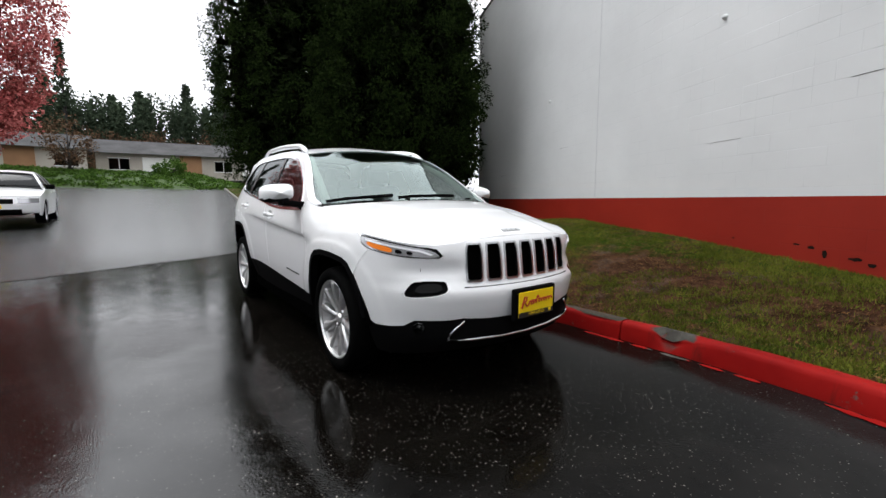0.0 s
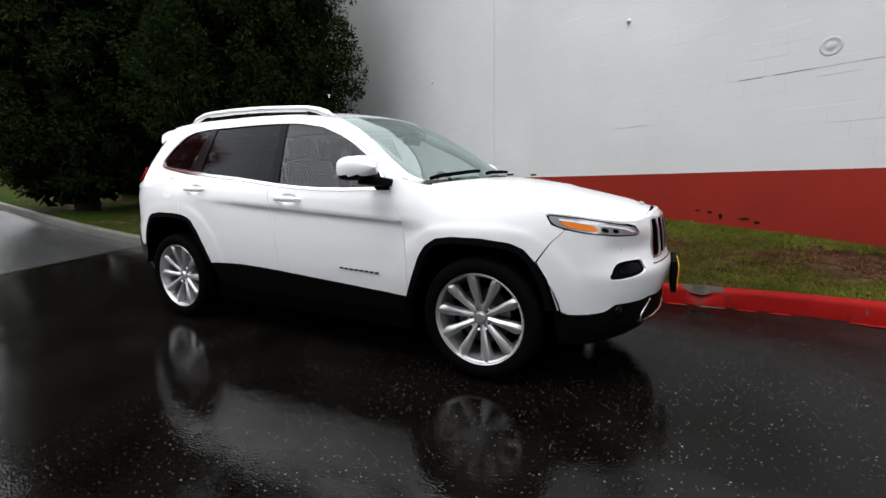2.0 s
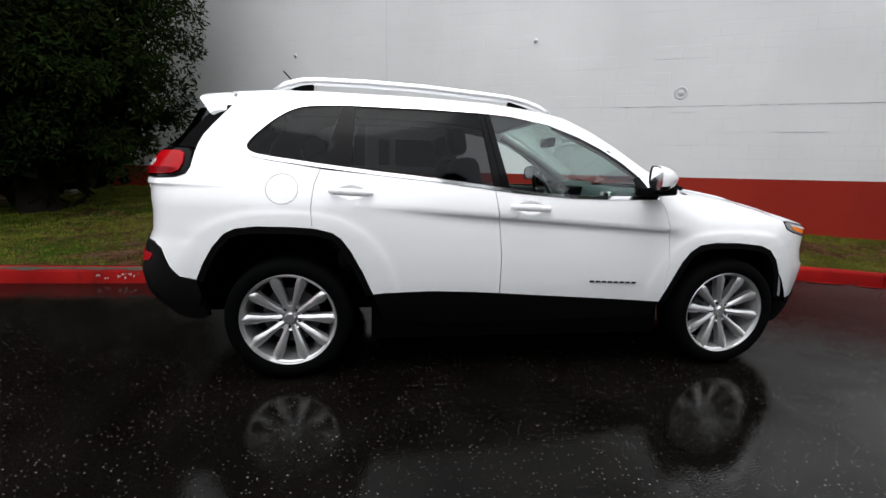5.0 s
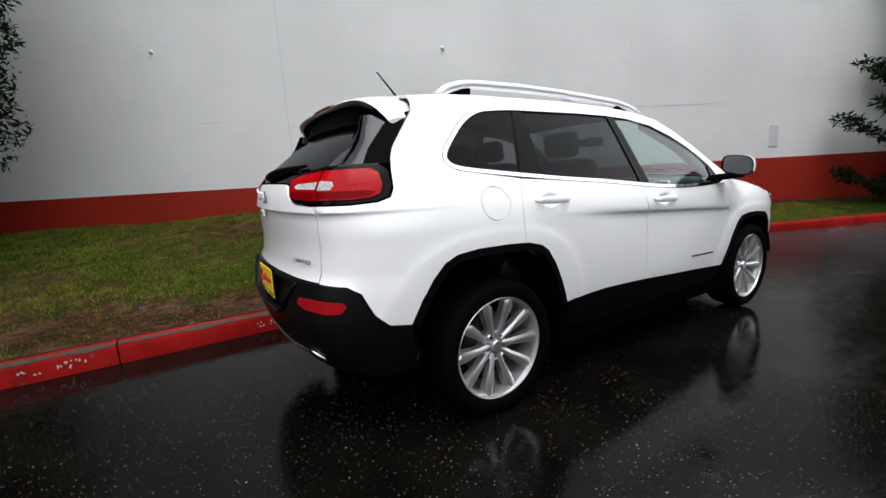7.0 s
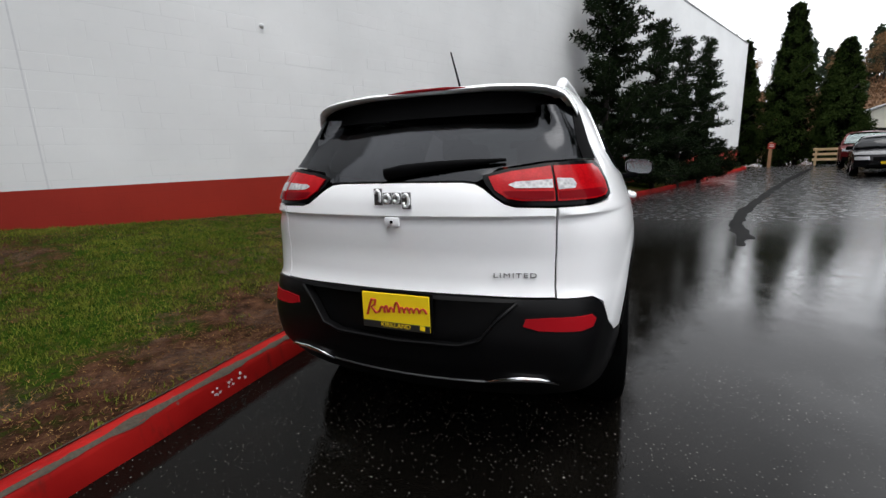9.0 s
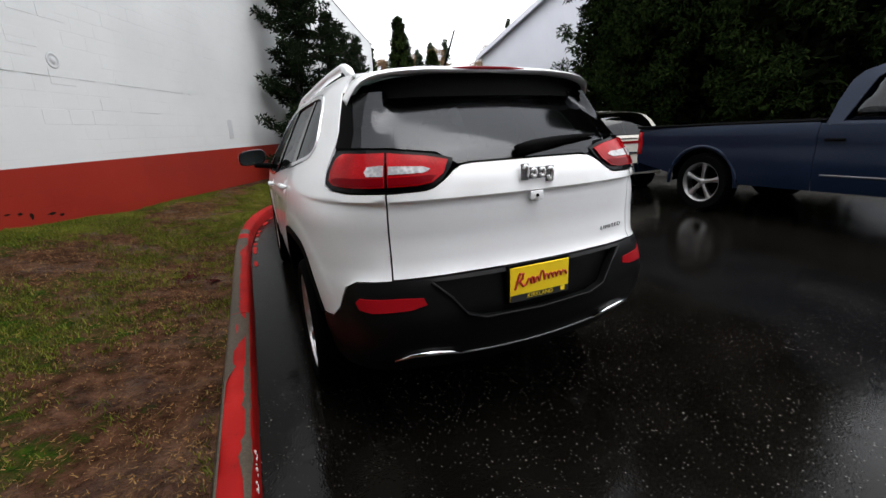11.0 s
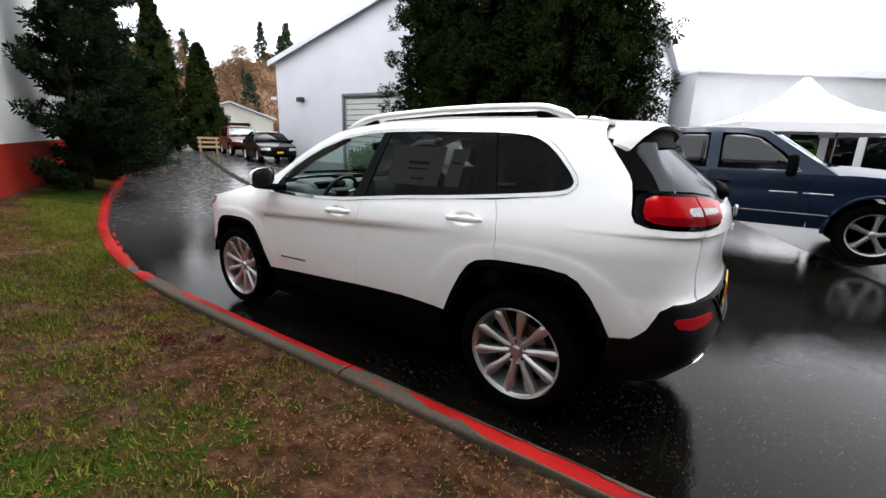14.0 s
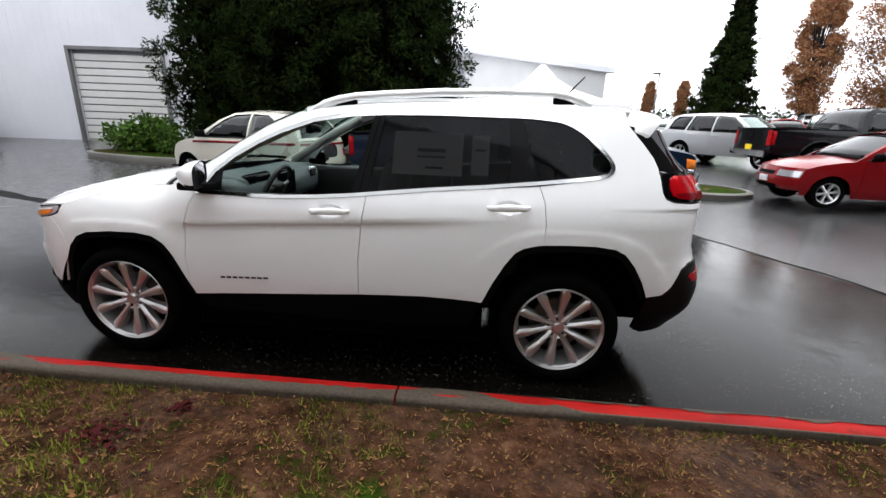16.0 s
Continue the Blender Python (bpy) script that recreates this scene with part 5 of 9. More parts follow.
SALOON = dict(w=1.80, sill=0.24, axle=0.31, r=0.325, spokes=7, bow=(0.24, 0.14), pinch=0.13, arches=((-1.32, 0.37), (1.36, 0.37)),
              tuck=[(0.2, 0.06), (0.35, 0.015), (0.6, 0.0), (0.85, 0.012), (0.97, 0.045), (1.1, 0.11), (1.3, 0.215), (1.42, 0.30), (1.48, 0.38)],
              top=[(-2.2, 0.99), (-1.7, 1.01), (-1.0, 0.99), (0.0, 0.96), (0.95, 0.935), (1.4, 0.88), (1.8, 0.80), (2.05, 0.71)],
              nose=[(0.2, 2.12), (0.35, 2.24), (0.55, 2.26), (0.70, 2.21), (0.9, 2.14)], tail=[(0.2, -2.2), (0.4, -2.30), (0.7, -2.30), (0.9, -2.26), (1.0, -2.22)],
              glasshouse=[(-1.72, 1.00), (-1.45, 1.15), (-1.15, 1.32), (-0.9, 1.41), (-0.65, 1.445), (-0.2, 1.462), (0.2, 1.44), (0.42, 1.38), (0.75, 1.19), (1.12, 0.925), (0.5, 0.948), (0.0, 0.96), (-1.0, 0.99)], roof_at=(4, 7),
              windows=[[(-0.30, 0.975), (0.92, 0.945), (0.62, 1.15), (0.36, 1.33), (0.15, 1.385), (-0.30, 1.41)], [(-1.38, 1.01), (-0.36, 0.985), (-0.36, 1.41), (-0.78, 1.39), (-1.05, 1.28)]],
              cuts=(-1.15, -0.33, 0.92), panels=("rear_wing", "rear_door", "front_door", "front_wing"), mirror=(0.80, 1.02), seats=(0.05, -0.85))
SALOON["fittings"] = [("headlamp", "n", 0.52, 0.98, 0.58, 0.70, 0.012, CLEAR_LENS, "clear headlamp"), ("grille", "n", -0.42, 0.42, 0.56, 0.68, 0.008, BLACK_TRIM, "dark grille"),
                      ("lower_grille", "n", -0.6, 0.6, 0.32, 0.42, 0.008, BLACK_TRIM, "lower grille"), ("tail_lamp", "t", 0.62, 0.98, 0.74, 0.92, 0.012, RED_LENS, "red tail lamp"), ("dealer_plate", "n", -0.17, 0.17, 0.44, 0.53, 0.02, PLATE_YELLOW, "yellow dealer plate")]

WAGON = dict(w=1.88, sill=0.34, axle=0.36, r=0.375, spokes=5, bow=(0.20, 0.10), pinch=0.10, arches=((-1.38, 0.43), (1.42, 0.43)),
             tuck=[(0.3, 0.06), (0.45, 0.015), (0.7, 0.0), (1.0, 0.012), (1.1, 0.035), (1.25, 0.085), (1.5, 0.17), (1.62, 0.23), (1.70, 0.32)],
             top=[(-2.25, 1.10), (-1.2, 1.11), (0.0, 1.08), (0.95, 1.06), (1.5, 1.03), (1.9, 0.97), (2.1, 0.90)],
             nose=[(0.3, 2.18), (0.5, 2.28), (0.75, 2.30), (0.95, 2.25)], tail=[(0.3, -2.25), (0.5, -2.34), (0.8, -2.34), (1.15, -2.28)],
             glasshouse=[(-2.16, 1.11), (-2.08, 1.30), (-1.98, 1.50), (-1.86, 1.60), (-1.6, 1.665), (-0.8, 1.70), (0.0, 1.69), (0.28, 1.64), (0.62, 1.42), (1.08, 1.055), (0.5, 1.065), (0.0, 1.08), (-1.0, 1.105)], roof_at=(4, 7),
             windows=[[(-0.28, 1.10), (0.86, 1.075), (0.56, 1.36), (0.25, 1.58), (-0.28, 1.62)], [(-1.22, 1.125), (-0.34, 1.105), (-0.34, 1.62), (-1.08, 1.61)], [(-1.95, 1.15), (-1.30, 1.13), (-1.16, 1.60), (-1.68, 1.585), (-1.82, 1.48)]],
             cuts=(-1.2, -0.31, 0.90), panels=("rear_wing", "rear_door", "front_door", "front_wing"), mirror=(0.78, 1.16), seats=(0.05, -0.9), screen=None)
WAGON["screen"] = GLASS_SCREEN
WAGON["fittings"] = [("headlamp", "n", 0.55, 0.98, 0.80, 0.93, 0.012, CLEAR_LENS, "clear headlamp"), ("grille", "n", -0.48, 0.48, 0.76, 0.90, 0.012, CHROME, "bright grille"),
                     ("lower_bumper", "n", -0.95, 0.95, 0.40, 0.56, 0.012, BLACK_TRIM, "dark lower bumper"), ("tail_lamp", "t", 0.75, 0.98, 0.80, 1.06, 0.012, RED_LENS, "red tail lamp")]

TRUCK = dict(w=2.02, sill=0.42, axle=0.40, r=0.41, spokes=5, rimr=0.68, tyre=0.27, bow=(0.16, 0.05), pinch=0.07, bed=True, rear_sill=False, arches=((-2.55, 0.50), (1.70, 0.50)),
             tuck=[(0.35, 0.07), (0.5, 0.02), (0.75, 0.0), (0.98, 0.02), (1.04, 0.0), (1.14, 0.02), (1.2, 0.045), (1.35, 0.10), (1.6, 0.19), (1.72, 0.25), (1.82, 0.36)],
             top=[(-3.8, 1.20), (-1.2, 1.20), (-1.15, 1.16), (0.0, 1.16), (1.0, 1.15), (1.4, 1.16), (2.0, 1.13), (2.45, 1.06), (2.60, 0.99)],
             nose=[(0.4, 2.66), (0.55, 2.72), (0.8, 2.74), (0.95, 2.72), (1.1, 2.68)], tail=[(0.4, -3.76), (0.6, -3.80), (1.3, -3.80)],
             glasshouse=[(-1.13, 1.165), (-1.10, 1.40), (-1.04, 1.62), (-0.97, 1.70), (-0.80, 1.765), (-0.4, 1.785), (0.1, 1.775), (0.38, 1.735), (0.72, 1.50), (1.22, 1.155), (0.5, 1.155), (0.0, 1.16), (-0.6, 1.16)], roof_at=(4, 7),
             windows=[[(-0.14, 1.20), (0.82, 1.195), (0.62, 1.42), (0.34, 1.63), (0.1, 1.69), (-0.16, 1.695)], [(-0.97, 1.21), (-0.31, 1.20), (-0.33, 1.695), (-0.72, 1.69), (-0.82, 1.62)]],
             cuts=(-1.18, -0.23, 1.0), panels=("bed_side", "rear_door", "front_door", "front_wing"), mirror=(0.72, 1.27), mirror_h=0.29, seats=(0.1, -0.75), handle=0.16, handle_mat=None, crown=0.13, screen=None)
TRUCK["handle_mat"] = BLACK_TRIM
TRUCK["screen"] = GLASS_SCREEN
TRUCK["side_marks"] = [("side_badge", [(0.52, 0.905), (0.84, 0.905), (0.84, 0.888), (0.52, 0.888)], SILVER, "silver badge bar"), ("side_badge", [(0.90, 0.905), (1.22, 0.905), (1.22, 0.888), (0.90, 0.888)], SILVER, "silver badge bar"),
                       ("rub_strip", [(-1.1, 0.62), (1.22, 0.62), (1.22, 0.60), (-1.1, 0.60)], STEEL, "thin bright rub line"), ("corner_lamp", [(2.40, 0.98), (2.56, 0.96), (2.56, 0.80), (2.42, 0.80)], AMBER, "amber corner lamp"),
                       ("headlamp_side", [(2.44, 0.80), (2.56, 0.80), (2.56, 0.74), (2.46, 0.74)], CLEAR_LENS, "clear corner of the headlamp"),
                       ("tail_lamp_side", [(-3.74, 1.14), (-3.66, 1.14), (-3.66, 0.78), (-3.74, 0.78)], RED_LENS, "red corner of the tail lamp")]
TRUCK["fittings"] = [("headlamp", "n", 0.62, 0.97, 0.76, 0.97, 0.012, CLEAR_LENS, "clear headlamp"), ("grille", "n", -0.56, 0.56, 0.74, 1.02, 0.02, CHROME, "bright crosshair grille"), ("grille_mesh", "n", 0.04, 0.50, 0.78, 0.87, 0.03, BLACK_TRIM, "dark grille mesh"), ("grille_mesh", "n", 0.04, 0.50, 0.90, 0.99, 0.03, BLACK_TRIM, "dark grille mesh"),
                     ("front_bumper", "n", -1.0, 1.0, 0.52, 0.70, 0.10, CHROME, "bright front bumper"), ("lower_valance", "n", -0.97, 0.97, 0.36, 0.50, 0.06, BLACK_TRIM, "dark lower valance"),
                     ("tail_lamp", "t", 0.84, 0.99, 0.76, 1.15, 0.015, RED_LENS, "red tail lamp"), ("rear_bumper", "t", -0.98, 0.98, 0.46, 0.62, 0.12, CHROME, "bright rear bumper"), ("tailgate_handle", "t", -0.12, 0.12, 0.98, 1.06, 0.012, BLACK_TRIM, "black tailgate handle")]


def pickup(name, label, x, y, head, paint, plate, shorten=0.0):
    S = dict(TRUCK)
    if shorten:
        mv = lambda q: q + shorten if q < -1.5 else q
        S["top"] = [(mv(a), b) for a, b in S["top"]]
        S["tail"] = [(a, mv(b)) for a, b in S["tail"]]
        S["arches"] = tuple((mv(a), r) for a, r in S["arches"])
        S["side_marks"] = [(n, [(mv(a), b) for a, b in q], c, d) for n, q, c, d in S["side_marks"]]
    S["fittings"] = S["fittings"] + ([("dealer_plate", "t", -0.16, 0.16, 0.62, 0.76, 0.02, PLATE_YELLOW, "yellow dealer plate")] if plate else [])
    t = make_car(name, label, pose(x, y, gz(x, y), 0, 0, head), paint, S, category="pickup truck", rim=ALLOY_DULL)
    x0 = -3.76 + shorten
    part("bed_floor", Geo().box(((x0 - 1.2) / 2, 0, 0.72), (-1.2 - x0, 1.62, 0.06)), BLACK_TRIM, t, "dark load bed floor")
    for k in (1, -1):
        part("bed_wall", Geo().box(((x0 - 1.2) / 2, k * 0.84, 0.95), (-1.22 - x0, 0.05, 0.46)), BLACK_TRIM, t, "dark bed liner wall")
        part("bed_rail", Geo().box(((x0 - 1.2) / 2, k * 0.90, 1.205), (-1.2 - x0, 0.14, 0.035), ch=0.012), BLACK_TRIM, t, "black bed rail cap", smooth=True, angle=50)
        part("arch_flare", Geo().tube([(1.70 + 0.515 * math.cos(a), k * 0.985, 0.40 + 0.515 * math.sin(a)) for a in np.linspace(-0.05, 3.2, 18)], 0.028, 6), paint, t, smooth=True)
        part("bed_flare", Geo().tube([(-2.55 + shorten + 0.515 * math.cos(a), k * 0.985, 0.40 + 0.515 * math.sin(a)) for a in np.linspace(-0.05, 3.2, 18)], 0.028, 6), paint, t, smooth=True)
    part("bed_front", Geo().box((-1.22, 0, 0.95), (0.05, 1.66, 0.48)), paint, t, "front wall of the load bed")
    part("cab_back", Geo().box((-1.12, 0, 1.05), (0.04, 1.74, 0.34)), paint, t, "cab back wall")
    part("tailgate_top", Geo().box((x0 + 0.03, 0, 1.19), (0.07, 1.66, 0.05), ch=0.015), BLACK_TRIM, t, "black tailgate cap", smooth=True, angle=50)
    part("wiper", Geo().tube([(1.26, -0.3, 1.255), (1.12, -0.1, 1.305), (1.06, 0.35, 1.315)], 0.012, 6), BLACK_TRIM, t, "black wiper blade", smooth=True)
    return t


def at(x, y, head):
    return pose(x, y, gz(x, y), 0, 0, head)


pickup("pickup_truck", "dark blue crew-cab pickup truck parked across the lot", -2.13, -5.77, 178.5, BLUE_PAINT, False)
pickup("pickup_truck", "black pickup truck with a chrome rear bumper, parked", -11.75, -9.75, 176, BLACK_PAINT, True, 0.6)
make_car("small_hatchback", "cream-white small hatchback with a red side stripe, parked", at(3.85, -5.75, -14), CREAM_PAINT, HATCH, step=0.06)
make_car("red_hatchback", "red compact hatchback parked on wet asphalt", at(-8.7, -5.8, -8), RED_PAINT, COMPACT, step=0.07)
make_car("white_sedan", "white four-door sedan parked at the road's far side", at(-13.3, -4.62, 1), WHITE_PAINT, SALOON)
make_car("parked_car", "black car with a yellow plate, parked before the far building", at(17.9, -10.45, 160), BLACK_PAINT, SALOON)
make_car("parked_car", "dark red car parked before the far building", at(23.3, -12.2, 160), DULL_RED, WAGON)
make_car("silver_suv", "silver SUV parked in the row", at(-9.6, -12.6, 122), SILVER, WAGON, group="parked cars in the far rows")
rnd_cars = random.Random(77)
for i in range(22):
    row, k = divmod(i, 8)
    x, y = -9.0 - 2.75 * k - 4 * row + rnd_cars.uniform(-0.3, 0.3), -20.5 - 6.5 * row - 0.6 * k
    p = rnd_cars.choice((SILVER, BLACK_PAINT, SILVER, BLUE_PAINT, RED_PAINT, SILVER, BLACK_PAINT)) if i not in (2, 9) else GREEN_PAINT
    tone = {"silver_paint": "silver", "black_car_paint": "black", "white_car_paint": "white", "navy_car_paint": "dark blue", "red_car_paint": "red", "lime_car_paint": "lime green"}[p.name]
    make_car("lot_car", tone + " car parked in a row of the far lot", at(x, y, 62 + rnd_cars.uniform(-4, 4)), p, SALOON if i % 2 else WAGON, group="parked cars in the far rows", step=0.16)


# ---------------------------------------------------------------- buildings across the lot
def metal_building():
    b = thing("metal_building", "white ribbed-metal gabled workshop with a roller door", "building", kind="structure")
    p0, p1 = Vector((0.55, -12.7, 0)), Vector((18.35, -11.5, 0))
    d = (p1 - p0).normalized()
    nrm = Vector((-d.y, d.x, 0))
    w = (p1 - p0).length
    m = Matrix.Translation(p0) @ Matrix(((d.x, 0, nrm.x, 0), (d.y, 0, nrm.y, 0), (0, 1, 0, 0), (0, 0, 0, 1)))
    z0, ev, ap = 0.2, 5.25, 7.85
    dx0, dx1, dz = w - 7.95, w - 4.75, 3.48
    # gable wall as three pieces round the doorway
    part("wall", Geo().prism([(0, z0), (dx0, z0), (dx0, dz), (dx1, dz), (dx1, z0), (w, z0), (w, ev), (w / 2, ap), (0, ev)], m, -0.15), METAL_WALL, b)
    part("wall", Geo().box((0.075, (z0 + ev) / 2, -6.2), (0.15, ev - z0, 12)), METAL_WALL, b, m=m)
    part("wall", Geo().box((w - 0.075, (z0 + ev) / 2, -8.2), (0.15, ev - z0, 16)), METAL_WALL, b, m=m)
    for sg in (0, 1):
        q = [(-0.25, ev - 0.06), (w / 2, ap + 0.03), (w / 2, ap + 0.13), (-0.25, ev + 0.06)]
        if sg:
            q = [(w - a, z) for a, z in q]
        part("roof", Geo().prism(q, m @ Matrix.Translation((0, 0, 0.25)), -16), GREY_WALL, b)
        part("barge_board", Geo().prism([(q[0][0], q[0][1] - 0.12), (q[1][0], q[1][1] - 0.12), q[2], q[3]], m @ Matrix.Translation((0, 0, 0.31)), -0.06), METAL_WALL, b, "pale metal edge trim")
    n = int(w / 0.3)
    for i in range(n + 1):
        u = 0.06 + i * (w - 0.12) / n
        top = ev + (ap - ev) * (1 - abs(u - w / 2) / (w / 2)) - 0.05
        lo = dz + 0.05 if dx0 - 0.05 < u < dx1 + 0.05 else z0
        part("rib", Geo().box((u, (lo + top) / 2, 0.002), (0.04, top - lo, 0.004)), METAL_WALL, b, m=m)
    part("corner_trim", Geo().box((0.0, (z0 + ev) / 2, 0.02), (0.16, ev - z0, 0.06), ch=0.01), GREY_WALL, b, "pale corner trim", m=m)
    # steel-grey backing puts the shade between the white slats into colour
    dr = part("roller_door", Geo().box(((dx0 + dx1) / 2, (z0 + dz) / 2, -0.12), (dx1 - dx0, dz - z0, 0.05)), STEEL, b, "white sectional roller door", m=m)
    for i in range(13):
        part("slat", Geo().box(((dx0 + dx1) / 2, z0 + 0.12 + i * 0.245, -0.08), (dx1 - dx0 - 0.06, 0.205, 0.03), ch=0.012), DOOR_WHITE, dr)
    part("door_frame", Geo().box((dx0 - 0.06, (z0 + dz) / 2, 0.03), (0.12, dz - z0, 0.12), ch=0.01).box((dx1 + 0.06, (z0 + dz) / 2, 0.03), (0.12, dz - z0, 0.12), ch=0.01).box(((dx0 + dx1) / 2, dz + 0.06, 0.03), (dx1 - dx0 + 0.24, 0.12, 0.12), ch=0.01), STEEL, b, "grey door frame", m=m)
    for u, z in ((w - 1.9, 3.4), (1.5, 3.3)):
        l = part("wall_lamp", Geo().box((u, z, 0.16), (0.34, 0.22, 0.26), ch=0.03), PLATE_BLACK, b, "black wall lamp", m=m)
    part("camera_box", Geo().box((w + 0.1, 3.5, 0.15), (0.3, 0.15, 0.15), ch=0.02), METAL_WALL, b, "small white camera", m=m)
    part("plinth", Geo().box((w / 2, z0 + 0.1, 0.02), (w, 0.16, 0.05)), CONCRETE, b, "concrete plinth", m=m)
    # lower wing
    a, e = Vector((0.1, -21.5, 0)), Vector((-9.2, -28.5, 0))
    dd = (e - a).normalized()
    nn = Vector((-dd.y, dd.x, 0)) * -1
    mm = Matrix.Translation(a) @ Matrix(((dd.x, 0, nn.x, 0), (dd.y, 0, nn.y, 0), (0, 1, 0, 0), (0, 0, 0, 1)))
    wg = tagged(part("wing_building", Geo().box(((e - a).length / 2, 2.9, -4), ((e - a).length, 5.0, 8)), GREY_WALL, None, m=mm), "pale grey flat-roofed showroom wing", "building", kind="structure")
    part("fascia", Geo().box(((e - a).length / 2 + 0.2, 5.25, -3.9), ((e - a).length + 0.5, 0.35, 8.4), ch=0.02), METAL_WALL, wg, "white roof fascia")
    for i in range(5):
        part("window", Geo().box((2 + i * 2.0, 1.6, 0.02), (1.5, 1.6, 0.05)), GLASS_FAR, wg, "dark window")
    part("roof_sign", Geo().box(((e - a).length - 2.0, 6.5, -1.5), (0.5, 2.2, 1.8), ch=0.05), METAL_WALL, wg, "white roof-top sign tower")


metal_building()


def tent(x, y):
    z = gz(x, y)
    t = thing("canopy_tent", "white peaked event canopy on four poles", "tent", m=pose(x, y, z, 0, 0, 20))
    g = Geo()
    n, hw, prof = 24, 3.3, [(1.0, 2.05), (1.0, 2.40), (0.72, 2.70), (0.45, 3.10), (0.22, 3.65), (0.04, 4.35), (0.0, 4.4)]
    for f, h in prof:
        for i in range(n):
            a = 2 * math.pi * i / n + math.pi / 4
            k = 1 / max(abs(math.cos(a)), abs(math.sin(a)))
            k = k ** (0.35 + 0.65 * f)
            g.v.append((hw * f * k * math.cos(a), hw * f * k * math.sin(a), h))
    g.f = [(j * n + i, j * n + (i + 1) % n, (j + 1) * n + (i + 1) % n, (j + 1) * n + i) for j in range(len(prof) - 1) for i in range(n)]
    part("canopy", g, TENT, t, smooth=True, angle=50)
    for a in (-1, 1):
        for b in (-1, 1):
            part("pole", Geo().tube([(a * hw * 0.97, b * hw * 0.97, 0), (a * hw * 0.97, b * hw * 0.97, 2.5)], 0.04, 8), STEEL, t, smooth=True)


tent(-4.0, -21.5)


def lamp_post(x, y, h):
    t = thing("street_lamp", "dark parking lot lamp on a tall pole", "street lamp", "lot lamps", m=pose(x, y, gz(x, y)))
    part("pole", Geo().tube([(0, 0, 0), (0, 0, h)], [0.09, 0.06], 8), STEEL, t, smooth=True)
    part("head", Geo().box((0.25, 0, h), (0.7, 0.35, 0.16), ch=0.03), PLATE_BLACK, t)


for x, y, h in ((-24, -46, 6.2), (-31, -50, 6.6), (-18.5, -44, 6.0)):
    lamp_post(x, y, h)


def island(name, x, y, rx, ry, rot, label):
    t = thing(name, label, "island", kind="structure", m=pose(x, y, gz(x, y), 0, 0, rot))
    n = 36
    k, s = Geo(), Geo()
    for r, h in ((1.0, -0.1), (1.0, 0.10), (0.985, 0.125), (0.93, 0.125), (0.93, 0.05)):
        k.v += [((rx - (1 - r) * 2) * math.cos(2 * math.pi * i / n), (ry - (1 - r) * 2) * math.sin(2 * math.pi * i / n), h) for i in range(n)]
    k.f = [(j * n + i, j * n + (i + 1) % n, (j + 1) * n + (i + 1) % n, (j + 1) * n + i) for j in range(4) for i in range(n)]
    part("kerb_ring", k, CONCRETE, t, smooth=True, angle=50)
    s.v = [((rx - 0.12) * math.cos(2 * math.pi * i / n), (ry - 0.12) * math.sin(2 * math.pi * i / n), 0.10) for i in range(n)] + [(0, 0, 0.17)]
    s.f = [(i, (i + 1) % n, n) for i in range(n)]
    part("planting", s, LAWN, t, "grass inside the kerb", smooth=True)


island("parking_island", 4.6, -9.0, 5.8, 1.9, 4, "kerbed parking island planted with conifers")
island("parking_island", -6.1, -7.3, 1.1, 1.0, 0, "small kerbed grass island")


def shrub(x, y, r, h, seed):
    t = thing("shrub", "rounded bright green shrub in the island", "shrub", m=pose(x, y, gz(x, y)))
    rnd = random.Random(seed)
    cs = [(r * rnd.uniform(-0.8, 0.8), r * rnd.uniform(-0.8, 0.8), h * rnd.uniform(0.15, 0.8)) for _ in range(30)]
    g = Geo()
    for c in cs[:14]:
        g.tube([(0, 0, 0), (c[0] * 0.6, c[1] * 0.6, c[2] * 0.7), c], [0.02, 0.012, 0.005], 5)
    part("stem_cluster", g, BARK, t)
    foliage("leaves", cs, [r * 0.35] * len(cs), 90, 0.07, SHRUB, t, seed)


shrub(8.2, -8.9, 0.9, 1.1, 51)
shrub(9.2, -9.0, 0.7, 0.9, 52)


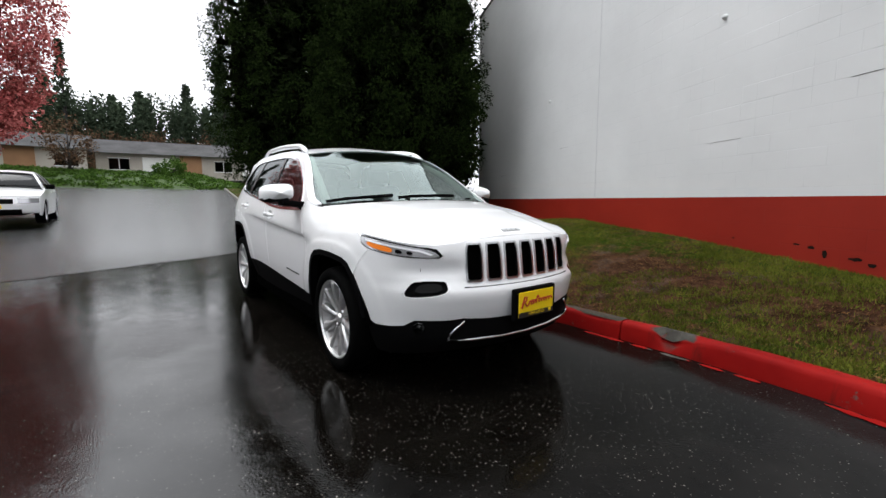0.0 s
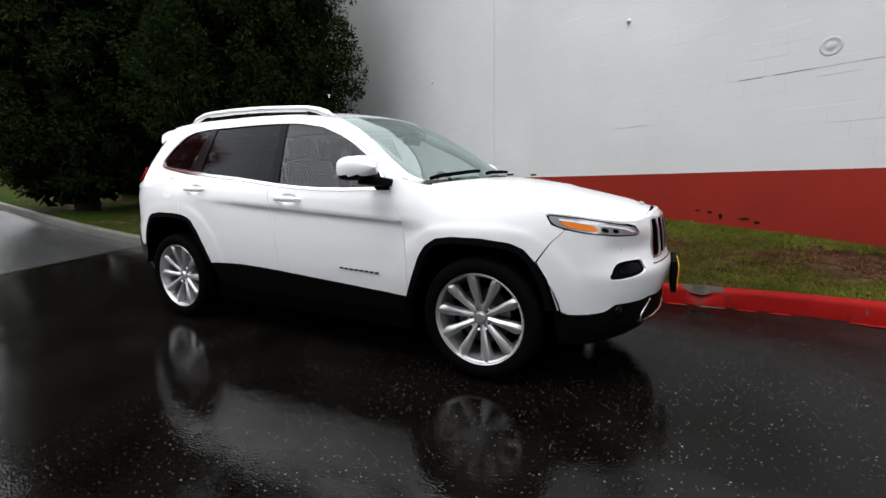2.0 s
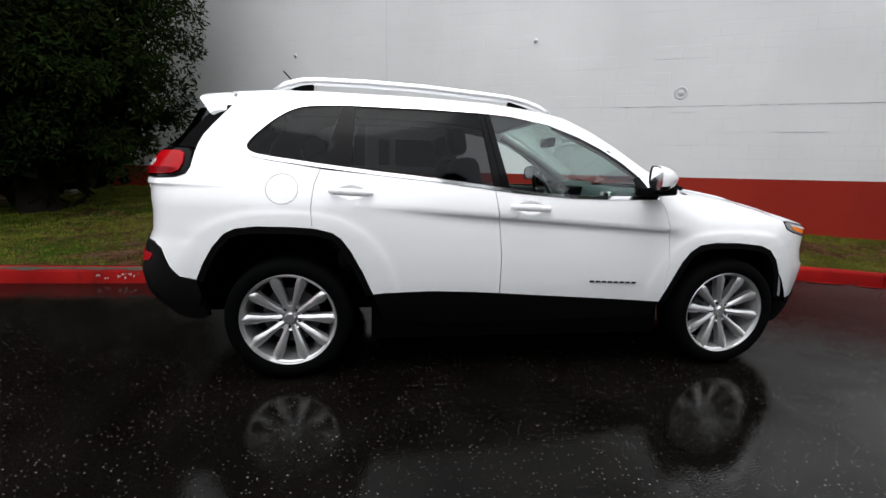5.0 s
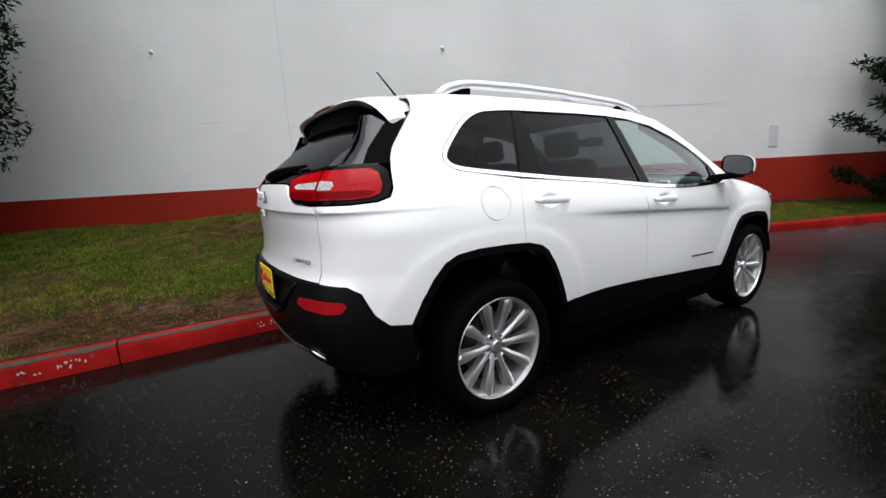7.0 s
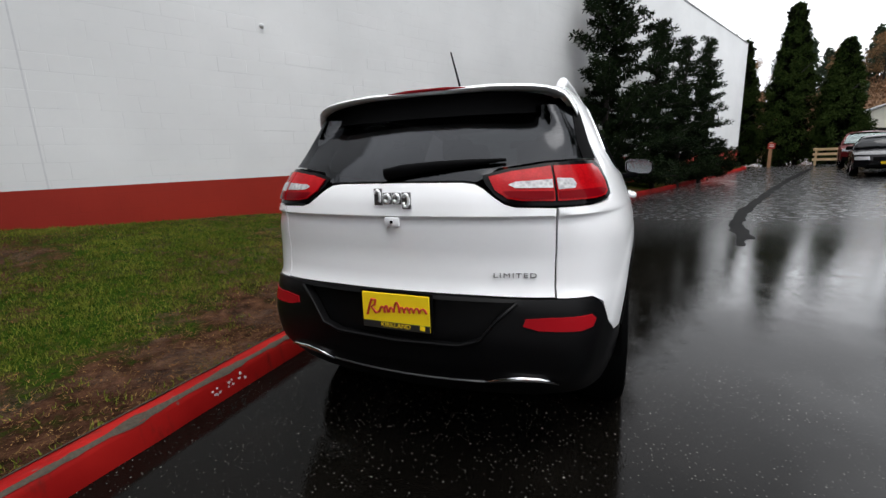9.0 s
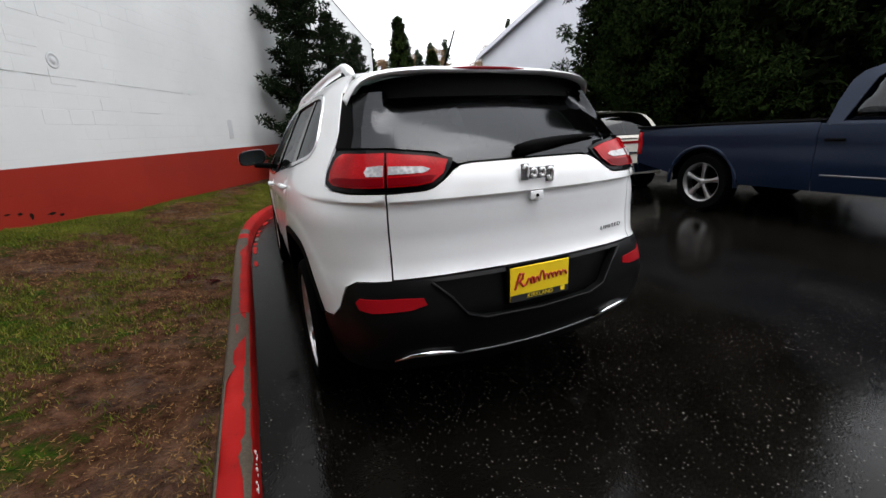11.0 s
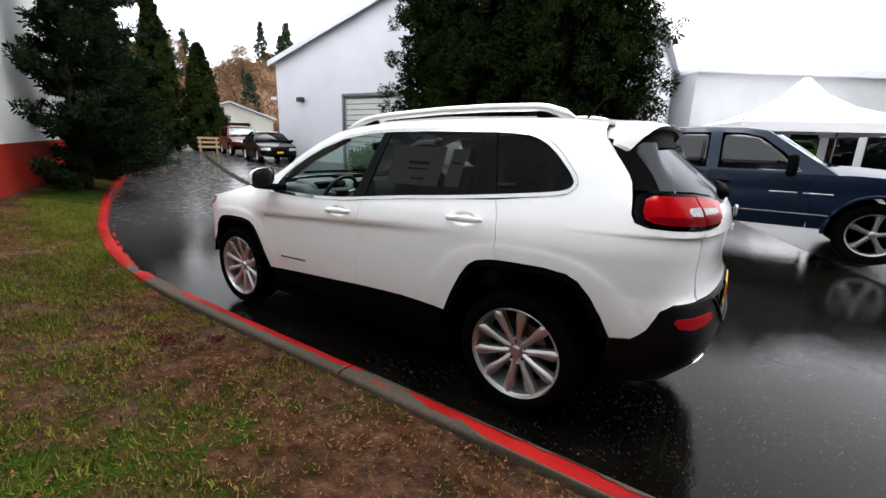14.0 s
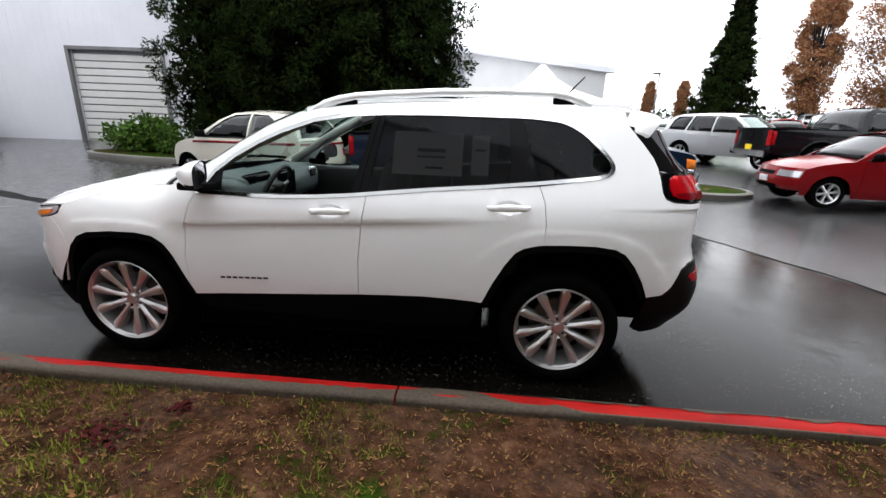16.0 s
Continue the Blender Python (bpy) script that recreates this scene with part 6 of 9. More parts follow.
# ---------------------------------------------------------------- road's end
def road_end():
    t = thing("red_sign_post", "short brown timber post with a small red sign", "sign", m=pose(29.6, -10.2, gz(29.6, -10.2)))
    part("post", Geo().box((0, 0, 0.8), (0.16, 0.16, 1.6), ch=0.02), BROWN_BOARD, t)
    part("sign_plate", Geo().box((-0.1, 0, 1.35), (0.03, 0.4, 0.35), ch=0.005), WALL_RED, t, "small red sign with white bars")
    part("sign_bars", Geo().box((-0.118, 0, 1.42), (0.006, 0.24, 0.05)).box((-0.118, 0, 1.32), (0.006, 0.24, 0.05)), MARK_WHITE, t)
    f = thing("timber_barrier", "raw timber barrier of rails and boards", "barrier", m=pose(27.3, -12.8, gz(27.3, -12.8), 0, 0, 75))
    for x in (-1.0, 0.0, 1.0):
        part("post", Geo().box((x, 0, 0.5), (0.1, 0.1, 1.0), ch=0.01), TIMBER, f)
    for z in (0.35, 0.65, 0.92):
        part("rail", Geo().box((0, 0.07, z), (2.3, 0.04, 0.14), ch=0.008), TIMBER, f)
    s = thing("shed", "cream metal shed with an open dark doorway", "building", kind="structure", m=pose(36.5, -19.2, gz(36.5, -19.2), 0, 0, -30))
    part("wall", Geo().prism([(-3.6, 0), (-1.6, 0), (-1.6, 2.3), (1.6, 2.3), (1.6, 0), (3.6, 0), (3.6, 2.7), (0, 4.0), (-3.6, 2.7)], Matrix(((0, 0, 1, 0), (1, 0, 0, 0), (0, 1, 0, 0), (0, 0, 0, 1))), 0.15), TAN_CREAM, s)
    part("side_wall", Geo().box((4, 3.55, 1.35), (8, 0.1, 2.7)).box((4, -3.55, 1.35), (8, 0.1, 2.7)).box((8, 0, 1.8), (0.1, 7, 3.4)), TAN_CREAM, s)
    for sg in (1, -1):
        part("roof", Geo().add([(-0.3, 0, 4.05), (8, 0, 4.05), (8, sg * 3.9, 2.65), (-0.3, sg * 3.9, 2.65), (-0.3, 0, 4.17), (8, 0, 4.17), (8, sg * 3.9, 2.77), (-0.3, sg * 3.9, 2.77)], [(0, 1, 2, 3), (7, 6, 5, 4), (0, 3, 7, 4), (3, 2, 6, 7), (0, 4, 5, 1), (1, 5, 6, 2)]), GREY_WALL, s)


TAN_CREAM = grained("cream_metal", (0.45, 0.43, 0.36), (0.58, 0.56, 0.48), 6, 0.6, 0.05, 0.003)
road_end()


# ---------------------------------------------------------------- the berm, houses and trees up the road
def berm():
    g = Geo()
    n, k = 60, 12
    for i in range(n + 1):
        u = i / n
        x, y = -36.5 - 3.0 * math.sin(u * 3), -34 + u * 42.5
        for j in range(k + 1):
            v = j / k
            xx = x - 9 * v
            h = 1.25 * math.sin(min(1, v * 1.6) * math.pi / 2) * min(1, u * 8, (1 - u) * 8) + 0.12 * noise.noise((xx, y, 0))
            g.v.append((xx, y, gz(xx, y) - 0.05 + h * (1 if v < 1 else 0)))
    g.f = [(i * (k + 1) + j, (i + 1) * (k + 1) + j, (i + 1) * (k + 1) + j + 1, i * (k + 1) + j + 1) for i in range(n) for j in range(k)]
    structure("berm", g, BERM_GREEN, "low bank covered in green ivy and grass", "bank", smooth=True)
    rnd = random.Random(9)
    cs = []
    for _ in range(900):
        u, v = rnd.random(), rnd.uniform(0.02, 0.8)
        x, y = -36.5 - 3.0 * math.sin(u * 3) - 9 * v, -34 + u * 42.5
        h = 1.25 * math.sin(min(1, v * 1.6) * math.pi / 2) * min(1, u * 8, (1 - u) * 8)
        cs.append((x, y, gz(x, y) + h))
    o = foliage("ivy", cs, [0.45] * len(cs), 46, 0.12, SHRUB, None, 9, flat=0.75)
    tagged(o, "dense ground ivy on the bank", "ivy", kind="stuff")


BERM_GREEN = grained("ivy_bank", (0.02, 0.045, 0.01), (0.07, 0.12, 0.03), 6, 0.8, 0.8, 0.05)
berm()


def bungalow(x, y, head, l, label):
    t = thing("bungalow", label, "house", m=pose(x, y, gz(x, y) + 0.4, 0, 0, head))
    part("wall", Geo().box((0, 0, 1.3), (6, l, 2.8)), TAN_WALL, t)
    n = 14
    for sg in (1, -1):
        for i in range(n):
            f0 = i / n
            x0, z0 = sg * (3.8 - 3.8 * f0), 2.6 + 1.7 * f0
            part("shingle_course", Geo().box((x0 - sg * 0.14, 0, z0 + 0.07), (0.36, l + 1.2, 0.05), pose(0, 0, 0, 0, sg * 24, 0)), SHINGLE, t)
    for i in range(int(l / 3.4)):
        yy = -l / 2 + 2 + i * 3.4
        kind = i % 3
        if kind == 0:
            w = part("window", Geo().box((3.02, yy, 1.5), (0.08, 1.8, 1.2)), GLASS_FAR, t)
            part("window_frame", Geo().box((3.05, yy, 0.87), (0.1, 1.95, 0.08)).box((3.05, yy, 2.13), (0.1, 1.95, 0.08)).box((3.05, yy, 1.5), (0.1, 0.08, 1.2)), DOOR_WHITE, w)
        elif kind == 1:
            part("garage_door", Geo().box((3.03, yy, 1.2), (0.08, 2.6, 2.2), ch=0.02), DOOR_WHITE, t, "white garage door")
        else:
            part("timber_panel", Geo().box((3.04, yy, 1.35), (0.1, 2.2, 2.6)), BROWN_BOARD, t, "orange-brown timber panel")
    return t


bungalow(-56, -17, 4, 24, "long low house with grey shingle roof behind the bank")
bungalow(-57.5, 5, -4, 18, "low house with grey roof and white garage door")
bungalow(-55, -42, 8, 22, "low house with grey shingle roof behind the bank")

round_tree("red_maple", -30.5, -8.9, 17.5, 4.3, BLOSSOM, "tree in full pinkish-red autumn leaf on the bank", 61, per=330, size=0.125, blobs=190, crown0=0.17)
round_tree("bare_tree", -44, -5.5, 5.6, 2.0, BROWN_WOOD, "small bare brown tree on the bank", 62, per=26, size=0.12, blobs=60)
round_tree("round_bush", -43.0, 1.6, 2.6, 1.6, SHRUB, "clipped green bush before the house", 63, per=60, size=0.14, crown0=0.05, blobs=40)


def spire(name, x, y, h, r, seed, label, mat=FAR_GREEN, z=None):
    """A far fir: a spire of drooping tiers."""
    z = gz(max(x, -60), max(y, -60)) if z is None else z
    t = thing(name, label, "tree", "far firs", m=pose(x, y, z))
    rnd = random.Random(seed)
    part("trunk", Geo().tube([(0, 0, -0.5), (0, 0, h)], [0.02 * h, 0.02], 6), BARK, t)
    cs, rs = [], []
    for i in range(int(h * 7)):
        f = 0.08 + 0.92 * (i + rnd.random()) / (h * 7)
        a = rnd.uniform(0, 6.28)
        q = r * (1.02 - f) * rnd.uniform(0.3, 1.15)
        cs.append((q * math.cos(a), q * math.sin(a), h * f - 0.25 * q))
        rs.append(0.10 * r + 0.12 * r * (1 - f))
    foliage("bough_mass", cs, rs, 17, 0.13 * r, mat, t, seed, flat=0.4, droop=0.5)


rnd_far = random.Random(31)
for i in range(46):
    a = i / 45
    x, y = -86 - 16 * rnd_far.random() - 8 * math.sin(a * 3), -62 + 92 * a + rnd_far.uniform(-1, 1)
    h = rnd_far.uniform(14, 20) * (0.8 + 0.25 * a)
    spire("fir", x, y, h, h * 0.17, 100 + i, "far dark fir in the wood behind the houses")
for x, y, h in ((-62, 9.8, 19.5), (-66, 12.5, 21), (-64, 15.5, 18.5), (-70, 10.5, 19), (-80, -8.0, 20.5)):
    spire("tall_fir", x, y, h, h * 0.11, int(h * 7), "tall ragged fir rising over the wood")


def wood_mass(name, label, pts, mat, per, size, rad, seed):
    o = foliage(name, pts, [rad] * len(pts), per, size, mat, None, seed)
    tagged(o, label, "woodland", kind="stuff")


rw = random.Random(5)
wood_mass("far_wood", "mixed autumn and evergreen woodland behind the houses", [(-82 - rw.uniform(0, 12), rw.uniform(-70, 34), rw.uniform(1, 16.5)) for _ in range(1900)], FAR_GREEN, 80, 0.30, 1.9, 71)
wood_mass("brown_wood", "bare brown woodland between the firs", [(-78 - rw.uniform(0, 8), rw.uniform(-40, 20), rw.uniform(1, 10.5)) for _ in range(600)], BROWN_WOOD, 110, 0.2, 1.7, 72)


def hill():
    """The wooded slope beyond the road's end."""
    g = Geo()
    n, k = 40, 10
    for i in range(n + 1):
        y = -150 + 190 * i / n
        for j in range(k + 1):
            x = 70 + 12 * j
            g.v.append((x, y, -1 + 33 * smooth_h(1.3 * j / k) * (0.75 + 0.25 * math.sin(y * 0.05 + 1))))
    g.f = [(i * (k + 1) + j, i * (k + 1) + j + 1, (i + 1) * (k + 1) + j + 1, (i + 1) * (k + 1) + j) for i in range(n) for j in range(k)]
    structure("hillside", g, BROWN_SLOPE, "brown scrub hillside beyond the road", "hill", smooth=True)
    r = random.Random(14)

    def hz(x, y):
        return -1 + 33 * smooth_h(1.3 * (x - 70) / 120) * (0.75 + 0.25 * math.sin(y * 0.05 + 1))
    pts = []
    for _ in range(1500):
        x, y = 72 + 90 * r.random() ** 1.3, r.uniform(-140, 30)
        pts.append((x, y, hz(x, y) + r.uniform(0, 1.8)))
    wood_mass("scrub", "dense russet scrub covering the hillside", pts, RUSSET, 85, 0.42, 2.3, 74)
    for i in range(18):
        x, y = r.uniform(110, 165), r.uniform(-120, 10)
        spire("hill_fir", x, y, r.uniform(10, 17), r.uniform(3.4, 4.6), 300 + i, "dark fir on the brown hillside", z=hz(x, y))
    for i in range(6):
        x, y = r.uniform(110, 150), -78 + i * 11
        round_tree("hill_tree", x, y, r.uniform(11, 16), 4.2, AUTUMN_DULL, "dull ochre autumn tree on the hillside", 400 + i, per=150, size=0.16, z=hz(x, y), blobs=50)


def smooth_h(t):
    t = max(0, min(1, t))
    return t * t * (3 - 2 * t)


BROWN_SLOPE = grained("brown_slope", (0.09, 0.048, 0.024), (0.20, 0.105, 0.05), 3, 0.9, 0.5, 0.1)
RUSSET = leaf_mat("russet_scrub", (0.10, 0.060, 0.038), (0.21, 0.125, 0.072))
hill()

# autumn trees and firs beyond the far rows of cars
for i, (x, y, h, r, mt, lb) in enumerate((
        (-24, -31, 9.5, 1.5, AUTUMN, "narrow rust-coloured autumn tree by the lot"),
        (-29, -30, 11.5, 3.2, AUTUMN, "broad rust-coloured autumn tree by the lot"),
        (-33, -26, 12.0, 3.4, AUTUMN, "broad rust-coloured autumn tree by the lot"),
        (-31, -20, 11.0, 3.0, AUTUMN, "broad rust-coloured autumn tree by the lot"),
        (-37, -33, 13.0, 3.4, AUTUMN, "broad rust-coloured autumn tree by the lot"),
        (-20, -50, 5.6, 0.7, AUTUMN, "narrow rust-coloured autumn tree by the lot"),
        (-25, -53, 5.8, 0.75, AUTUMN, "narrow rust-coloured autumn tree by the lot"),
        (-30, -55, 6.4, 0.9, AUTUMN, "narrow rust-coloured autumn tree by the lot"),
        (-15, -56, 5.4, 0.7, AUTUMN, "narrow rust-coloured autumn tree by the lot"))):
    round_tree("autumn_tree", x, y, h, r, mt, lb, 500 + i, per=170, size=0.085, blobs=190, crown0=0.2)
column_conifer("tall_fir", -22.4, -38.6, 3.2, 11.4, "tall dark green fir beyond the parked cars", 601, CONIFER, bumps=140, per=120, size=0.13, taper=0.97, low=0.03, point=0.9)
spire("tall_fir", -24, -41, 12.0, 2.6, 602, "dark green fir beyond the parked cars", CONIFER)
wood_mass("far_treeline", "low treeline behind the car lot", [(rw.uniform(-120, 10), -95 - rw.uniform(0, 10), rw.uniform(1, 5)) for _ in range(420)], FAR_GREEN, 24, 0.5, 1.8, 75)
wood_mass("autumn_treeline", "rust autumn treeline behind the car lot", [(-60 - rw.uniform(0, 10), rw.uniform(-80, -25), rw.uniform(1, 9)) for _ in range(420)], AUTUMN, 40, 0.32, 1.7, 76)


# ---------------------------------------------------------------- tar seam and worn lines on the road
TAR = grained("wet_tar", (0.002, 0.002, 0.002), (0.010, 0.010, 0.010), 14, 0.6, 0.5, 0.004, spec=0.03, big=3.0)


def tar_line(name, pts, w, label, seed):
    """A poured tar line, wavering, just proud of the road."""
    rnd = random.Random(seed)
    q = []
    for i in range(len(pts) - 1):
        a, b = Vector(pts[i]), Vector(pts[i + 1])
        n = max(2, int((b - a).length / 0.15))
        q += [a.lerp(b, k / n) for k in range(n)]
    g = Geo()
    for i, p in enumerate(q):
        d = (q[min(i + 1, len(q) - 1)] - q[max(i - 1, 0)]).normalized()
        s = Vector((-d.y, d.x))
        ww = w * (0.6 + 0.8 * abs(noise.noise((p.x * 2, p.y * 2, seed))))
        c = p + s * 0.05 * noise.noise((p.x * 3, p.y * 3, seed + 3))
        for k in (-1, 0, 1):
            e = c + s * ww * k
            g.v.append((e.x, e.y, gz(e.x, e.y) + (0.006 if k == 0 else 0.003)))
    g.f = [(3 * i + k, 3 * i + 3 + k, 3 * i + 4 + k, 3 * i + 1 + k) for i in range(len(q) - 1) for k in (0, 1)]
    structure(name, g, TAR, label, "road seam", smooth=True)


tar_line("road_seam", [(3.3, -2.55), (3.7, -2.64), (4.2, -2.78)], 0.07, "wavering dark tar seam along the road", 3)
tar_line("road_seam", [(3.9, -2.78), (5.5, -2.98), (7.5, -3.6), (9.7, -4.43), (15.0, -6.5), (20.5, -8.83), (25.0, -10.8)], 0.15, "broad rough dark strip of sealed asphalt along the road", 5)
tar_line("road_seam", [(-3.95, -3.85), (-4.1, -3.42), (-5.42, -0.25), (-6.0, 1.2)], 0.03, "straight paving seam across the road", 4)

# ---------------------------------------------------------------- the white SUV

OUT_X = [2.285, 2.27, 2.22, 2.12, 1.96, 1.73, 1.35, 0.8, 0.0, -0.8, -1.35, -1.7, -1.92, -2.07, -2.16, -2.215, -2.235]
OUT_Y = [0.0, 0.2, 0.42, 0.62, 0.775, 0.865, 0.9, 0.905, 0.912, 0.912, 0.905, 0.875, 0.82, 0.73, 0.58, 0.33, 0.0]


def spline(px, py, n=40):
    """A smooth curve through points, mirrored beyond both ends."""
    p = [(px[1], -py[1])] + list(zip(px, py)) + [(px[-2], -py[-2])]
    out = []
    for i in range(1, len(p) - 2):
        for k in range(n):
            t = k / n
            a, b, c, d = (np.array(p[i + j]) for j in (-1, 0, 1, 2))
            out.append(0.5 * (2 * b + (c - a) * t + (2 * a - 5 * b + 4 * c - d) * t * t + (3 * b - a - 3 * c + d) * t ** 3))
    out.append(np.array(p[-2]))
    return np.array(out)


RC = spline(OUT_X, OUT_Y)
RS = np.concatenate([[0], np.cumsum(np.linalg.norm(np.diff(RC, axis=0), axis=1))])
RL = RS[-1]
_t = np.gradient(RC, axis=0)
_t /= np.linalg.norm(_t, axis=1)[:, None]
RN = np.stack([-_t[:, 1], _t[:, 0]], axis=1)
RN *= np.sign((RN * RC).sum(axis=1))[:, None]


def sx(x):
    """Way round the plan outline at which the flank is at x."""
    return np.interp(-np.asarray(x, float), -RC[:, 0], RS)


def sf(y):
    """The same across the nose, at y (left positive)."""
    k = RC[:, 0] > 1.6
    return np.sign(y) * np.interp(abs(y), RC[k, 1], RS[k])


def sr(y):
    """The same across the tail, at y (left positive)."""
    k = RC[:, 0] < -1.6
    return RL + np.sign(-y) * (RL - np.interp(abs(y), RC[k, 1][::-1], RS[k][::-1]))


SIDE_Z = [0.20, 0.33, 0.45, 0.55, 0.70, 0.85, 1.00, 1.07, 1.12, 1.20, 1.30, 1.42, 1.52, 1.58, 1.62, 1.66]
SIDE_O = [-0.10, -0.055, -0.025, -0.008, 0.004, 0.008, 0.004, -0.012, -0.032, -0.068, -0.118, -0.178, -0.232, -0.270, -0.315, -0.40]
REAR_Z = [0.20, 0.32, 0.40, 0.50, 0.62, 0.76, 0.80, 0.92, 1.045, 1.085, 1.165, 1.225, 1.275, 1.375, 1.50, 1.575, 1.635, 1.68]
REAR_O = [-0.20, -0.09, -0.03, 0.012, 0.03, 0.025, -0.005, -0.012, 0.006, 0.004, -0.015, -0.05, -0.09, -0.22, -0.385, -0.47, -0.52, -0.57]
FRONT_Z = [0.20, 0.30, 0.36, 0.46, 0.52, 0.60, 0.645, 0.67, 0.75, 0.84, 0.90, 0.95, 1.00]
FRONT_O = [-0.17, -0.05, -0.02, -0.02, 0.0, 0.016, 0.012, -0.018, -0.028, -0.040, -0.055, -0.090, -0.2]
FEND_Z = [0.20, 0.45, 0.70, 0.85, 0.93, 1.00, 1.05, 1.10, 1.15]
FEND_O = [-0.06, -0.02, 0.0, 0.0, -0.015, -0.045, -0.085, -0.14, -0.20]


def smooth(a, b, v):
    t = np.clip((v - a) / (b - a), 0, 1)
    return t * t * (3 - 2 * t)


def arch_d(x, z, cx, top, wide):
    """Distance-like measure round a squared wheel arch."""
    return (np.abs((x - cx) / wide) ** 2.6 + np.clip((z - 0.30) / (top - 0.30), 0, None) ** 2.6) ** (1 / 2.6)


def body(s, z, off=0.0):
    """The skin of the car at way s round the plan and height z, pushed out by off."""
    s, z = np.broadcast_arrays(np.asarray(s, float), np.asarray(z, float))
    flip = np.where((s < 0) | (s > RL), -1.0, 1.0)
    q = np.where(s < 0, -s, np.where(s > RL, 2 * RL - s, s))
    x, y = np.interp(q, RS, RC[:, 0]), np.interp(q, RS, RC[:, 1])
    nx, ny = np.interp(q, RS, RN[:, 0]), np.interp(q, RS, RN[:, 1])
    l = np.hypot(nx, ny)
    nx, ny = nx / l, ny / l
    side = np.interp(z, SIDE_Z, SIDE_O)
    fend = np.interp(z, FEND_Z, FEND_O)
    k = smooth(0.85, 1.2, x)
    flank = side * (1 - k) + fend * k
    # shoulder crease along the doors
    zc = 0.932 - 0.062 * x
    d = z - zc
    fade = smooth(-0.95, -0.2, x) * (1 - smooth(0.9, 1.05, x))
    step = smooth(-0.018, 0.014, d)
    flank = flank + fade * (step * 0.010 * np.exp(-np.clip(d, 0, None) / 0.10) - (1 - step) * 0.013 * np.exp(np.clip(d, None, 0) / 0.16))
    # hollows behind the door handles
    for hx, hz in ((0.0, 1.006), (-1.0, 1.07)):
        rr = np.sqrt(((x - hx) / 0.085) ** 2 + ((z - hz) / 0.038) ** 2)
        flank = flank - 0.020 * (1 - smooth(0.55, 1.0, rr))
    # swelling over the wheel arches
    for cx, top, wide in ((1.34, 0.81, 0.50), (-1.36, 0.88, 0.55)):
        a = arch_d(x, z, cx, top, wide)
        flank = flank + 0.006 * (1 - smooth(1.10, 1.19, a)) * smooth(0.3, 0.45, z)
    wf = np.where(nx > 0, nx ** 2, 0.0)
    wr = np.where(nx < 0, nx ** 2, 0.0)
    o = flank * (1 - wf - wr) + np.interp(z, FRONT_Z, FRONT_O) * wf + np.interp(z, REAR_Z, REAR_O) * wr
    # tail corner crease under the lamps
    o = o - 0.024 * (1 - smooth(-0.011, 0.007, z - 1.083)) * np.exp(np.clip(z - 1.083, None, 0) / 0.14) * np.sqrt(wr) * (z > 0.79)
    # nose: hollow between the headlamp and the bumper bar
    hollow = np.exp(-((z - 0.755) / 0.05) ** 2) * smooth(0.40, 0.5, np.abs(y)) * (1 - smooth(0.66, 0.82, np.abs(y))) * (x > 1.6)
    o = o - 0.022 * hollow
    # squarer corners and a fuller face on the rear bumper
    low = smooth(0.34, 0.48, z) * (1 - smooth(0.58, 0.80, z))
    back = low * np.where(nx < 0, 0.045 * 4 * (nx * ny) ** 2 + 0.015 * wr, 0.0)
    o = o + off
    return np.stack([x - back + nx * o, flip * (y + ny * o), z], axis=-1)


TOP_X = [-1.76, -1.5, -1.2, -0.6, -0.2, 0.1, 0.25, 0.41, 0.57, 0.72, 0.86, 0.98, 1.15, 1.35, 1.7, 1.85, 1.98, 2.08, 2.13, 2.18, 2.225, 2.3]
TOP_Z = [1.60, 1.617, 1.627, 1.620, 1.601, 1.562, 1.53, 1.455, 1.355, 1.245, 1.155, 1.105, 1.085, 1.05, 0.951, 0.936, 0.914, 0.899, 0.898, 0.905, 0.922, 0.925]
CEN_X = [-1.76, -1.2, -0.5, 0.0, 0.2, 0.41, 0.57, 0.72, 0.86, 0.98, 1.2, 1.6, 1.9, 2.1, 2.22, 2.3]
CEN_Z = [1.632, 1.664, 1.668, 1.642, 1.597, 1.505, 1.405, 1.30, 1.200, 1.142, 1.116, 1.072, 1.005, 0.962, 0.936, 0.928]
BUL_X = [-0.5, 0.0, 0.2, 0.6, 1.0, 1.25, 1.7, 2.3]
BUL_Z = [0.0, 0.05, 0.13, 0.17, 0.19, 0.13, 0.0, 0.0]


def top_z(x):
    return np.interp(x, TOP_X, TOP_Z)


def crown(x, v, off=0.0):
    """Roof, windscreen and bonnet: v 0 at the left edge, 1 on the middle, 2 at the right edge."""
    x, v = np.broadcast_arrays(np.asarray(x, float), np.asarray(v, float))
    e = body(sx(x), top_z(x))
    w = np.where(v > 1, 2 - v, v)
    f = 1 - (1 - w) ** 2.3
    px = e[..., 0] + np.interp(x, BUL_X, BUL_Z) * (1 - (1 - w) ** 2)
    py = e[..., 1] * (1 - w) * np.where(v > 1, -1, 1)
    pz = e[..., 2] + (np.interp(x, CEN_X, CEN_Z) - e[..., 2]) * f + off
    # two soft raised lines on the bonnet
    ay = np.abs(py)
    pz = pz + 0.012 * smooth(1.15, 1.4, px) * (1 - smooth(2.0, 2.2, px)) * (1 - smooth(0.42, 0.50, ay + 0.06 * (px - 1.2)))
    return np.stack([px + 0 * pz, py, pz], axis=-1)


def on_side(p, off):  # p: x and z on the flank
    return body(sx(p[:, 0]), p[:, 1], off)


def on_way(p, off):  # p: way round the plan and z
    return body(p[:, 0], p[:, 1], off)


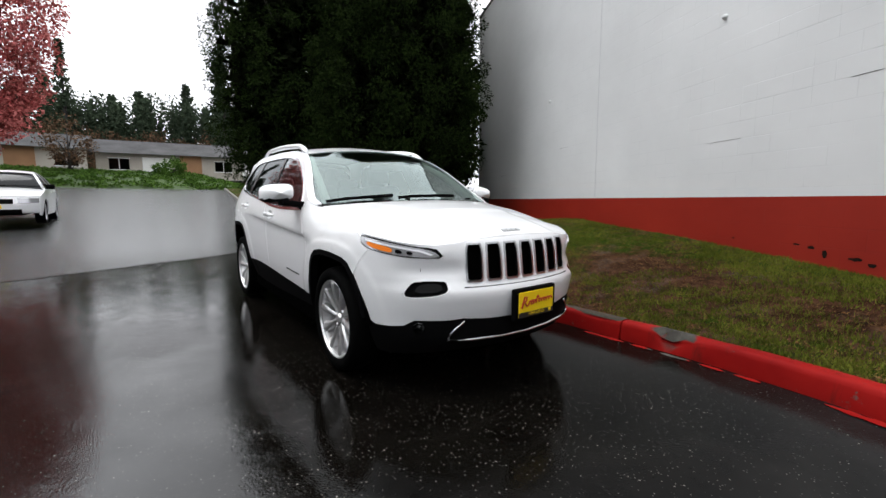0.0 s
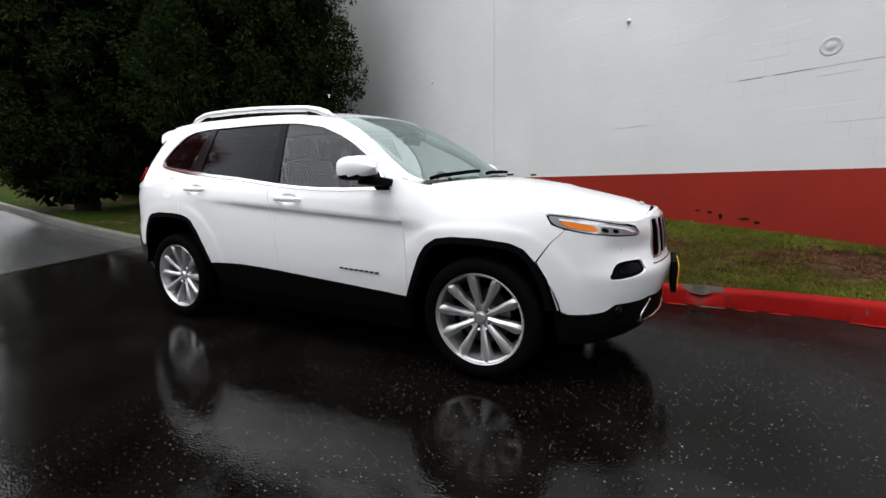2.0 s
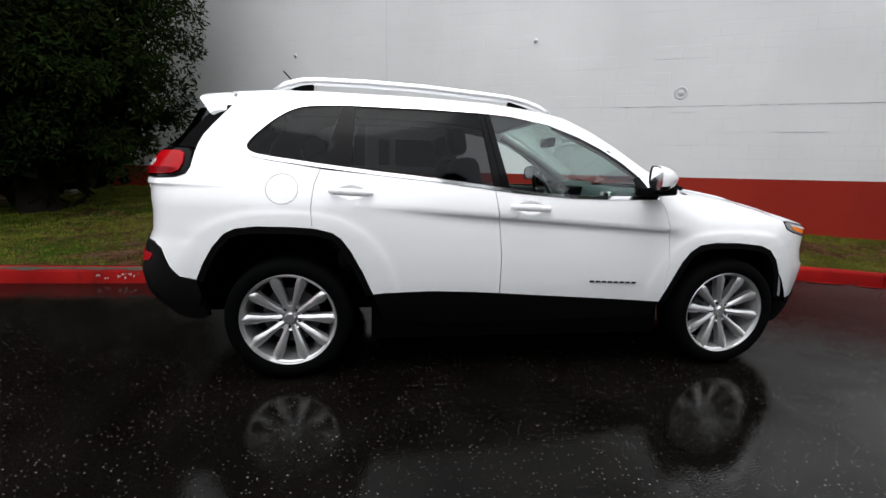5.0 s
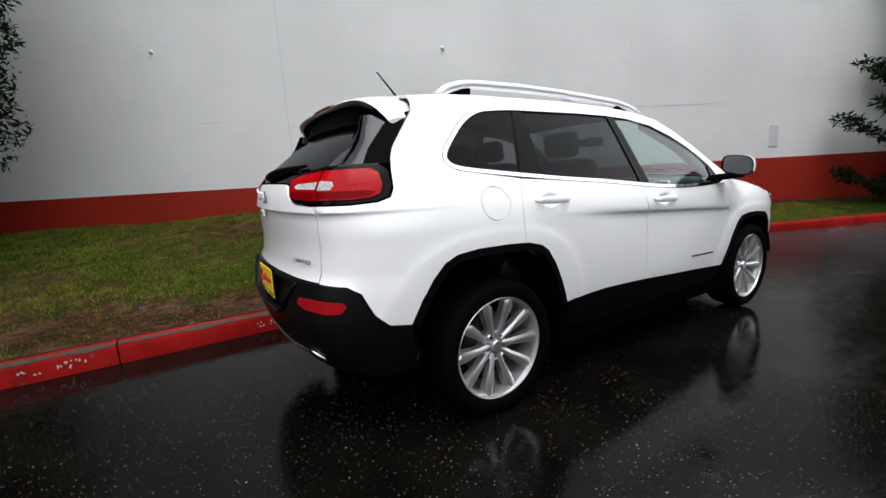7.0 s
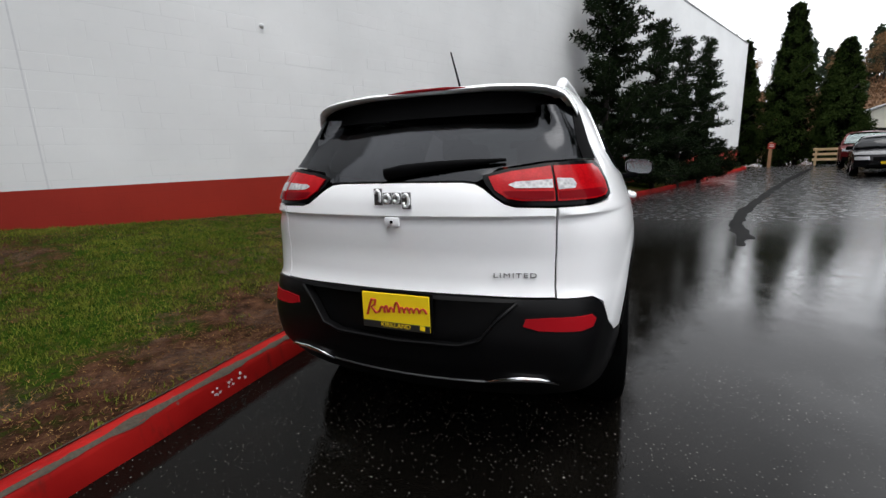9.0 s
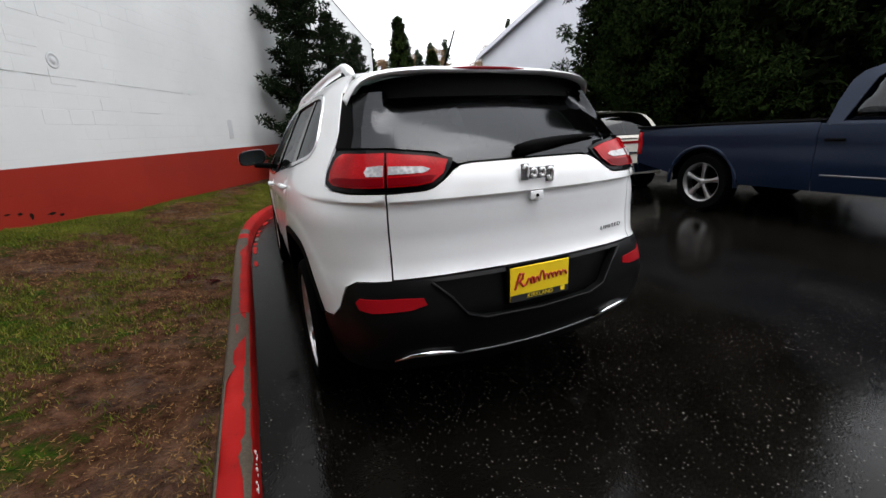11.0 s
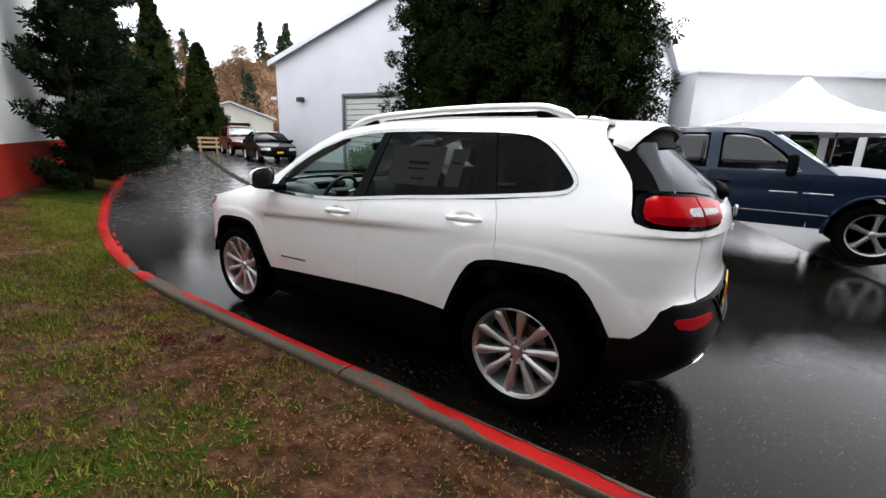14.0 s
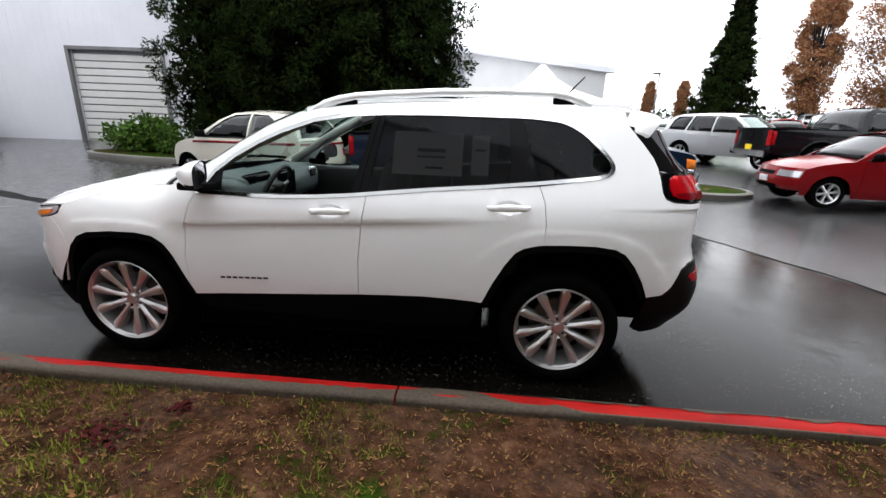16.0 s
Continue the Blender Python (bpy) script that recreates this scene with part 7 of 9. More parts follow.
def on_crown(p, off):
    return crown(p[:, 0], p[:, 1], off)


TAIL_LINE = [[(float(RL + d), z) for d in np.linspace(-1.3, 1.3, 60)] for z in (1.05, 1.070, 1.077, 1.083, 1.0885, 1.10)]
suv = thing("suv", "white compact SUV with black cladding, standing beside the red kerb", "car")


def pane(name, poly, surf, mat, parent=suv, label="", holes=(), step=0.035, depth=0.014, off=0.0, mirror=False, lines=()):
    return part(name, skin(poly, surf, holes, step, depth, off, mirror, lines), mat, parent, label, smooth=True, angle=38)


# outlines on the flank, x forward and z up
ARCH_F = [(0.885, 0.43), (0.94, 0.57), (0.99, 0.69), (1.035, 0.755), (1.10, 0.797), (1.20, 0.812), (1.37, 0.81), (1.53, 0.793), (1.60, 0.765), (1.66, 0.70), (1.71, 0.61), (1.755, 0.45)]
ARCH_R = [(-0.885, 0.50), (-0.94, 0.63), (-1.00, 0.745), (-1.055, 0.822), (-1.10, 0.852), (-1.18, 0.872), (-1.33, 0.882), (-1.49, 0.882), (-1.60, 0.868), (-1.66, 0.838), (-1.72, 0.77), (-1.77, 0.685), (-1.815, 0.58)]
SILL = [(-0.885, 0.50), (-0.82, 0.508), (-0.55, 0.516), (-0.35, 0.51), (-0.15, 0.50), (0.11, 0.482), (0.45, 0.46), (0.73, 0.44), (0.885, 0.43)]
SPLIT = [(-0.15, 0.50), (-0.155, 0.72), (-0.175, 0.91), (-0.205, 1.10)]
DOOR_F = [(0.885, 0.43), (0.90, 0.50), (0.905, 0.67), (0.885, 0.87), (0.835, 1.01), (0.80, 1.068)]
DOOR_R = [(-1.205, 0.875), (-1.21, 0.99), (-1.195, 1.11), (-1.165, 1.19)]
BELT = [(0.80, 1.068), (0.46, 1.062), (0.27, 1.064), (0.08, 1.074), (-0.08, 1.086), (-0.205, 1.10), (-0.55, 1.138), (-0.87, 1.166), (-1.165, 1.197), (-1.43, 1.228), (-1.50, 1.239), (-1.54, 1.249), (-1.568, 1.264), (-1.585, 1.290)]
DLO_TOP = [(-1.585, 1.290), (-1.586, 1.312), (-1.575, 1.335), (-1.557, 1.359), (-1.53, 1.388), (-1.495, 1.423), (-1.455, 1.459), (-1.41, 1.493), (-1.365, 1.519), (-1.32, 1.538), (-1.265, 1.552), (-1.16, 1.562), (-1.05, 1.566), (-0.57, 1.566), (-0.28, 1.559), (-0.08, 1.545), (0.15, 1.505), (0.34, 1.435), (0.47, 1.37), (0.60, 1.288), (0.70, 1.205), (0.80, 1.068)]
DLO = BELT + DLO_TOP[1:-1]


CUPS = [[(hx + 0.085 * k * math.cos(a), hz + 0.038 * k * math.sin(a)) for a in np.linspace(0, 2 * math.pi, 22)] for hx, hz in ((0.0, 1.006), (-1.0, 1.07)) for k in (0.0, 0.35, 0.6, 0.8, 1.0, 1.12)]
def flare_lines(cx, top, wide):
    out = []
    for a in (1.10, 1.133, 1.15, 1.167, 1.20):
        q = []
        for u in np.linspace(0.02, math.pi - 0.02, 46):
            c, k = math.cos(u), math.sin(u)
            q.append((cx + wide * a * np.sign(c) * abs(c) ** (2 / 2.6), 0.30 + (top - 0.30) * a * k ** (2 / 2.6)))
        out.append([(float(x), float(z)) for x, z in q])
    return out


FLARE_F, FLARE_R = flare_lines(1.34, 0.81, 0.50), flare_lines(-1.36, 0.88, 0.55)
CREASE = [[(x, 0.932 - 0.062 * x + d) for x in (-0.98, -0.5, 0.0, 0.5, 0.88)] for d in (-0.04, -0.0145, -0.006, 0.002, 0.0105, 0.035)]


D_EDGE = ((-1.858, 1.25), (-1.852, 1.31), (-1.835, 1.355), (-1.80, 1.40), (-1.75, 1.457), (-1.69, 1.525))


def flank(mirror):
    """All panels of one flank."""
    sidename = "right" if mirror else "left"
    gap = 0.0022
    # front wing
    wing = [p for p in DOOR_F] + [(0.865, 1.135), (0.98, 1.10)] + [(x, float(top_z(x)) - 0.004) for x in (1.15, 1.35, 1.55)] + [(1.68, 0.953), (1.705, 0.945), (1.735, 0.893), (1.80, 0.868)] + [(1.73, 0.80), (1.66, 0.70)] + ARCH_F[::-1][3:]
    pane("front_wing", inset(wing, 0.0013), on_side, WHITE_PAINT, mirror=mirror, lines=FLARE_F)
    fd = [p for p in SILL if p[0] >= -0.15] + DOOR_F[1:] + [p for p in BELT if -0.2 < p[0] < 0.79] + SPLIT[::-1][:-1]
    d = pane("front_door", inset(fd, gap), on_side, WHITE_PAINT, mirror=mirror, lines=CREASE + CUPS + FLARE_F)
    rd = [p for p in SILL if p[0] < -0.16] + SPLIT + [p for p in BELT if -1.0 < p[0] < -0.3] + DOOR_R[::-1] + ARCH_R[:6][::-1][:-1]
    e = pane("rear_door", inset(rd, gap), on_side, WHITE_PAINT, mirror=mirror, lines=CREASE + CUPS + FLARE_R)
    # rear quarter, roof edge and windscreen pillar in one piece round the windows
    roof_edge = [(x, float(top_z(x))) for x in (-1.70, -1.5, -1.2, -0.9, -0.6, -0.4, -0.2, -0.05, 0.1, 0.25, 0.33, 0.41, 0.5, 0.57, 0.65, 0.72, 0.79, 0.86, 0.93, 0.98)]
    seam_x = float(np.interp(sr(0.605), RS, RC[:, 0]))
    quarter = [(-1.205, 0.876)] + ARCH_R[6:] + [(-1.90, 0.592), (-1.955, 0.645), (-2.01, 0.742), (-2.06, 0.772)]
    q_s = [(float(sx(x)), z) for x, z in quarter] + [(float(sr(0.622)), 0.777), (float(sr(0.626)), 0.95), (float(sr(0.624)), 1.116)]
    q_s += [(float(sx(x)), z) for x, z in ((-2.04, 1.117), (-1.93, 1.125), (-1.875, 1.143), (-1.858, 1.18)) + D_EDGE + ((-1.68, 1.565), (-1.685, 1.60))]
    q_s += [(float(sx(x)), z) for x, z in roof_edge[1:]]
    q_s += [(float(sx(x)), z) for x, z in ((0.865, 1.135), (0.815, 1.072))]
    q_s += [(float(sx(x)), z) for x, z in DLO_TOP[::-1]] + [(float(sx(x)), z) for x, z in ((-1.53, 1.245), (-1.43, 1.228))]
    q_s += [(float(sx(x)), z) for x, z in DOOR_R[::-1]]
    fuel = [(float(sx(-1.36 + 0.085 * math.cos(a))), 1.08 + 0.08 * math.sin(a)) for a in np.linspace(0, 2 * math.pi, 28)[:-1]]
    pane("body_side", inset(q_s, 0.0015), on_way, WHITE_PAINT, mirror=mirror, holes=() if not mirror else (fuel,), lines=TAIL_LINE + [[(float(sx(x)), z) for x, z in q] for q in FLARE_R])
    if mirror:
        pane("fuel_flap", inset(fuel, 0.003), on_way, WHITE_PAINT, mirror=True, step=0.02)
    # bright surround of the windows
    inner = inset(DLO, 0.020)
    pane("window_trim", inset(DLO, 0.001), on_side, CHROME, holes=(inner,), label="thin bright window surround", step=0.03, off=0.004, mirror=mirror)
    zl = lambda x: float(np.interp(-x, [-p[0] for p in BELT], [p[1] for p in BELT])) + 0.0215
    zu = lambda x: float(np.interp(x, [p[0] for p in DLO_TOP], [p[1] for p in DLO_TOP])) - 0.0215

    def band(x0l, x0u, x1l, x1u, n=16):
        lo = [(x0l + (x1l - x0l) * i / n, 0) for i in range(n + 1)]
        hi = [(x0u + (x1u - x0u) * i / n, 0) for i in range(n + 1)]
        return [(x, zl(x)) for x, _ in lo] + [(x, zu(x)) for x, _ in hi[::-1]]

    # glass, front to back; the driver's window is wound down
    if mirror:
        fg = [(x, zl(x)) for x in np.linspace(-0.116, 0.74, 14)] + [(x, zu(x)) for x in np.linspace(0.715, -0.207, 18)]
        pane("front_window", fg, on_side, GLASS_CLEAR, d, "clear glass", step=0.06, depth=0.004, off=-0.008, mirror=mirror)
    pane("rear_window", band(-1.0, -0.985, -0.212, -0.275), on_side, GLASS_DARK, e, "dark privacy glass", step=0.06, depth=0.004, off=-0.008, mirror=mirror)
    qg = [p for p in inset(inner, 0.001) if p[0] < -1.165]
    qlo = sorted([p for p in qg if p[1] < 1.285], key=lambda p: p[0])
    qhi = sorted([p for p in qg if p[1] >= 1.285], key=lambda p: -p[0])
    pane("quarter_window", qlo + [(-1.16, zl(-1.16)), (-1.062, zu(-1.062))] + qhi, on_side, GLASS_DARK, suv, "dark privacy glass", step=0.05, depth=0.004, off=-0.006, mirror=mirror)
    pane("door_pillar", band(-0.209, -0.272, -0.165, -0.245, 3), on_side, GLOSS_BLACK, e, "black pillar trim", depth=0.02, off=-0.001, mirror=mirror)
    pane("door_pillar", band(-0.161, -0.241, -0.118, -0.21, 3), on_side, GLOSS_BLACK, d, "black pillar trim", depth=0.02, off=-0.001, mirror=mirror)
    pane("door_pillar", band(-1.157, -1.059, -1.003, -0.988, 4), on_side, GLOSS_BLACK, e, "black pillar trim", depth=0.02, off=-0.002, mirror=mirror)
    # cladding: arch lips and sill
    def lip(arch, d):
        a = dense(arch, 0.04, closed=False) + [arch[-1]]
        p = np.array(a)
        t = np.gradient(p, axis=0)
        t /= np.linalg.norm(t, axis=1)[:, None]
        nn = np.stack([-t[:, 1], t[:, 0]], 1)
        c = np.array([p[:, 0].mean(), 0.35])
        nn *= np.sign(((c - p) * nn).sum(1))[:, None]
        return [tuple(v) for v in p] + [tuple(v) for v in (p + nn * d)[::-1]]
    pane("arch_lip", lip(ARCH_F, 0.035), on_side, BLACK_TRIM, label="black plastic arch lip", step=0.03, depth=0.05, off=0.006, mirror=mirror)
    pane("arch_lip", lip(ARCH_R, 0.035), on_side, BLACK_TRIM, label="black plastic arch lip", step=0.03, depth=0.05, off=0.006, mirror=mirror)
    sill = SILL + [(0.84, 0.30), (0.4, 0.295), (-0.4, 0.30), (-0.82, 0.33)]
    pane("sill_cladding", sill, on_side, BLACK_TRIM, label="black plastic sill", depth=0.05, off=0.0, mirror=mirror)
    # handles
    for x0, zc, owner in ((0.0, 1.008, d), (-1.0, 1.072, e)):
        base = np.array(on_side(np.array([[x0, zc]]), 0.0))[0]
        g = Geo()
        n = 14
        for i in range(n + 1):
            u = i / n
            x = x0 - 0.118 + 0.236 * u
            b = on_side(np.array([[x, zc]]), 0.0)[0]
            lift = 0.040 * math.sin(math.pi * u) ** 0.35 + 0.004
            hgt = 0.014 + 0.006 * math.sin(math.pi * u) - (0.006 if u in (0, 1) else 0)
            for k in range(8):
                t = 2 * math.pi * k / 8
                g.v.append((b[0], b[1] + lift - 0.006 + 0.009 * math.cos(t), zc + 0.004 * (1 - 2 * u) + hgt * math.sin(t)))
        g.f = [(i * 8 + k, i * 8 + (k + 1) % 8, (i + 1) * 8 + (k + 1) % 8, (i + 1) * 8 + k) for i in range(n) for k in range(8)]
        if mirror:
            g.v = [(x, -y, z) for x, y, z in g.v]
            g.f = [f[::-1] for f in g.f]
        part("handle", g, WHITE_PAINT, owner, "white pull handle", smooth=True)
    # model name on the front door, as plain bars
    for i in range(8):
        x = 0.415 + i * 0.039
        b = on_side(np.array([[x, 0.572 - 0.004 * i * 0.4]]), 0.004)[0]
        part("name_bar", Geo().box((b[0], b[1] if not mirror else -b[1], b[2]), (0.029, 0.003, 0.011), ch=0.001), GLOSS_BLACK, d, "dark raised name bar")
    # mirror
    mg = Geo()
    sgn = -1 if mirror else 1
    prof = [(0.0, 0.0), (0.35, 0.65), (0.62, 0.9), (0.85, 1.0), (1.0, 0.98)]
    n = 20
    for k, (a, w) in enumerate(prof):
        for i in range(n):
            t = 2 * math.pi * i / n
            c, s_ = math.cos(t), math.sin(t)
            yy = 0.118 * abs(c) ** 0.62 * np.sign(c) * w
            zz = 0.068 * abs(s_) ** 0.62 * np.sign(s_) * w
            mg.v.append((0.80 - 0.14 * a - 0.03 * yy / 0.1, sgn * (1.035 + yy), 1.195 + zz - 0.01 * (yy / 0.115)))
    for k in range(len(prof) - 1):
        for i in range(n):
            mg.f.append((k * n + i, k * n + (i + 1) % n, (k + 1) * n + (i + 1) % n, (k + 1) * n + i))
    low = Geo()
    low.v = list(mg.v)
    low.f = [f for f in mg.f if sum(mg.v[i][2] for i in f) / 4 < 1.152]
    mg.f = [f for f in mg.f if f not in low.f]
    mob = part("door_mirror", mg, WHITE_PAINT, suv, "white mirror housing over a black base", smooth=True)
    part("mirror_base", low, BLACK_TRIM, mob, "black lower housing", smooth=True)
    gg = Geo()
    o = [(mg.v[(len(prof) - 1) * n + i]) for i in range(n)]
    cen = np.mean(np.array(o), 0)
    gg.v = [tuple(cen + (np.array(p) - cen) * 0.9 + np.array((0.006, 0, 0))) for p in o] + [tuple(cen + np.array((0.006, 0, 0)))]
    gg.f = [(i, (i + 1) % n, n) for i in range(n)]
    part("mirror_glass", gg, CHROME, mob, "mirror glass")
    rim = Geo()
    rim.v = o + [tuple(cen + (np.array(p) - cen) * 0.9 + np.array((0.006, 0, 0))) for p in o]
    rim.f = [(i, (i + 1) % n, n + (i + 1) % n, n + i) for i in range(n)]
    part("mirror_rim", rim, BLACK_TRIM, mob, "black rim")
    part("mirror_foot", Geo().box((0.74, sgn * 0.93, 1.115), (0.14, 0.20, 0.045), pose(0, 0, 0, sgn * 6, 0, 0), ch=0.012), BLACK_TRIM, mob, "black mirror foot", smooth=True, angle=40)
    tri = [(0.655, 1.09), (0.775, 1.09), (0.69, 1.195), (0.655, 1.19)]
    pane("mirror_sail", tri, on_side, GLOSS_BLACK, suv, "black mirror corner", off=-0.001, mirror=mirror)
    # roof rail
    rt = [(-1.45, 1.625), (-1.39, 1.665), (-1.30, 1.692), (-1.22, 1.70), (-0.9, 1.70), (-0.57, 1.688), (-0.24, 1.664), (-0.08, 1.648), (0.02, 1.628), (0.10, 1.60), (0.17, 1.56)]
    g = Geo()
    pts = []
    for x, z in rt:
        b = body(sx(x), top_z(x))
        pts.append((x, sgn * (float(b[1]) - 0.045), z - 0.012))
    g.tube(pts, [0.024, 0.026] + [0.024] * 7 + [0.026, 0.024], 10)
    rr = part("roof_rail", g, SATIN, suv, "satin silver roof rail", smooth=True)
    for x in (-1.3, -0.02):
        b = body(sx(x), top_z(x))
        part("rail_foot", Geo().box((x, sgn * (float(b[1]) - 0.05), float(np.interp(x, [p[0] for p in rt], [p[1] for p in rt])) - 0.035), (0.13, 0.03, 0.05), ch=0.01), BLACK_TRIM, rr, "black rail foot", smooth=True, angle=40)


flank(False)
flank(True)


# roof, windscreen, bonnet
roof = [(-1.72, 0.0), (-1.2, 0.0), (-0.6, 0.0), (-0.1, 0.0), (0.1, 0.0), (0.20, 0.02), (0.215, 0.5), (0.215, 1.0), (0.215, 1.5), (0.20, 1.98), (0.1, 2.0), (-0.6, 2.0), (-1.72, 2.0), (-1.72, 1.0)]
pane("roof", roof, on_crown, WHITE_PAINT, step=0.05)
# pillars inboard of the side frame
for a, b in ((0.0, 0.055), (1.945, 2.0)):
    pane("windscreen_pillar", [(0.205, a), (0.6, a), (0.955, a), (0.955, b), (0.6, b), (0.215, b)], on_crown, WHITE_PAINT, step=0.03)
ws = [(0.22, 0.06), (0.6, 0.06), (0.955, 0.06), (0.975, 0.3), (0.98, 1.0), (0.975, 1.7), (0.955, 1.94), (0.6, 1.94), (0.22, 1.94), (0.22, 1.0)]
pane("windscreen", ws, on_crown, GLASS_SCREEN, label="wide clear windscreen", step=0.05, depth=0.005, off=-0.004)
pane("cowl", [(0.985, 0.02), (1.02, 0.02), (1.03, 1.0), (1.02, 1.98), (0.985, 1.98), (0.99, 1.0)], on_crown, BLACK_TRIM, label="black cowl strip", off=-0.006)
bonnet = [(1.03, 0.012), (1.15, 0.012), (1.4, 0.012), (1.7, 0.012), (1.95, 0.012), (2.08, 0.012), (2.16, 0.012), (2.20, 0.05), (2.222, 0.4), (2.225, 1.0), (2.222, 1.6), (2.20, 1.95), (2.16, 1.988), (2.08, 1.988), (1.7, 1.988), (1.03, 1.988), (1.04, 1.0)]
pane("bonnet", bonnet, on_crown, WHITE_PAINT, step=0.035)
for y in (-0.28, 0.3):
    part("washer_jet", Geo().box((1.33, y, 1.15), (0.04, 0.03, 0.012), ch=0.004), BLACK_TRIM, suv, "small washer jet")


def crown_bar(name, pts, r, mat, label, lift):
    q = [tuple(crown(np.array(x), np.array(v), lift)) for x, v in pts]
    return part(name, Geo().tube(q, r, 7), mat, suv, label, smooth=True)


crown_bar("wiper", [(0.985, 1.30), (0.965, 1.15), (0.955, 0.8), (0.95, 0.62)], 0.012, BLACK_TRIM, "black wiper blade", 0.022)
crown_bar("wiper", [(0.985, 1.93), (0.965, 1.8), (0.95, 1.5), (0.945, 1.33)], 0.012, BLACK_TRIM, "black wiper blade", 0.022)

# front bumper skin
fb = [(float(sf(0.0)), 0.455)] + [(float(sf(y)), z) for y, z in ((0.3, 0.462), (0.46, 0.478), (0.52, 0.470), (0.70, 0.470), (0.745, 0.435))] + [(float(sx(x)), z) for x, z in ((1.93, 0.425), (1.83, 0.425), (1.775, 0.45), (1.722, 0.61), (1.668, 0.70), (1.733, 0.80), (1.802, 0.868))]
HL = [(1.705, 0.945), (1.75, 0.943), (1.85, 0.931), (1.98, 0.909), (2.08, 0.888), (2.13, 0.872), (2.155, 0.838), (2.145, 0.823), (2.04, 0.828), (1.90, 0.848), (1.80, 0.868), (1.735, 0.893)]
fb += [(float(sx(x)), z) for x, z in HL[6:10][::-1]] + [(float(sx(2.137)), 0.876), (float(sx(2.095)), 0.889), (float(sx(2.12)), 0.897)]
fb += [(float(sf(0.52)), 0.904), (float(sf(0.3)), 0.930), (float(sf(0.0)), 0.938)]
fb = fb + [(-a, z) for a, z in fb[::-1][1:-1]]
FOG = rounded([(0.745, 0.612), (0.72, 0.675), (0.69, 0.698), (0.57, 0.698), (0.545, 0.686), (0.54, 0.636), (0.60, 0.616), (0.70, 0.604)], times=1)
holes = []
for sg in (1, -1):
    holes.append([(float(sf(sg * y)), z) for y, z in FOG])
SLOTS = []
for i in range(7):
    c = -0.387 + 0.129 * i
    w = 0.045
    SLOTS.append([(c - w, 0.71), (c - w * 0.8, 0.695), (c + w * 0.8, 0.695), (c + w, 0.71), (c + w, 0.865), (c + w * 0.85, 0.898), (c - w * 0.85, 0.898), (c - w, 0.865)])
    holes.append([(float(sf(y)) if abs(y) > 1e-6 else 0.0, z) for y, z in SLOTS[-1]])
bumper = pane("front_bumper", inset(fb, 0.0008), on_way, WHITE_PAINT, holes=holes, step=0.025, depth=0.02)
for i, sl in enumerate(SLOTS):
    o = [(float(sf(y)), z) for y, z in sl]
    pane("grille_frame", inset(o, -0.009), on_way, GRILLE_CHROME, bumper, "bright chrome grille slot surround", holes=(inset(o, 0.001),), step=0.02, depth=0.012, off=0.006)
    pane("grille_liner", inset(o, 0.002), on_way, GLOSS_BLACK, bumper, "black inner edge of the slot", holes=(inset(o, 0.007),), step=0.02, depth=0.02, off=0.002)
    pane("grille_mesh", inset(o, -0.002), on_way, SHELL_BLACK, bumper, "black grille slot", step=0.05, depth=0.004, off=-0.022)
# a thin black strip draws the shadow line under the grille
gl = [(float(sf(y)), z) for y, z in ((-0.455, 0.665), (0.455, 0.665), (0.455, 0.657), (-0.455, 0.657))]
pane("grille_shadow_line", gl, on_way, BLACK_TRIM, bumper, "black strip drawn as the shadow below the grille", depth=0.01, off=0.0025)
for sg in (1, -1):
    o = [(float(sf(sg * y)), z) for y, z in FOG]
    pane("fog_pocket", inset(o, -0.004), on_way, BLACK_TRIM, bumper, "black lamp pocket", step=0.03, depth=0.004, off=-0.014)
    o2 = [(float(sf(sg * y)), z) for y, z in ((0.70, 0.63), (0.68, 0.68), (0.58, 0.684), (0.565, 0.64))]
    pane("fog_lens", rounded(o2, times=1), on_way, GLOSS_BLACK, bumper, "dark lamp glass", step=0.04, depth=0.004, off=-0.009)
# small grey nose badge, plain letter-like bars
g = Geo()
for i, (w, h) in enumerate(((0.03, 0.045), (0.034, 0.036), (0.034, 0.036), (0.034, 0.044))):
    p = crown(np.array(2.165), np.array(1.0), 0.004)
    g.box((float(p[0]) - 0.01, 0.062 - 0.041 * i, float(p[2]) + 0.006), (0.028, w, 0.008), pose(0, 0, 0, 0, 28, 0), ch=0.003)
part("nose_badge", g, SILVER, suv, "small silver nose badge", smooth=True, angle=40)


def lamp(name, pts, mat, label, mirror, off=0.002, parent=suv, depth=0.012, step=0.03):
    return pane(name, [(float(sx(x)), z) for x, z in pts], on_way, mat, parent, label, step=step, depth=depth, off=off, mirror=mirror)


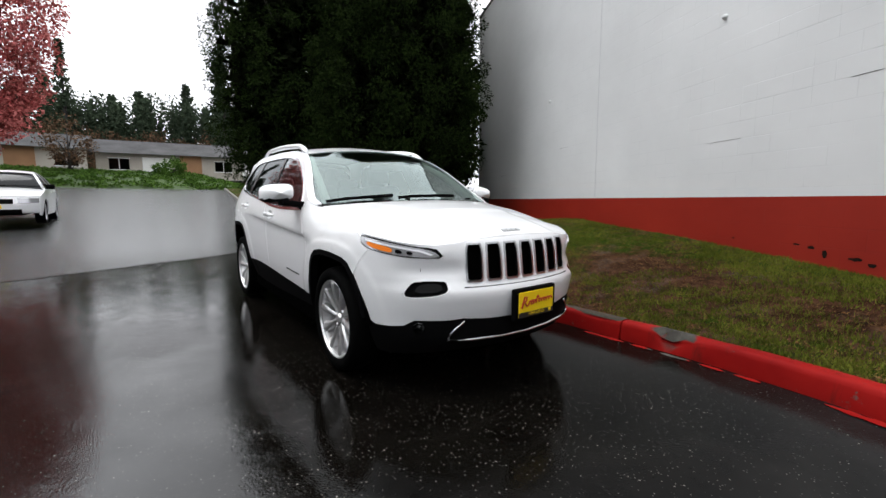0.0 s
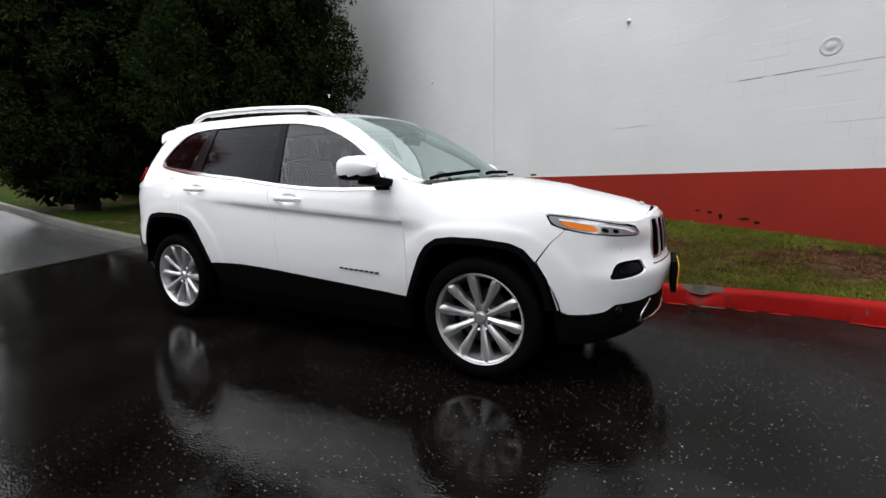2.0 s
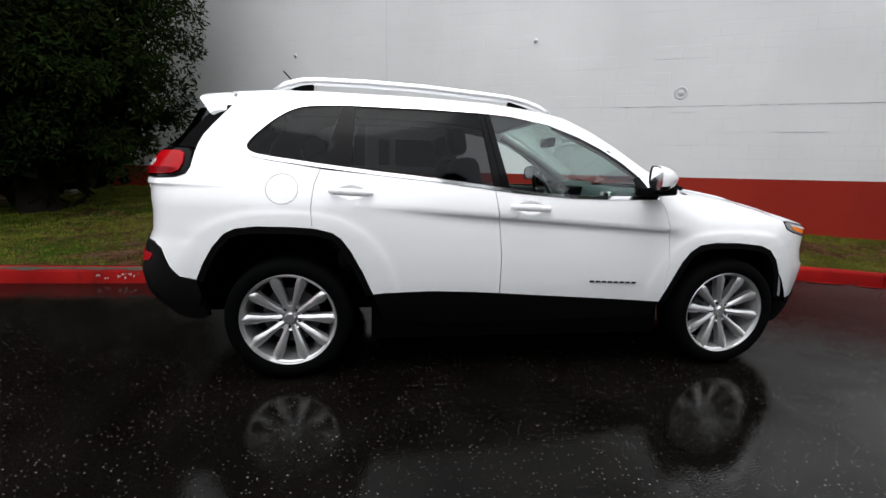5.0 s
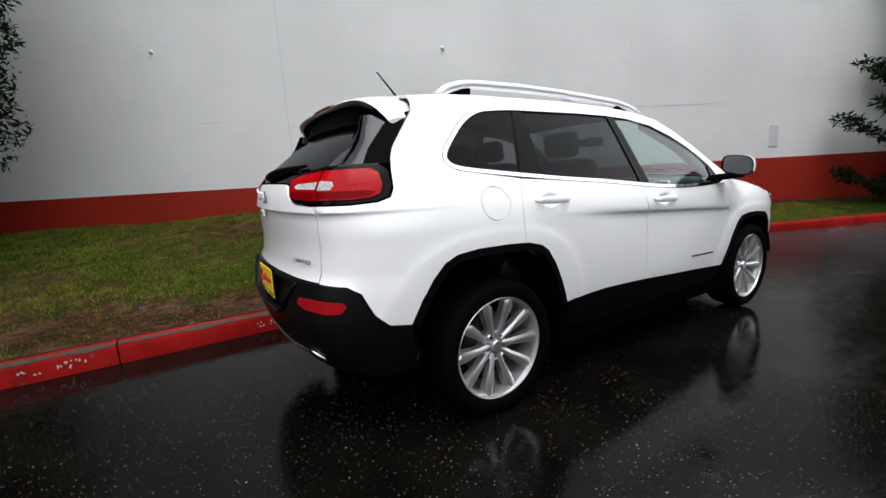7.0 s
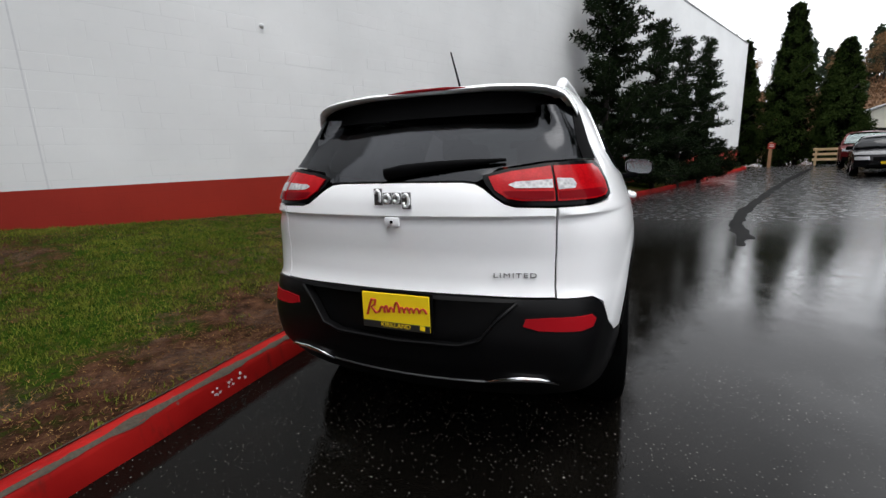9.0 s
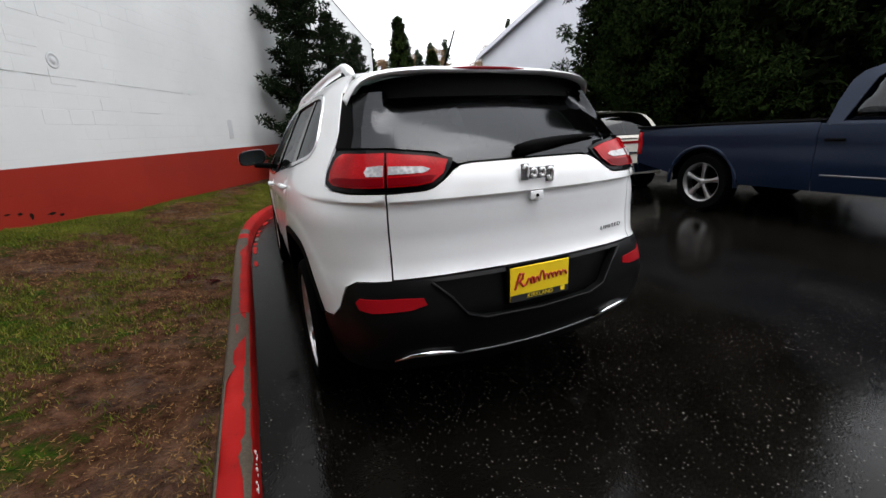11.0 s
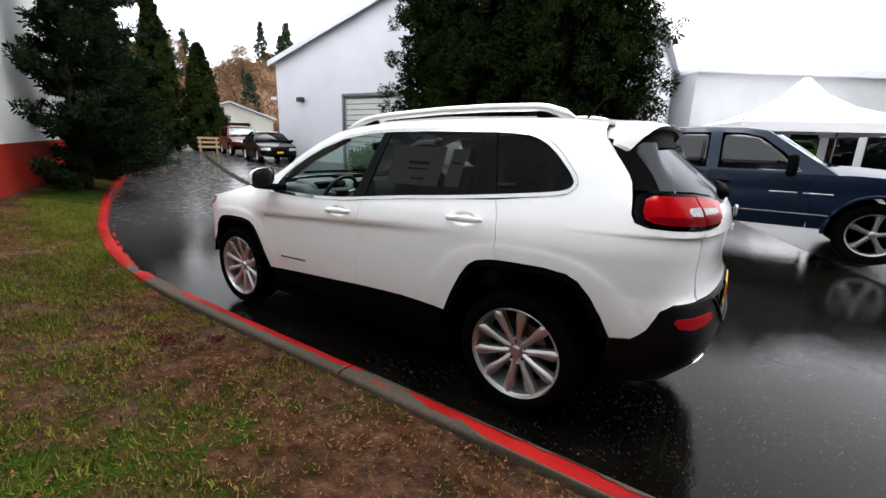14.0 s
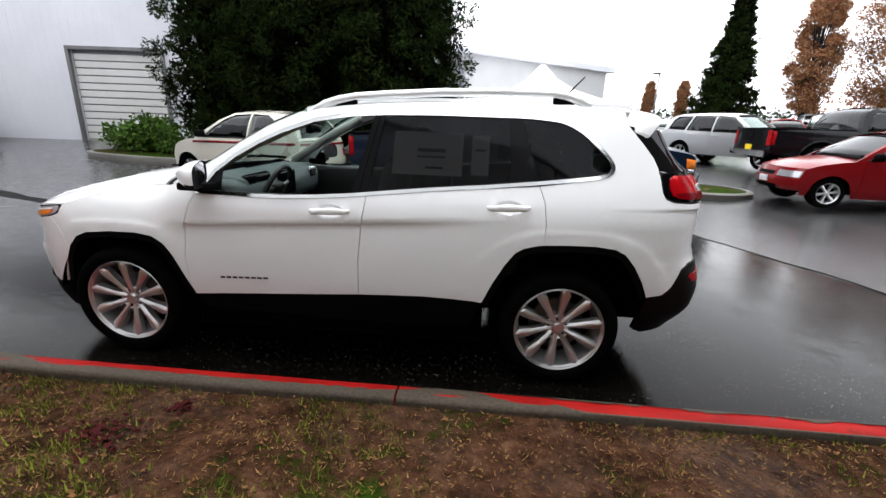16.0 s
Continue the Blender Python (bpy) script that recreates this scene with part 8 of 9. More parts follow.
for mir in (False, True):
    h = lamp("headlamp", rounded(inset(HL, 0.001), times=1), BLACK_TRIM, "slim headlamp with amber inner strip", mir, off=0.0, depth=0.03)
    lamp("lens", rounded(inset(HL, 0.0065), times=1), CLEAR_LENS, "clear silvered lens", mir, off=0.004, parent=h)
    lamp("indicator", rounded([(1.77, 0.916), (1.87, 0.902), (1.945, 0.882), (1.955, 0.858), (1.90, 0.864), (1.80, 0.886)], times=1), AMBER, "amber indicator", mir, off=0.007, parent=h)
    lamp("projector", rounded([(1.965, 0.877), (1.995, 0.872), (2.005, 0.852), (1.97, 0.854)], times=1), GLOSS_BLACK, "dark projector lens", mir, off=0.007, parent=h, step=0.02)
    lamp("projector", rounded([(2.02, 0.868), (2.045, 0.864), (2.05, 0.846), (2.025, 0.847)], times=1), GLOSS_BLACK, "dark projector lens", mir, off=0.007, parent=h, step=0.02)
    lamp("light_guide", [(1.77, 0.925), (1.87, 0.910), (2.0, 0.889), (2.085, 0.870), (2.125, 0.848), (2.115, 0.843), (2.078, 0.862), (1.995, 0.880), (1.87, 0.900), (1.77, 0.917)], LED_WHITE, "white light guide along the lens edge", mir, off=0.0085, parent=h, step=0.02, depth=0.006)

# lower front: black valance, mesh, chrome lip, plate
va = [(float(sf(0.0)), 0.452)] + [(float(sf(y)), z) for y, z in ((0.3, 0.459), (0.46, 0.475), (0.52, 0.467), (0.70, 0.467), (0.745, 0.432))] + [(float(sx(x)), z) for x, z in ((1.93, 0.422), (1.83, 0.422), (1.76, 0.445), (1.775, 0.33), (1.80, 0.255), (1.90, 0.245))] + [(float(sf(y)), z) for y, z in ((0.74, 0.25), (0.66, 0.26), (0.5, 0.27), (0.2, 0.275), (0.0, 0.275))]
va = va + [(-a, z) for a, z in va[::-1][1:-1]]
val = pane("front_valance", va, on_way, BLACK_TRIM, label="black lower valance", depth=0.04)
q = [tuple(body(np.array(a), np.array(z), 0.008)) for a, z in [(float(sf(y)), z) for y, z in ((-0.45, 0.462), (-0.52, 0.40), (-0.545, 0.352), (-0.4, 0.345), (-0.2, 0.342), (0, 0.341), (0.2, 0.342), (0.4, 0.345), (0.545, 0.352), (0.52, 0.40), (0.45, 0.462))]]
part("chrome_lip", Geo().tube(q, [0.006, 0.007, 0.009, 0.011, 0.011, 0.011, 0.011, 0.011, 0.009, 0.007, 0.006], 8), CHROME, val, "bright lower lip", smooth=True)
for sg in (1, -1):
    p = body(np.array(float(sf(sg * 0.68))), np.array(0.425), 0.005)
    part("front_fog_lamp", Geo().lathe([(0.0, 0.008), (0.016, 0.007), (0.024, 0.0), (0.03, 0.004), (0.034, 0.0)], 16, Matrix.Translation(p) @ pose(0, 0, 0, 0, 0, sg * 38)), GLASS_FAR, val, "small round fog lamp", smooth=True)
# dealer plate on the nose
plate = part("front_plate", Geo().box((2.318, 0.0, 0.535), (0.03, 0.36, 0.19), ch=0.006), BLACK_TRIM, suv, "yellow dealer plate in a black frame")


def dealer_plate(parent, x, y, z, sg):
    m = pose(x, y, z, 90, 0, 90 if sg > 0 else -90)
    pl = part("plate_face", Geo().box((0, 0, 0.003), (0.305, 0.15, 0.006), ch=0.002), PLATE_YELLOW, parent, "yellow dealer plate", m=m)
    # flowing red script, as plain looping strokes
    q = [(-0.130, -0.022), (-0.116, 0.020), (-0.106, 0.046), (-0.088, 0.044), (-0.092, 0.022), (-0.108, 0.014), (-0.088, -0.012), (-0.074, -0.006)]
    part("script_stroke", Geo().tube([(x, y, 0.0075) for x, y in q], 0.0056, 6), PLATE_RED, pl, "red script stroke")
    for i, (w, h) in enumerate(((0.022, 0.026), (0.012, 0.030), (0.016, 0.024), (0.022, 0.046), (0.022, 0.024), (0.022, 0.024), (0.018, 0.022), (0.020, 0.022), (0.028, 0.020))):
        x0 = -0.072 + 0.0225 * i
        pts = [(x0 + w * (0.5 - 0.5 * math.cos(a)) * 0.95 + 0.002 * a, -0.008 + 0.012 * i / 8 + h * (0.5 - 0.5 * math.cos(1.7 * a + 0.4)), 0.0075) for a in np.linspace(0, 5.6, 13)]
        part("script_stroke", Geo().tube(pts, 0.0042, 5), PLATE_RED, pl, "red script stroke")
    part("plate_strip", Geo().box((0, -0.062, 0.0068), (0.305, 0.030, 0.0012)), PLATE_BLACK, pl, "black strip under the script")
    cu = bpy.data.curves.new("plate_town", "FONT")
    cu.body, cu.size, cu.align_x, cu.align_y, cu.extrude = "KIRKLAND", 0.028, "CENTER", "CENTER", 0.0004
    o = new("plate_town", cu)
    o.data.materials.append(PLATE_YELLOW)
    o.matrix_basis = pose(0, -0.060, 0.0078)
    o.parent = pl
    part("plate_mark", Geo().box((0.12, -0.058, 0.0076), (0.022, 0.02, 0.001)), PLATE_YELLOW, pl, "small yellow mark")


dealer_plate(plate, 2.335, 0, 0.535, 1)

# tail: tailgate skin, glass, lamps, bumper
tgh = [(RL, 0.785), (float(sr(0.3)), 0.785), (float(sr(0.618)), 0.780), (float(sr(0.622)), 0.95), (float(sr(0.620)), 1.115), (float(sr(0.475)), 1.121), (float(sr(0.44)), 1.131), (float(sr(0.40)), 1.156), (float(sr(0.355)), 1.19), (float(sr(0.32)), 1.207), (float(sr(0.27)), 1.213), (RL, 1.215)]
tg = tgh + [(2 * RL - a, z) for a, z in tgh[::-1][1:-1]]
tailgate = pane("tailgate", inset(tg, 0.002), on_way, WHITE_PAINT, lines=TAIL_LINE)
d_s = [(float(sx(x)), z) for x, z in D_EDGE]
g_s = [(a + 0.14 - 0.005 * i, z) for i, (a, z) in enumerate(d_s[:-1])] + [(d_s[-1][0] + 0.11, 1.505)]
rgh = [(RL, 1.221), (float(sr(0.28)), 1.219), (float(sr(0.33)), 1.213), (float(sr(0.365)), 1.232), (float(sr(0.41)), 1.262), (float(sr(0.60)), 1.284), (float(sx(-2.05)), 1.288), (g_s[0][0], 1.288)] + g_s[1:] + [(float(sr(0.5)), 1.512), (RL, 1.515)]
rg = rgh + [(2 * RL - a, z) for a, z in rgh[::-1][1:-1]]
pane("rear_window", rg, on_way, GLASS_REAR, tailgate, "dark tailgate glass", step=0.04, depth=0.006, off=-0.006)
for mir in (False, True):
    strip = [(d_s[0][0] + 0.003, 1.288)] + [(g_s[0][0] - 0.002, 1.288)] + [(a - 0.002, z) for a, z in g_s[1:]] + [(a + 0.003, z) for a, z in d_s[::-1][:-1]]
    pane("glass_edge", strip, on_way, BLACK_TRIM, tailgate, "black strip beside the tailgate glass", step=0.03, depth=0.01, off=-0.003, mirror=mir)
# spoiler
g = Geo()
prof = [(-1.62, 0.0), (-1.72, 0.0), (-1.80, -0.008), (-1.862, -0.022), (-1.875, -0.034), (-1.868, -0.044), (-1.82, -0.052), (-1.72, -0.06), (-1.64, -0.04)]
SP_Y = [0.0, 0.1, 0.2, 0.3, 0.4, 0.47, 0.53, 0.57, 0.60, 0.62, 0.637, 0.65]
SP_Y = [-y for y in SP_Y[:0:-1]] + SP_Y
ny = len(SP_Y)


def sp_z(y):
    return float(np.interp(abs(y), [0, 0.3, 0.45, 0.55, 0.595, 0.625, 0.65], [1.634, 1.628, 1.616, 1.598, 1.578, 1.545, 1.495]))


def sp_x(y):
    return float(np.interp(abs(y), [0, 0.25, 0.45, 0.55, 0.60, 0.625, 0.65], [0, 0.002, 0.007, 0.016, 0.036, 0.062, 0.10]))


for y in SP_Y:
    for x, dz in prof:
        f = np.clip((-1.66 - x) / 0.2, 0, 1)
        g.v.append((x + sp_x(y) * f, y * (1 if x < -1.67 or abs(y) < 0.5 else 0.93), sp_z(y) + dz * (1 - 0.35 * abs(y) / 0.65)))
k = len(prof)
g.f = [(j * k + i, j * k + (i + 1) % k, (j + 1) * k + (i + 1) % k, (j + 1) * k + i) for j in range(ny - 1) for i in range(k)]
g.f += [tuple(range(k)), tuple((ny - 1) * k + i for i in range(k - 1, -1, -1))]
spoiler = part("spoiler", g, WHITE_PAINT, tailgate, "white roof spoiler", smooth=True, angle=45)
g = Geo()
for y in SP_Y:
    b = abs(y) / 0.65
    for x, z in ((-1.858 + sp_x(y), sp_z(y) - 0.047), (-1.845 + sp_x(y), sp_z(y) - 0.058), (-1.85 + 0.09 * b ** 3, min(1.54, sp_z(y) - 0.03)), (-1.872 + 0.085 * b ** 3, 1.488 - 0.012 * b ** 3)):
        g.v.append((x, y * 0.965, z))
g.f = [(j * 4 + i, (j + 1) * 4 + i, (j + 1) * 4 + i + 1, j * 4 + i + 1) for j in range(ny - 1) for i in range(3)]
part("spoiler_underside", g, BLACK_TRIM, spoiler, "black underside", smooth=True)
q = [(-1.868 + 0.02 * (abs(y) / 0.6) ** 2, y, 1.606 - 0.006 * abs(y)) for y in (-0.19, -0.1, 0, 0.1, 0.19)]
part("brake_lamp", Geo().tube(q, [0.003, 0.009, 0.009, 0.009, 0.003], 8), RED_SHADE, spoiler, "slim red high brake lamp", smooth=True)
part("aerial", Geo().tube([(-1.35, 0.0, 1.65), (-1.41, 0.0, 1.72), (-1.52, 0.0, 1.84)], [0.008, 0.006, 0.004], 8), BLACK_TRIM, suv, "black roof aerial", smooth=True)

for mir in (False, True):
    TL = [(float(sr(0.35)), 1.236), (float(sr(0.365)), 1.205), (float(sr(0.405)), 1.162), (float(sr(0.44)), 1.138), (float(sr(0.475)), 1.128), (float(sr(0.60)), 1.124), (float(sx(-2.04)), 1.124), (float(sx(-1.93)), 1.132), (float(sx(-1.882)), 1.15), (float(sx(-1.866)), 1.19), (float(sx(-1.874)), 1.258), (float(sx(-1.905)), 1.279), (float(sx(-2.05)), 1.281), (float(sr(0.60)), 1.276), (float(sr(0.43)), 1.256)]
    tl = pane("tail_lamp", TL, on_way, GLOSS_BLACK, label="wraparound red tail lamp in a black surround", step=0.03, depth=0.02, off=0.0, mirror=mir)

    def tlp(name, pts, mat, lab, off):
        return pane(name, [(float(sr(a)) if k == "y" else float(sx(a)), z) for k, a, z in pts], on_way, mat, tl, lab, step=0.025, depth=0.01, off=off, mirror=mir)
    tlp("lens", [("y", 0.375, 1.232), ("y", 0.40, 1.185), ("y", 0.45, 1.152), ("y", 0.50, 1.144), ("y", 0.614, 1.141), ("y", 0.614, 1.266), ("y", 0.46, 1.250)], RED_LENS, "red lens on the tailgate", 0.008)
    tlp("lens", [("y", 0.624, 1.141), ("x", -2.03, 1.142), ("x", -1.955, 1.148), ("x", -1.918, 1.163), ("x", -1.905, 1.20), ("x", -1.918, 1.25), ("x", -1.955, 1.268), ("y", 0.624, 1.266)], RED_LENS, "red lens on the quarter", 0.008)
    tlp("lower_lens", [("y", 0.43, 1.178), ("y", 0.455, 1.158), ("y", 0.50, 1.150), ("y", 0.61, 1.147), ("y", 0.61, 1.176), ("y", 0.46, 1.180)], RED_SHADE, "darker lower lens", 0.0105)
    tlp("lower_lens", [("y", 0.628, 1.147), ("x", -2.03, 1.148), ("x", -1.96, 1.154), ("x", -1.93, 1.170), ("x", -1.97, 1.178), ("y", 0.628, 1.176)], RED_SHADE, "darker lower lens", 0.0105)
    tlp("reversing_lamp", [("y", 0.45, 1.202), ("y", 0.475, 1.190), ("y", 0.61, 1.188), ("y", 0.61, 1.218), ("y", 0.475, 1.212)], WHITE_LENS, "clear lens", 0.012)
    tlp("reversing_lamp", [("y", 0.628, 1.182), ("y", 0.69, 1.184), ("y", 0.70, 1.20), ("y", 0.69, 1.218), ("y", 0.628, 1.222)], WHITE_LENS, "clear lens", 0.012)

# rear wiper
part("rear_wiper", Geo().tube([tuple(body(np.array(float(sr(y))), np.array(z), 0.012)) for y, z in ((0.06, 1.248), (-0.02, 1.262), (-0.16, 1.276), (-0.30, 1.285), (-0.44, 1.292))], [0.022, 0.024, 0.019, 0.013, 0.006], 8), BLACK_TRIM, tailgate, "black rear wiper", smooth=True)
# tailgate badge: plain rounded shapes on a dark outline
badge = Geo()
for i, (w, h, dz) in enumerate(((0.036, 0.066, 0.006), (0.038, 0.046, 0), (0.038, 0.046, 0), (0.038, 0.064, -0.008))):
    badge.box((-2.236, 0.062 - 0.041 * i, 1.157 + dz), (0.008, w, h), ch=0.003)
badge = part("tail_badge", badge, STEEL, tailgate, "silver tailgate badge with dark outline", smooth=True, angle=40)
for i, (w, h, dz) in enumerate(((0.036, 0.066, 0.006), (0.038, 0.046, 0), (0.038, 0.046, 0), (0.038, 0.064, -0.008))):
    ring = [(-2.243, 0.062 - 0.041 * i + (w / 2 - 0.007) * math.cos(u), 1.157 + dz + (h / 2 - 0.008) * math.sin(u)) for u in np.linspace(0.5, 6.0 if i else 4.0, 16)]
    part("badge_stroke", Geo().tube(ring, 0.007, 6), SATIN, badge, "silver badge stroke", smooth=True)
part("lock", Geo().box((-2.240, 0.005, 1.065), (0.012, 0.065, 0.036), ch=0.005), WHITE_PAINT, tailgate, "tailgate button", smooth=True, angle=40)
part("lock_button", Geo().lathe([(0.0, 0.004), (0.005, 0.004), (0.007, 0.0)], 12, pose(-2.247, 0.005, 1.065, 0, 0, 180)), GLOSS_BLACK, tailgate, "small black camera eye")
p = body(np.array(float(sr(-0.475))), np.array(0.862), 0.003)
n_ang = float(np.interp(float(2 * RL - sr(-0.475)), RS, np.degrees(np.arctan2(RN[:, 1], -RN[:, 0]))))
cu = bpy.data.curves.new("trim_word", "FONT")
cu.body, cu.size, cu.align_x, cu.align_y, cu.extrude, cu.space_character = "LIMITED", 0.026, "CENTER", "CENTER", 0.0015, 1.25
word = new("trim_word", cu)
cu.materials.append(STEEL)
word.matrix_basis = Matrix.Translation(Vector(p)) @ pose(0, 0, 0, 90, 0, -90 + n_ang) @ Matrix.Diagonal((1.45, 1, 1, 1))
word.parent = tailgate
tagged(word, "thin grey metal trim lettering")

rbh = [(RL, 0.780), (float(sr(0.3)), 0.780), (float(sr(0.62)), 0.775)] + [(float(sx(x)), z) for x, z in ((-2.06, 0.768), (-2.015, 0.738), (-1.96, 0.643), (-1.90, 0.588), (-1.815, 0.576), (-1.80, 0.46), (-1.805, 0.36), (-1.87, 0.33), (-1.97, 0.335))] + [(float(sr(0.66)), 0.345), (float(sr(0.5)), 0.34), (float(sr(0.3)), 0.335), (RL, 0.33)]
rb = rbh + [(2 * RL - a, z) for a, z in rbh[::-1][1:-1]]
rec = [(float(sr(y)), z) for y, z in ((0.48, 0.766), (0.41, 0.70), (0.35, 0.62), (0.27, 0.592), (0, 0.585), (-0.27, 0.592), (-0.35, 0.62), (-0.41, 0.70), (-0.48, 0.766))]
rbump = pane("rear_bumper", rb, on_way, BUMPER_BLACK, label="black textured rear bumper", depth=0.03, holes=(rec,), off=0.004)
pane("plate_recess", inset(rec, -0.004), on_way, BUMPER_BLACK, rbump, "recessed panel behind the plate", off=-0.035, depth=0.004)
q = [tuple(body(np.array(a), np.array(z), 0.012)) for a, z in rec]
part("recess_edge", Geo().tube(q, 0.007, 6), BUMPER_BLACK, rbump, "raised recess edge", smooth=True)
for mir in (False, True):
    rf = [(float(sr(y)), z + 0.010) for y, z in ((0.505, 0.672), (0.515, 0.698), (0.60, 0.703), (0.735, 0.70), (0.75, 0.682), (0.74, 0.656), (0.70, 0.65), (0.56, 0.657))]
    pane("reflector", rf, on_way, DARK_RED, rbump, "deep red reflector", step=0.03, depth=0.006, off=0.009, mirror=mir)
    sg = -1 if mir else 1
    q = [tuple(body(np.array(float(sr(sg * y))), np.array(z), 0.012)) for y, z in ((0.36, 0.420), (0.42, 0.446), (0.50, 0.460), (0.58, 0.458), (0.645, 0.432))]
    ex = part("exhaust_trim", Geo().tube(q, [0.005, 0.010, 0.012, 0.010, 0.005], 8), CHROME, rbump, "bright exhaust trim", smooth=True)
    part("tail_pipe", Geo().lathe([(0.028, -0.1), (0.03, 0.0), (0.026, 0.0), (0.024, -0.08)], 16, pose(-2.10, sg * 0.51, 0.395, 0, -8, 180)), ALLOY_DARK, rbump, "tail pipe", smooth=True)
q = [tuple(body(np.array(float(sr(y))), np.array(0.424 - 0.014 * math.cos(y * 4)), 0.008)) for y in np.linspace(-0.36, 0.36, 15)]
part("lower_trim_line", Geo().tube(q, 0.005, 6), STEEL, rbump, "thin grey lower trim line", smooth=True)
rp = part("rear_plate", Geo().box((-2.252, 0.0, 0.70), (0.012, 0.325, 0.17), ch=0.003), BLACK_TRIM, rbump, "yellow dealer plate in a black frame")
dealer_plate(rp, -2.259, 0.0, 0.70, -1)

# dark inner shell, wheel wells and floor
under = [(x, 0.30) for x in (-0.84, 0.84)] + [(0.885, 0.43)] + [(1.0, 0.80), (1.2, 0.86), (1.5, 0.86), (1.68, 0.78), (1.72, 0.6), (1.74, 0.46), (1.84, 0.46), (1.84, 0.84), (1.6, 0.92), (1.2, 1.0), (0.85, 1.05), (0.2, 1.05), (-0.5, 1.11), (-1.2, 1.17), (-1.6, 1.2), (-1.8, 1.05), (-2.0, 1.0), (-2.0, 0.62), (-1.88, 0.60), (-1.8, 0.66), (-1.7, 0.86), (-1.5, 0.93), (-1.2, 0.92), (-1.0, 0.84), (-0.885, 0.55)]
for mir in (False, True):
    pane("inner_shell", under, on_side, SHELL_BLACK, step=0.08, depth=0.01, off=-0.026, mirror=mir)
    sg = -1 if mir else 1
    for x0, zt in ((1.34, 0.80), (-1.36, 0.87)):
        g = Geo()
        n = 18
        for i in range(n + 1):
            a = math.pi * (0.07 + 0.86 * i / n)
            for y in (0.87, 0.52):
                g.v.append((x0 + 0.47 * math.cos(a), sg * y, 0.30 + (zt - 0.28) * math.sin(a)))
        g.f = [(2 * i, 2 * i + 1, 2 * i + 3, 2 * i + 2) for i in range(n)]
        o = len(g.v)
        g.v.append((x0, sg * 0.52, 0.42))
        g.f += [(2 * i + 1, o, 2 * i + 3) for i in range(n)]
        part("wheel_well", g, SHELL_BLACK, suv, "black wheel liner")
g = Geo().box((0, 0, 0.36), (1.79, 1.70, 0.28)).box((0, 0, 0.40), (4.1, 1.0, 0.22)).box((2.0, 0, 0.38), (0.24, 0.9, 0.14)).box((-2.0, 0, 0.5), (0.2, 1.2, 0.2))
part("underbody", g, SHELL_BLACK, suv, "dark underbody")
part("engine_bay", Geo().box((1.5, 0, 0.66), (1.1, 1.3, 0.4)), SHELL_BLACK, suv, "dark engine bay")

# inside
part("headliner", skin([(-1.6, 0.1), (0.16, 0.1), (0.16, 1.9), (-1.6, 1.9)], on_crown, step=0.12, depth=0.004, off=-0.03), LINING, suv, "pale headliner", smooth=True)
dash = part("dashboard", Geo().box((0.86, 0, 0.98), (0.42, 1.46, 0.26), ch=0.09).box((0.80, 0.38, 1.08), (0.26, 0.42, 0.10), pose(0, 0, 0, 0, -8, 0), ch=0.04), DASH, suv, "grey-green dashboard", smooth=True, angle=50)
part("instrument_hood", Geo().box((0.70, 0.38, 1.06), (0.06, 0.34, 0.14), ch=0.03), GLOSS_BLACK, dash, "black instrument cluster", smooth=True, angle=50)
part("centre_screen", Geo().box((0.66, 0.0, 1.02), (0.04, 0.26, 0.18), ch=0.01), GLOSS_BLACK, dash, "dark centre screen")
part("air_vent", Geo().box((0.655, -0.52, 1.05), (0.03, 0.12, 0.09), ch=0.02), CHROME, dash, "bright-rimmed air vent", smooth=True)
mw = pose(0.56, 0.38, 1.02, 0, -24, 0)
sw = part("steering_wheel", Geo().tube([tuple(mw @ Vector((0, 0.175 * math.cos(a), 0.175 * math.sin(a)))) for a in np.linspace(0, 2 * math.pi, 33)], 0.017, 8, cap=False), SEAT, suv, "dark leather steering wheel with silver spokes", smooth=True)
part("wheel_hub", Geo().box((0, 0, 0), (0.05, 0.14, 0.11), mw.to_3x3().to_4x4(), ch=0.02), SEAT, sw, "airbag boss", m=Matrix.Translation(mw.translation), smooth=True, angle=50)
g = Geo()
for a in (15, 165, 270):
    c, s_ = math.cos(radians(a)), math.sin(radians(a))
    g.tube([mw @ Vector((0.0, 0.05 * c, 0.05 * s_)), mw @ Vector((0, 0.17 * c, 0.17 * s_))], 0.012, 6)
part("wheel_spokes", g, SILVER, sw, "silver spokes", smooth=True)
for x0 in (0.05, -0.85):
    for y0 in ((-0.38, 0.38) if x0 > 0 else (-0.42, 0.0, 0.42)):
        st = part("seat", Geo().box((x0, y0, 0.66), (0.52, 0.46 if x0 > 0 else 0.40, 0.20), ch=0.06), SEAT, suv, "dark leather seat", smooth=True, angle=60)
        part("backrest", Geo().box((x0 - 0.30, y0, 0.98), (0.16, 0.46 if x0 > 0 else 0.40, 0.62), pose(0, 0, 0, 0, -14, 0), ch=0.06), SEAT, st, smooth=True, angle=60)
        part("head_rest", Geo().box((x0 - 0.41, y0, 1.38 if x0 > 0 else 1.30), (0.11, 0.26, 0.17), pose(0, 0, 0, 0, -10, 0), ch=0.05), SEAT, st, smooth=True, angle=60)
part("inside_mirror", Geo().box((0.42, 0.0, 1.43), (0.04, 0.24, 0.07), ch=0.02), GLOSS_BLACK, suv, "black inside mirror", smooth=True)
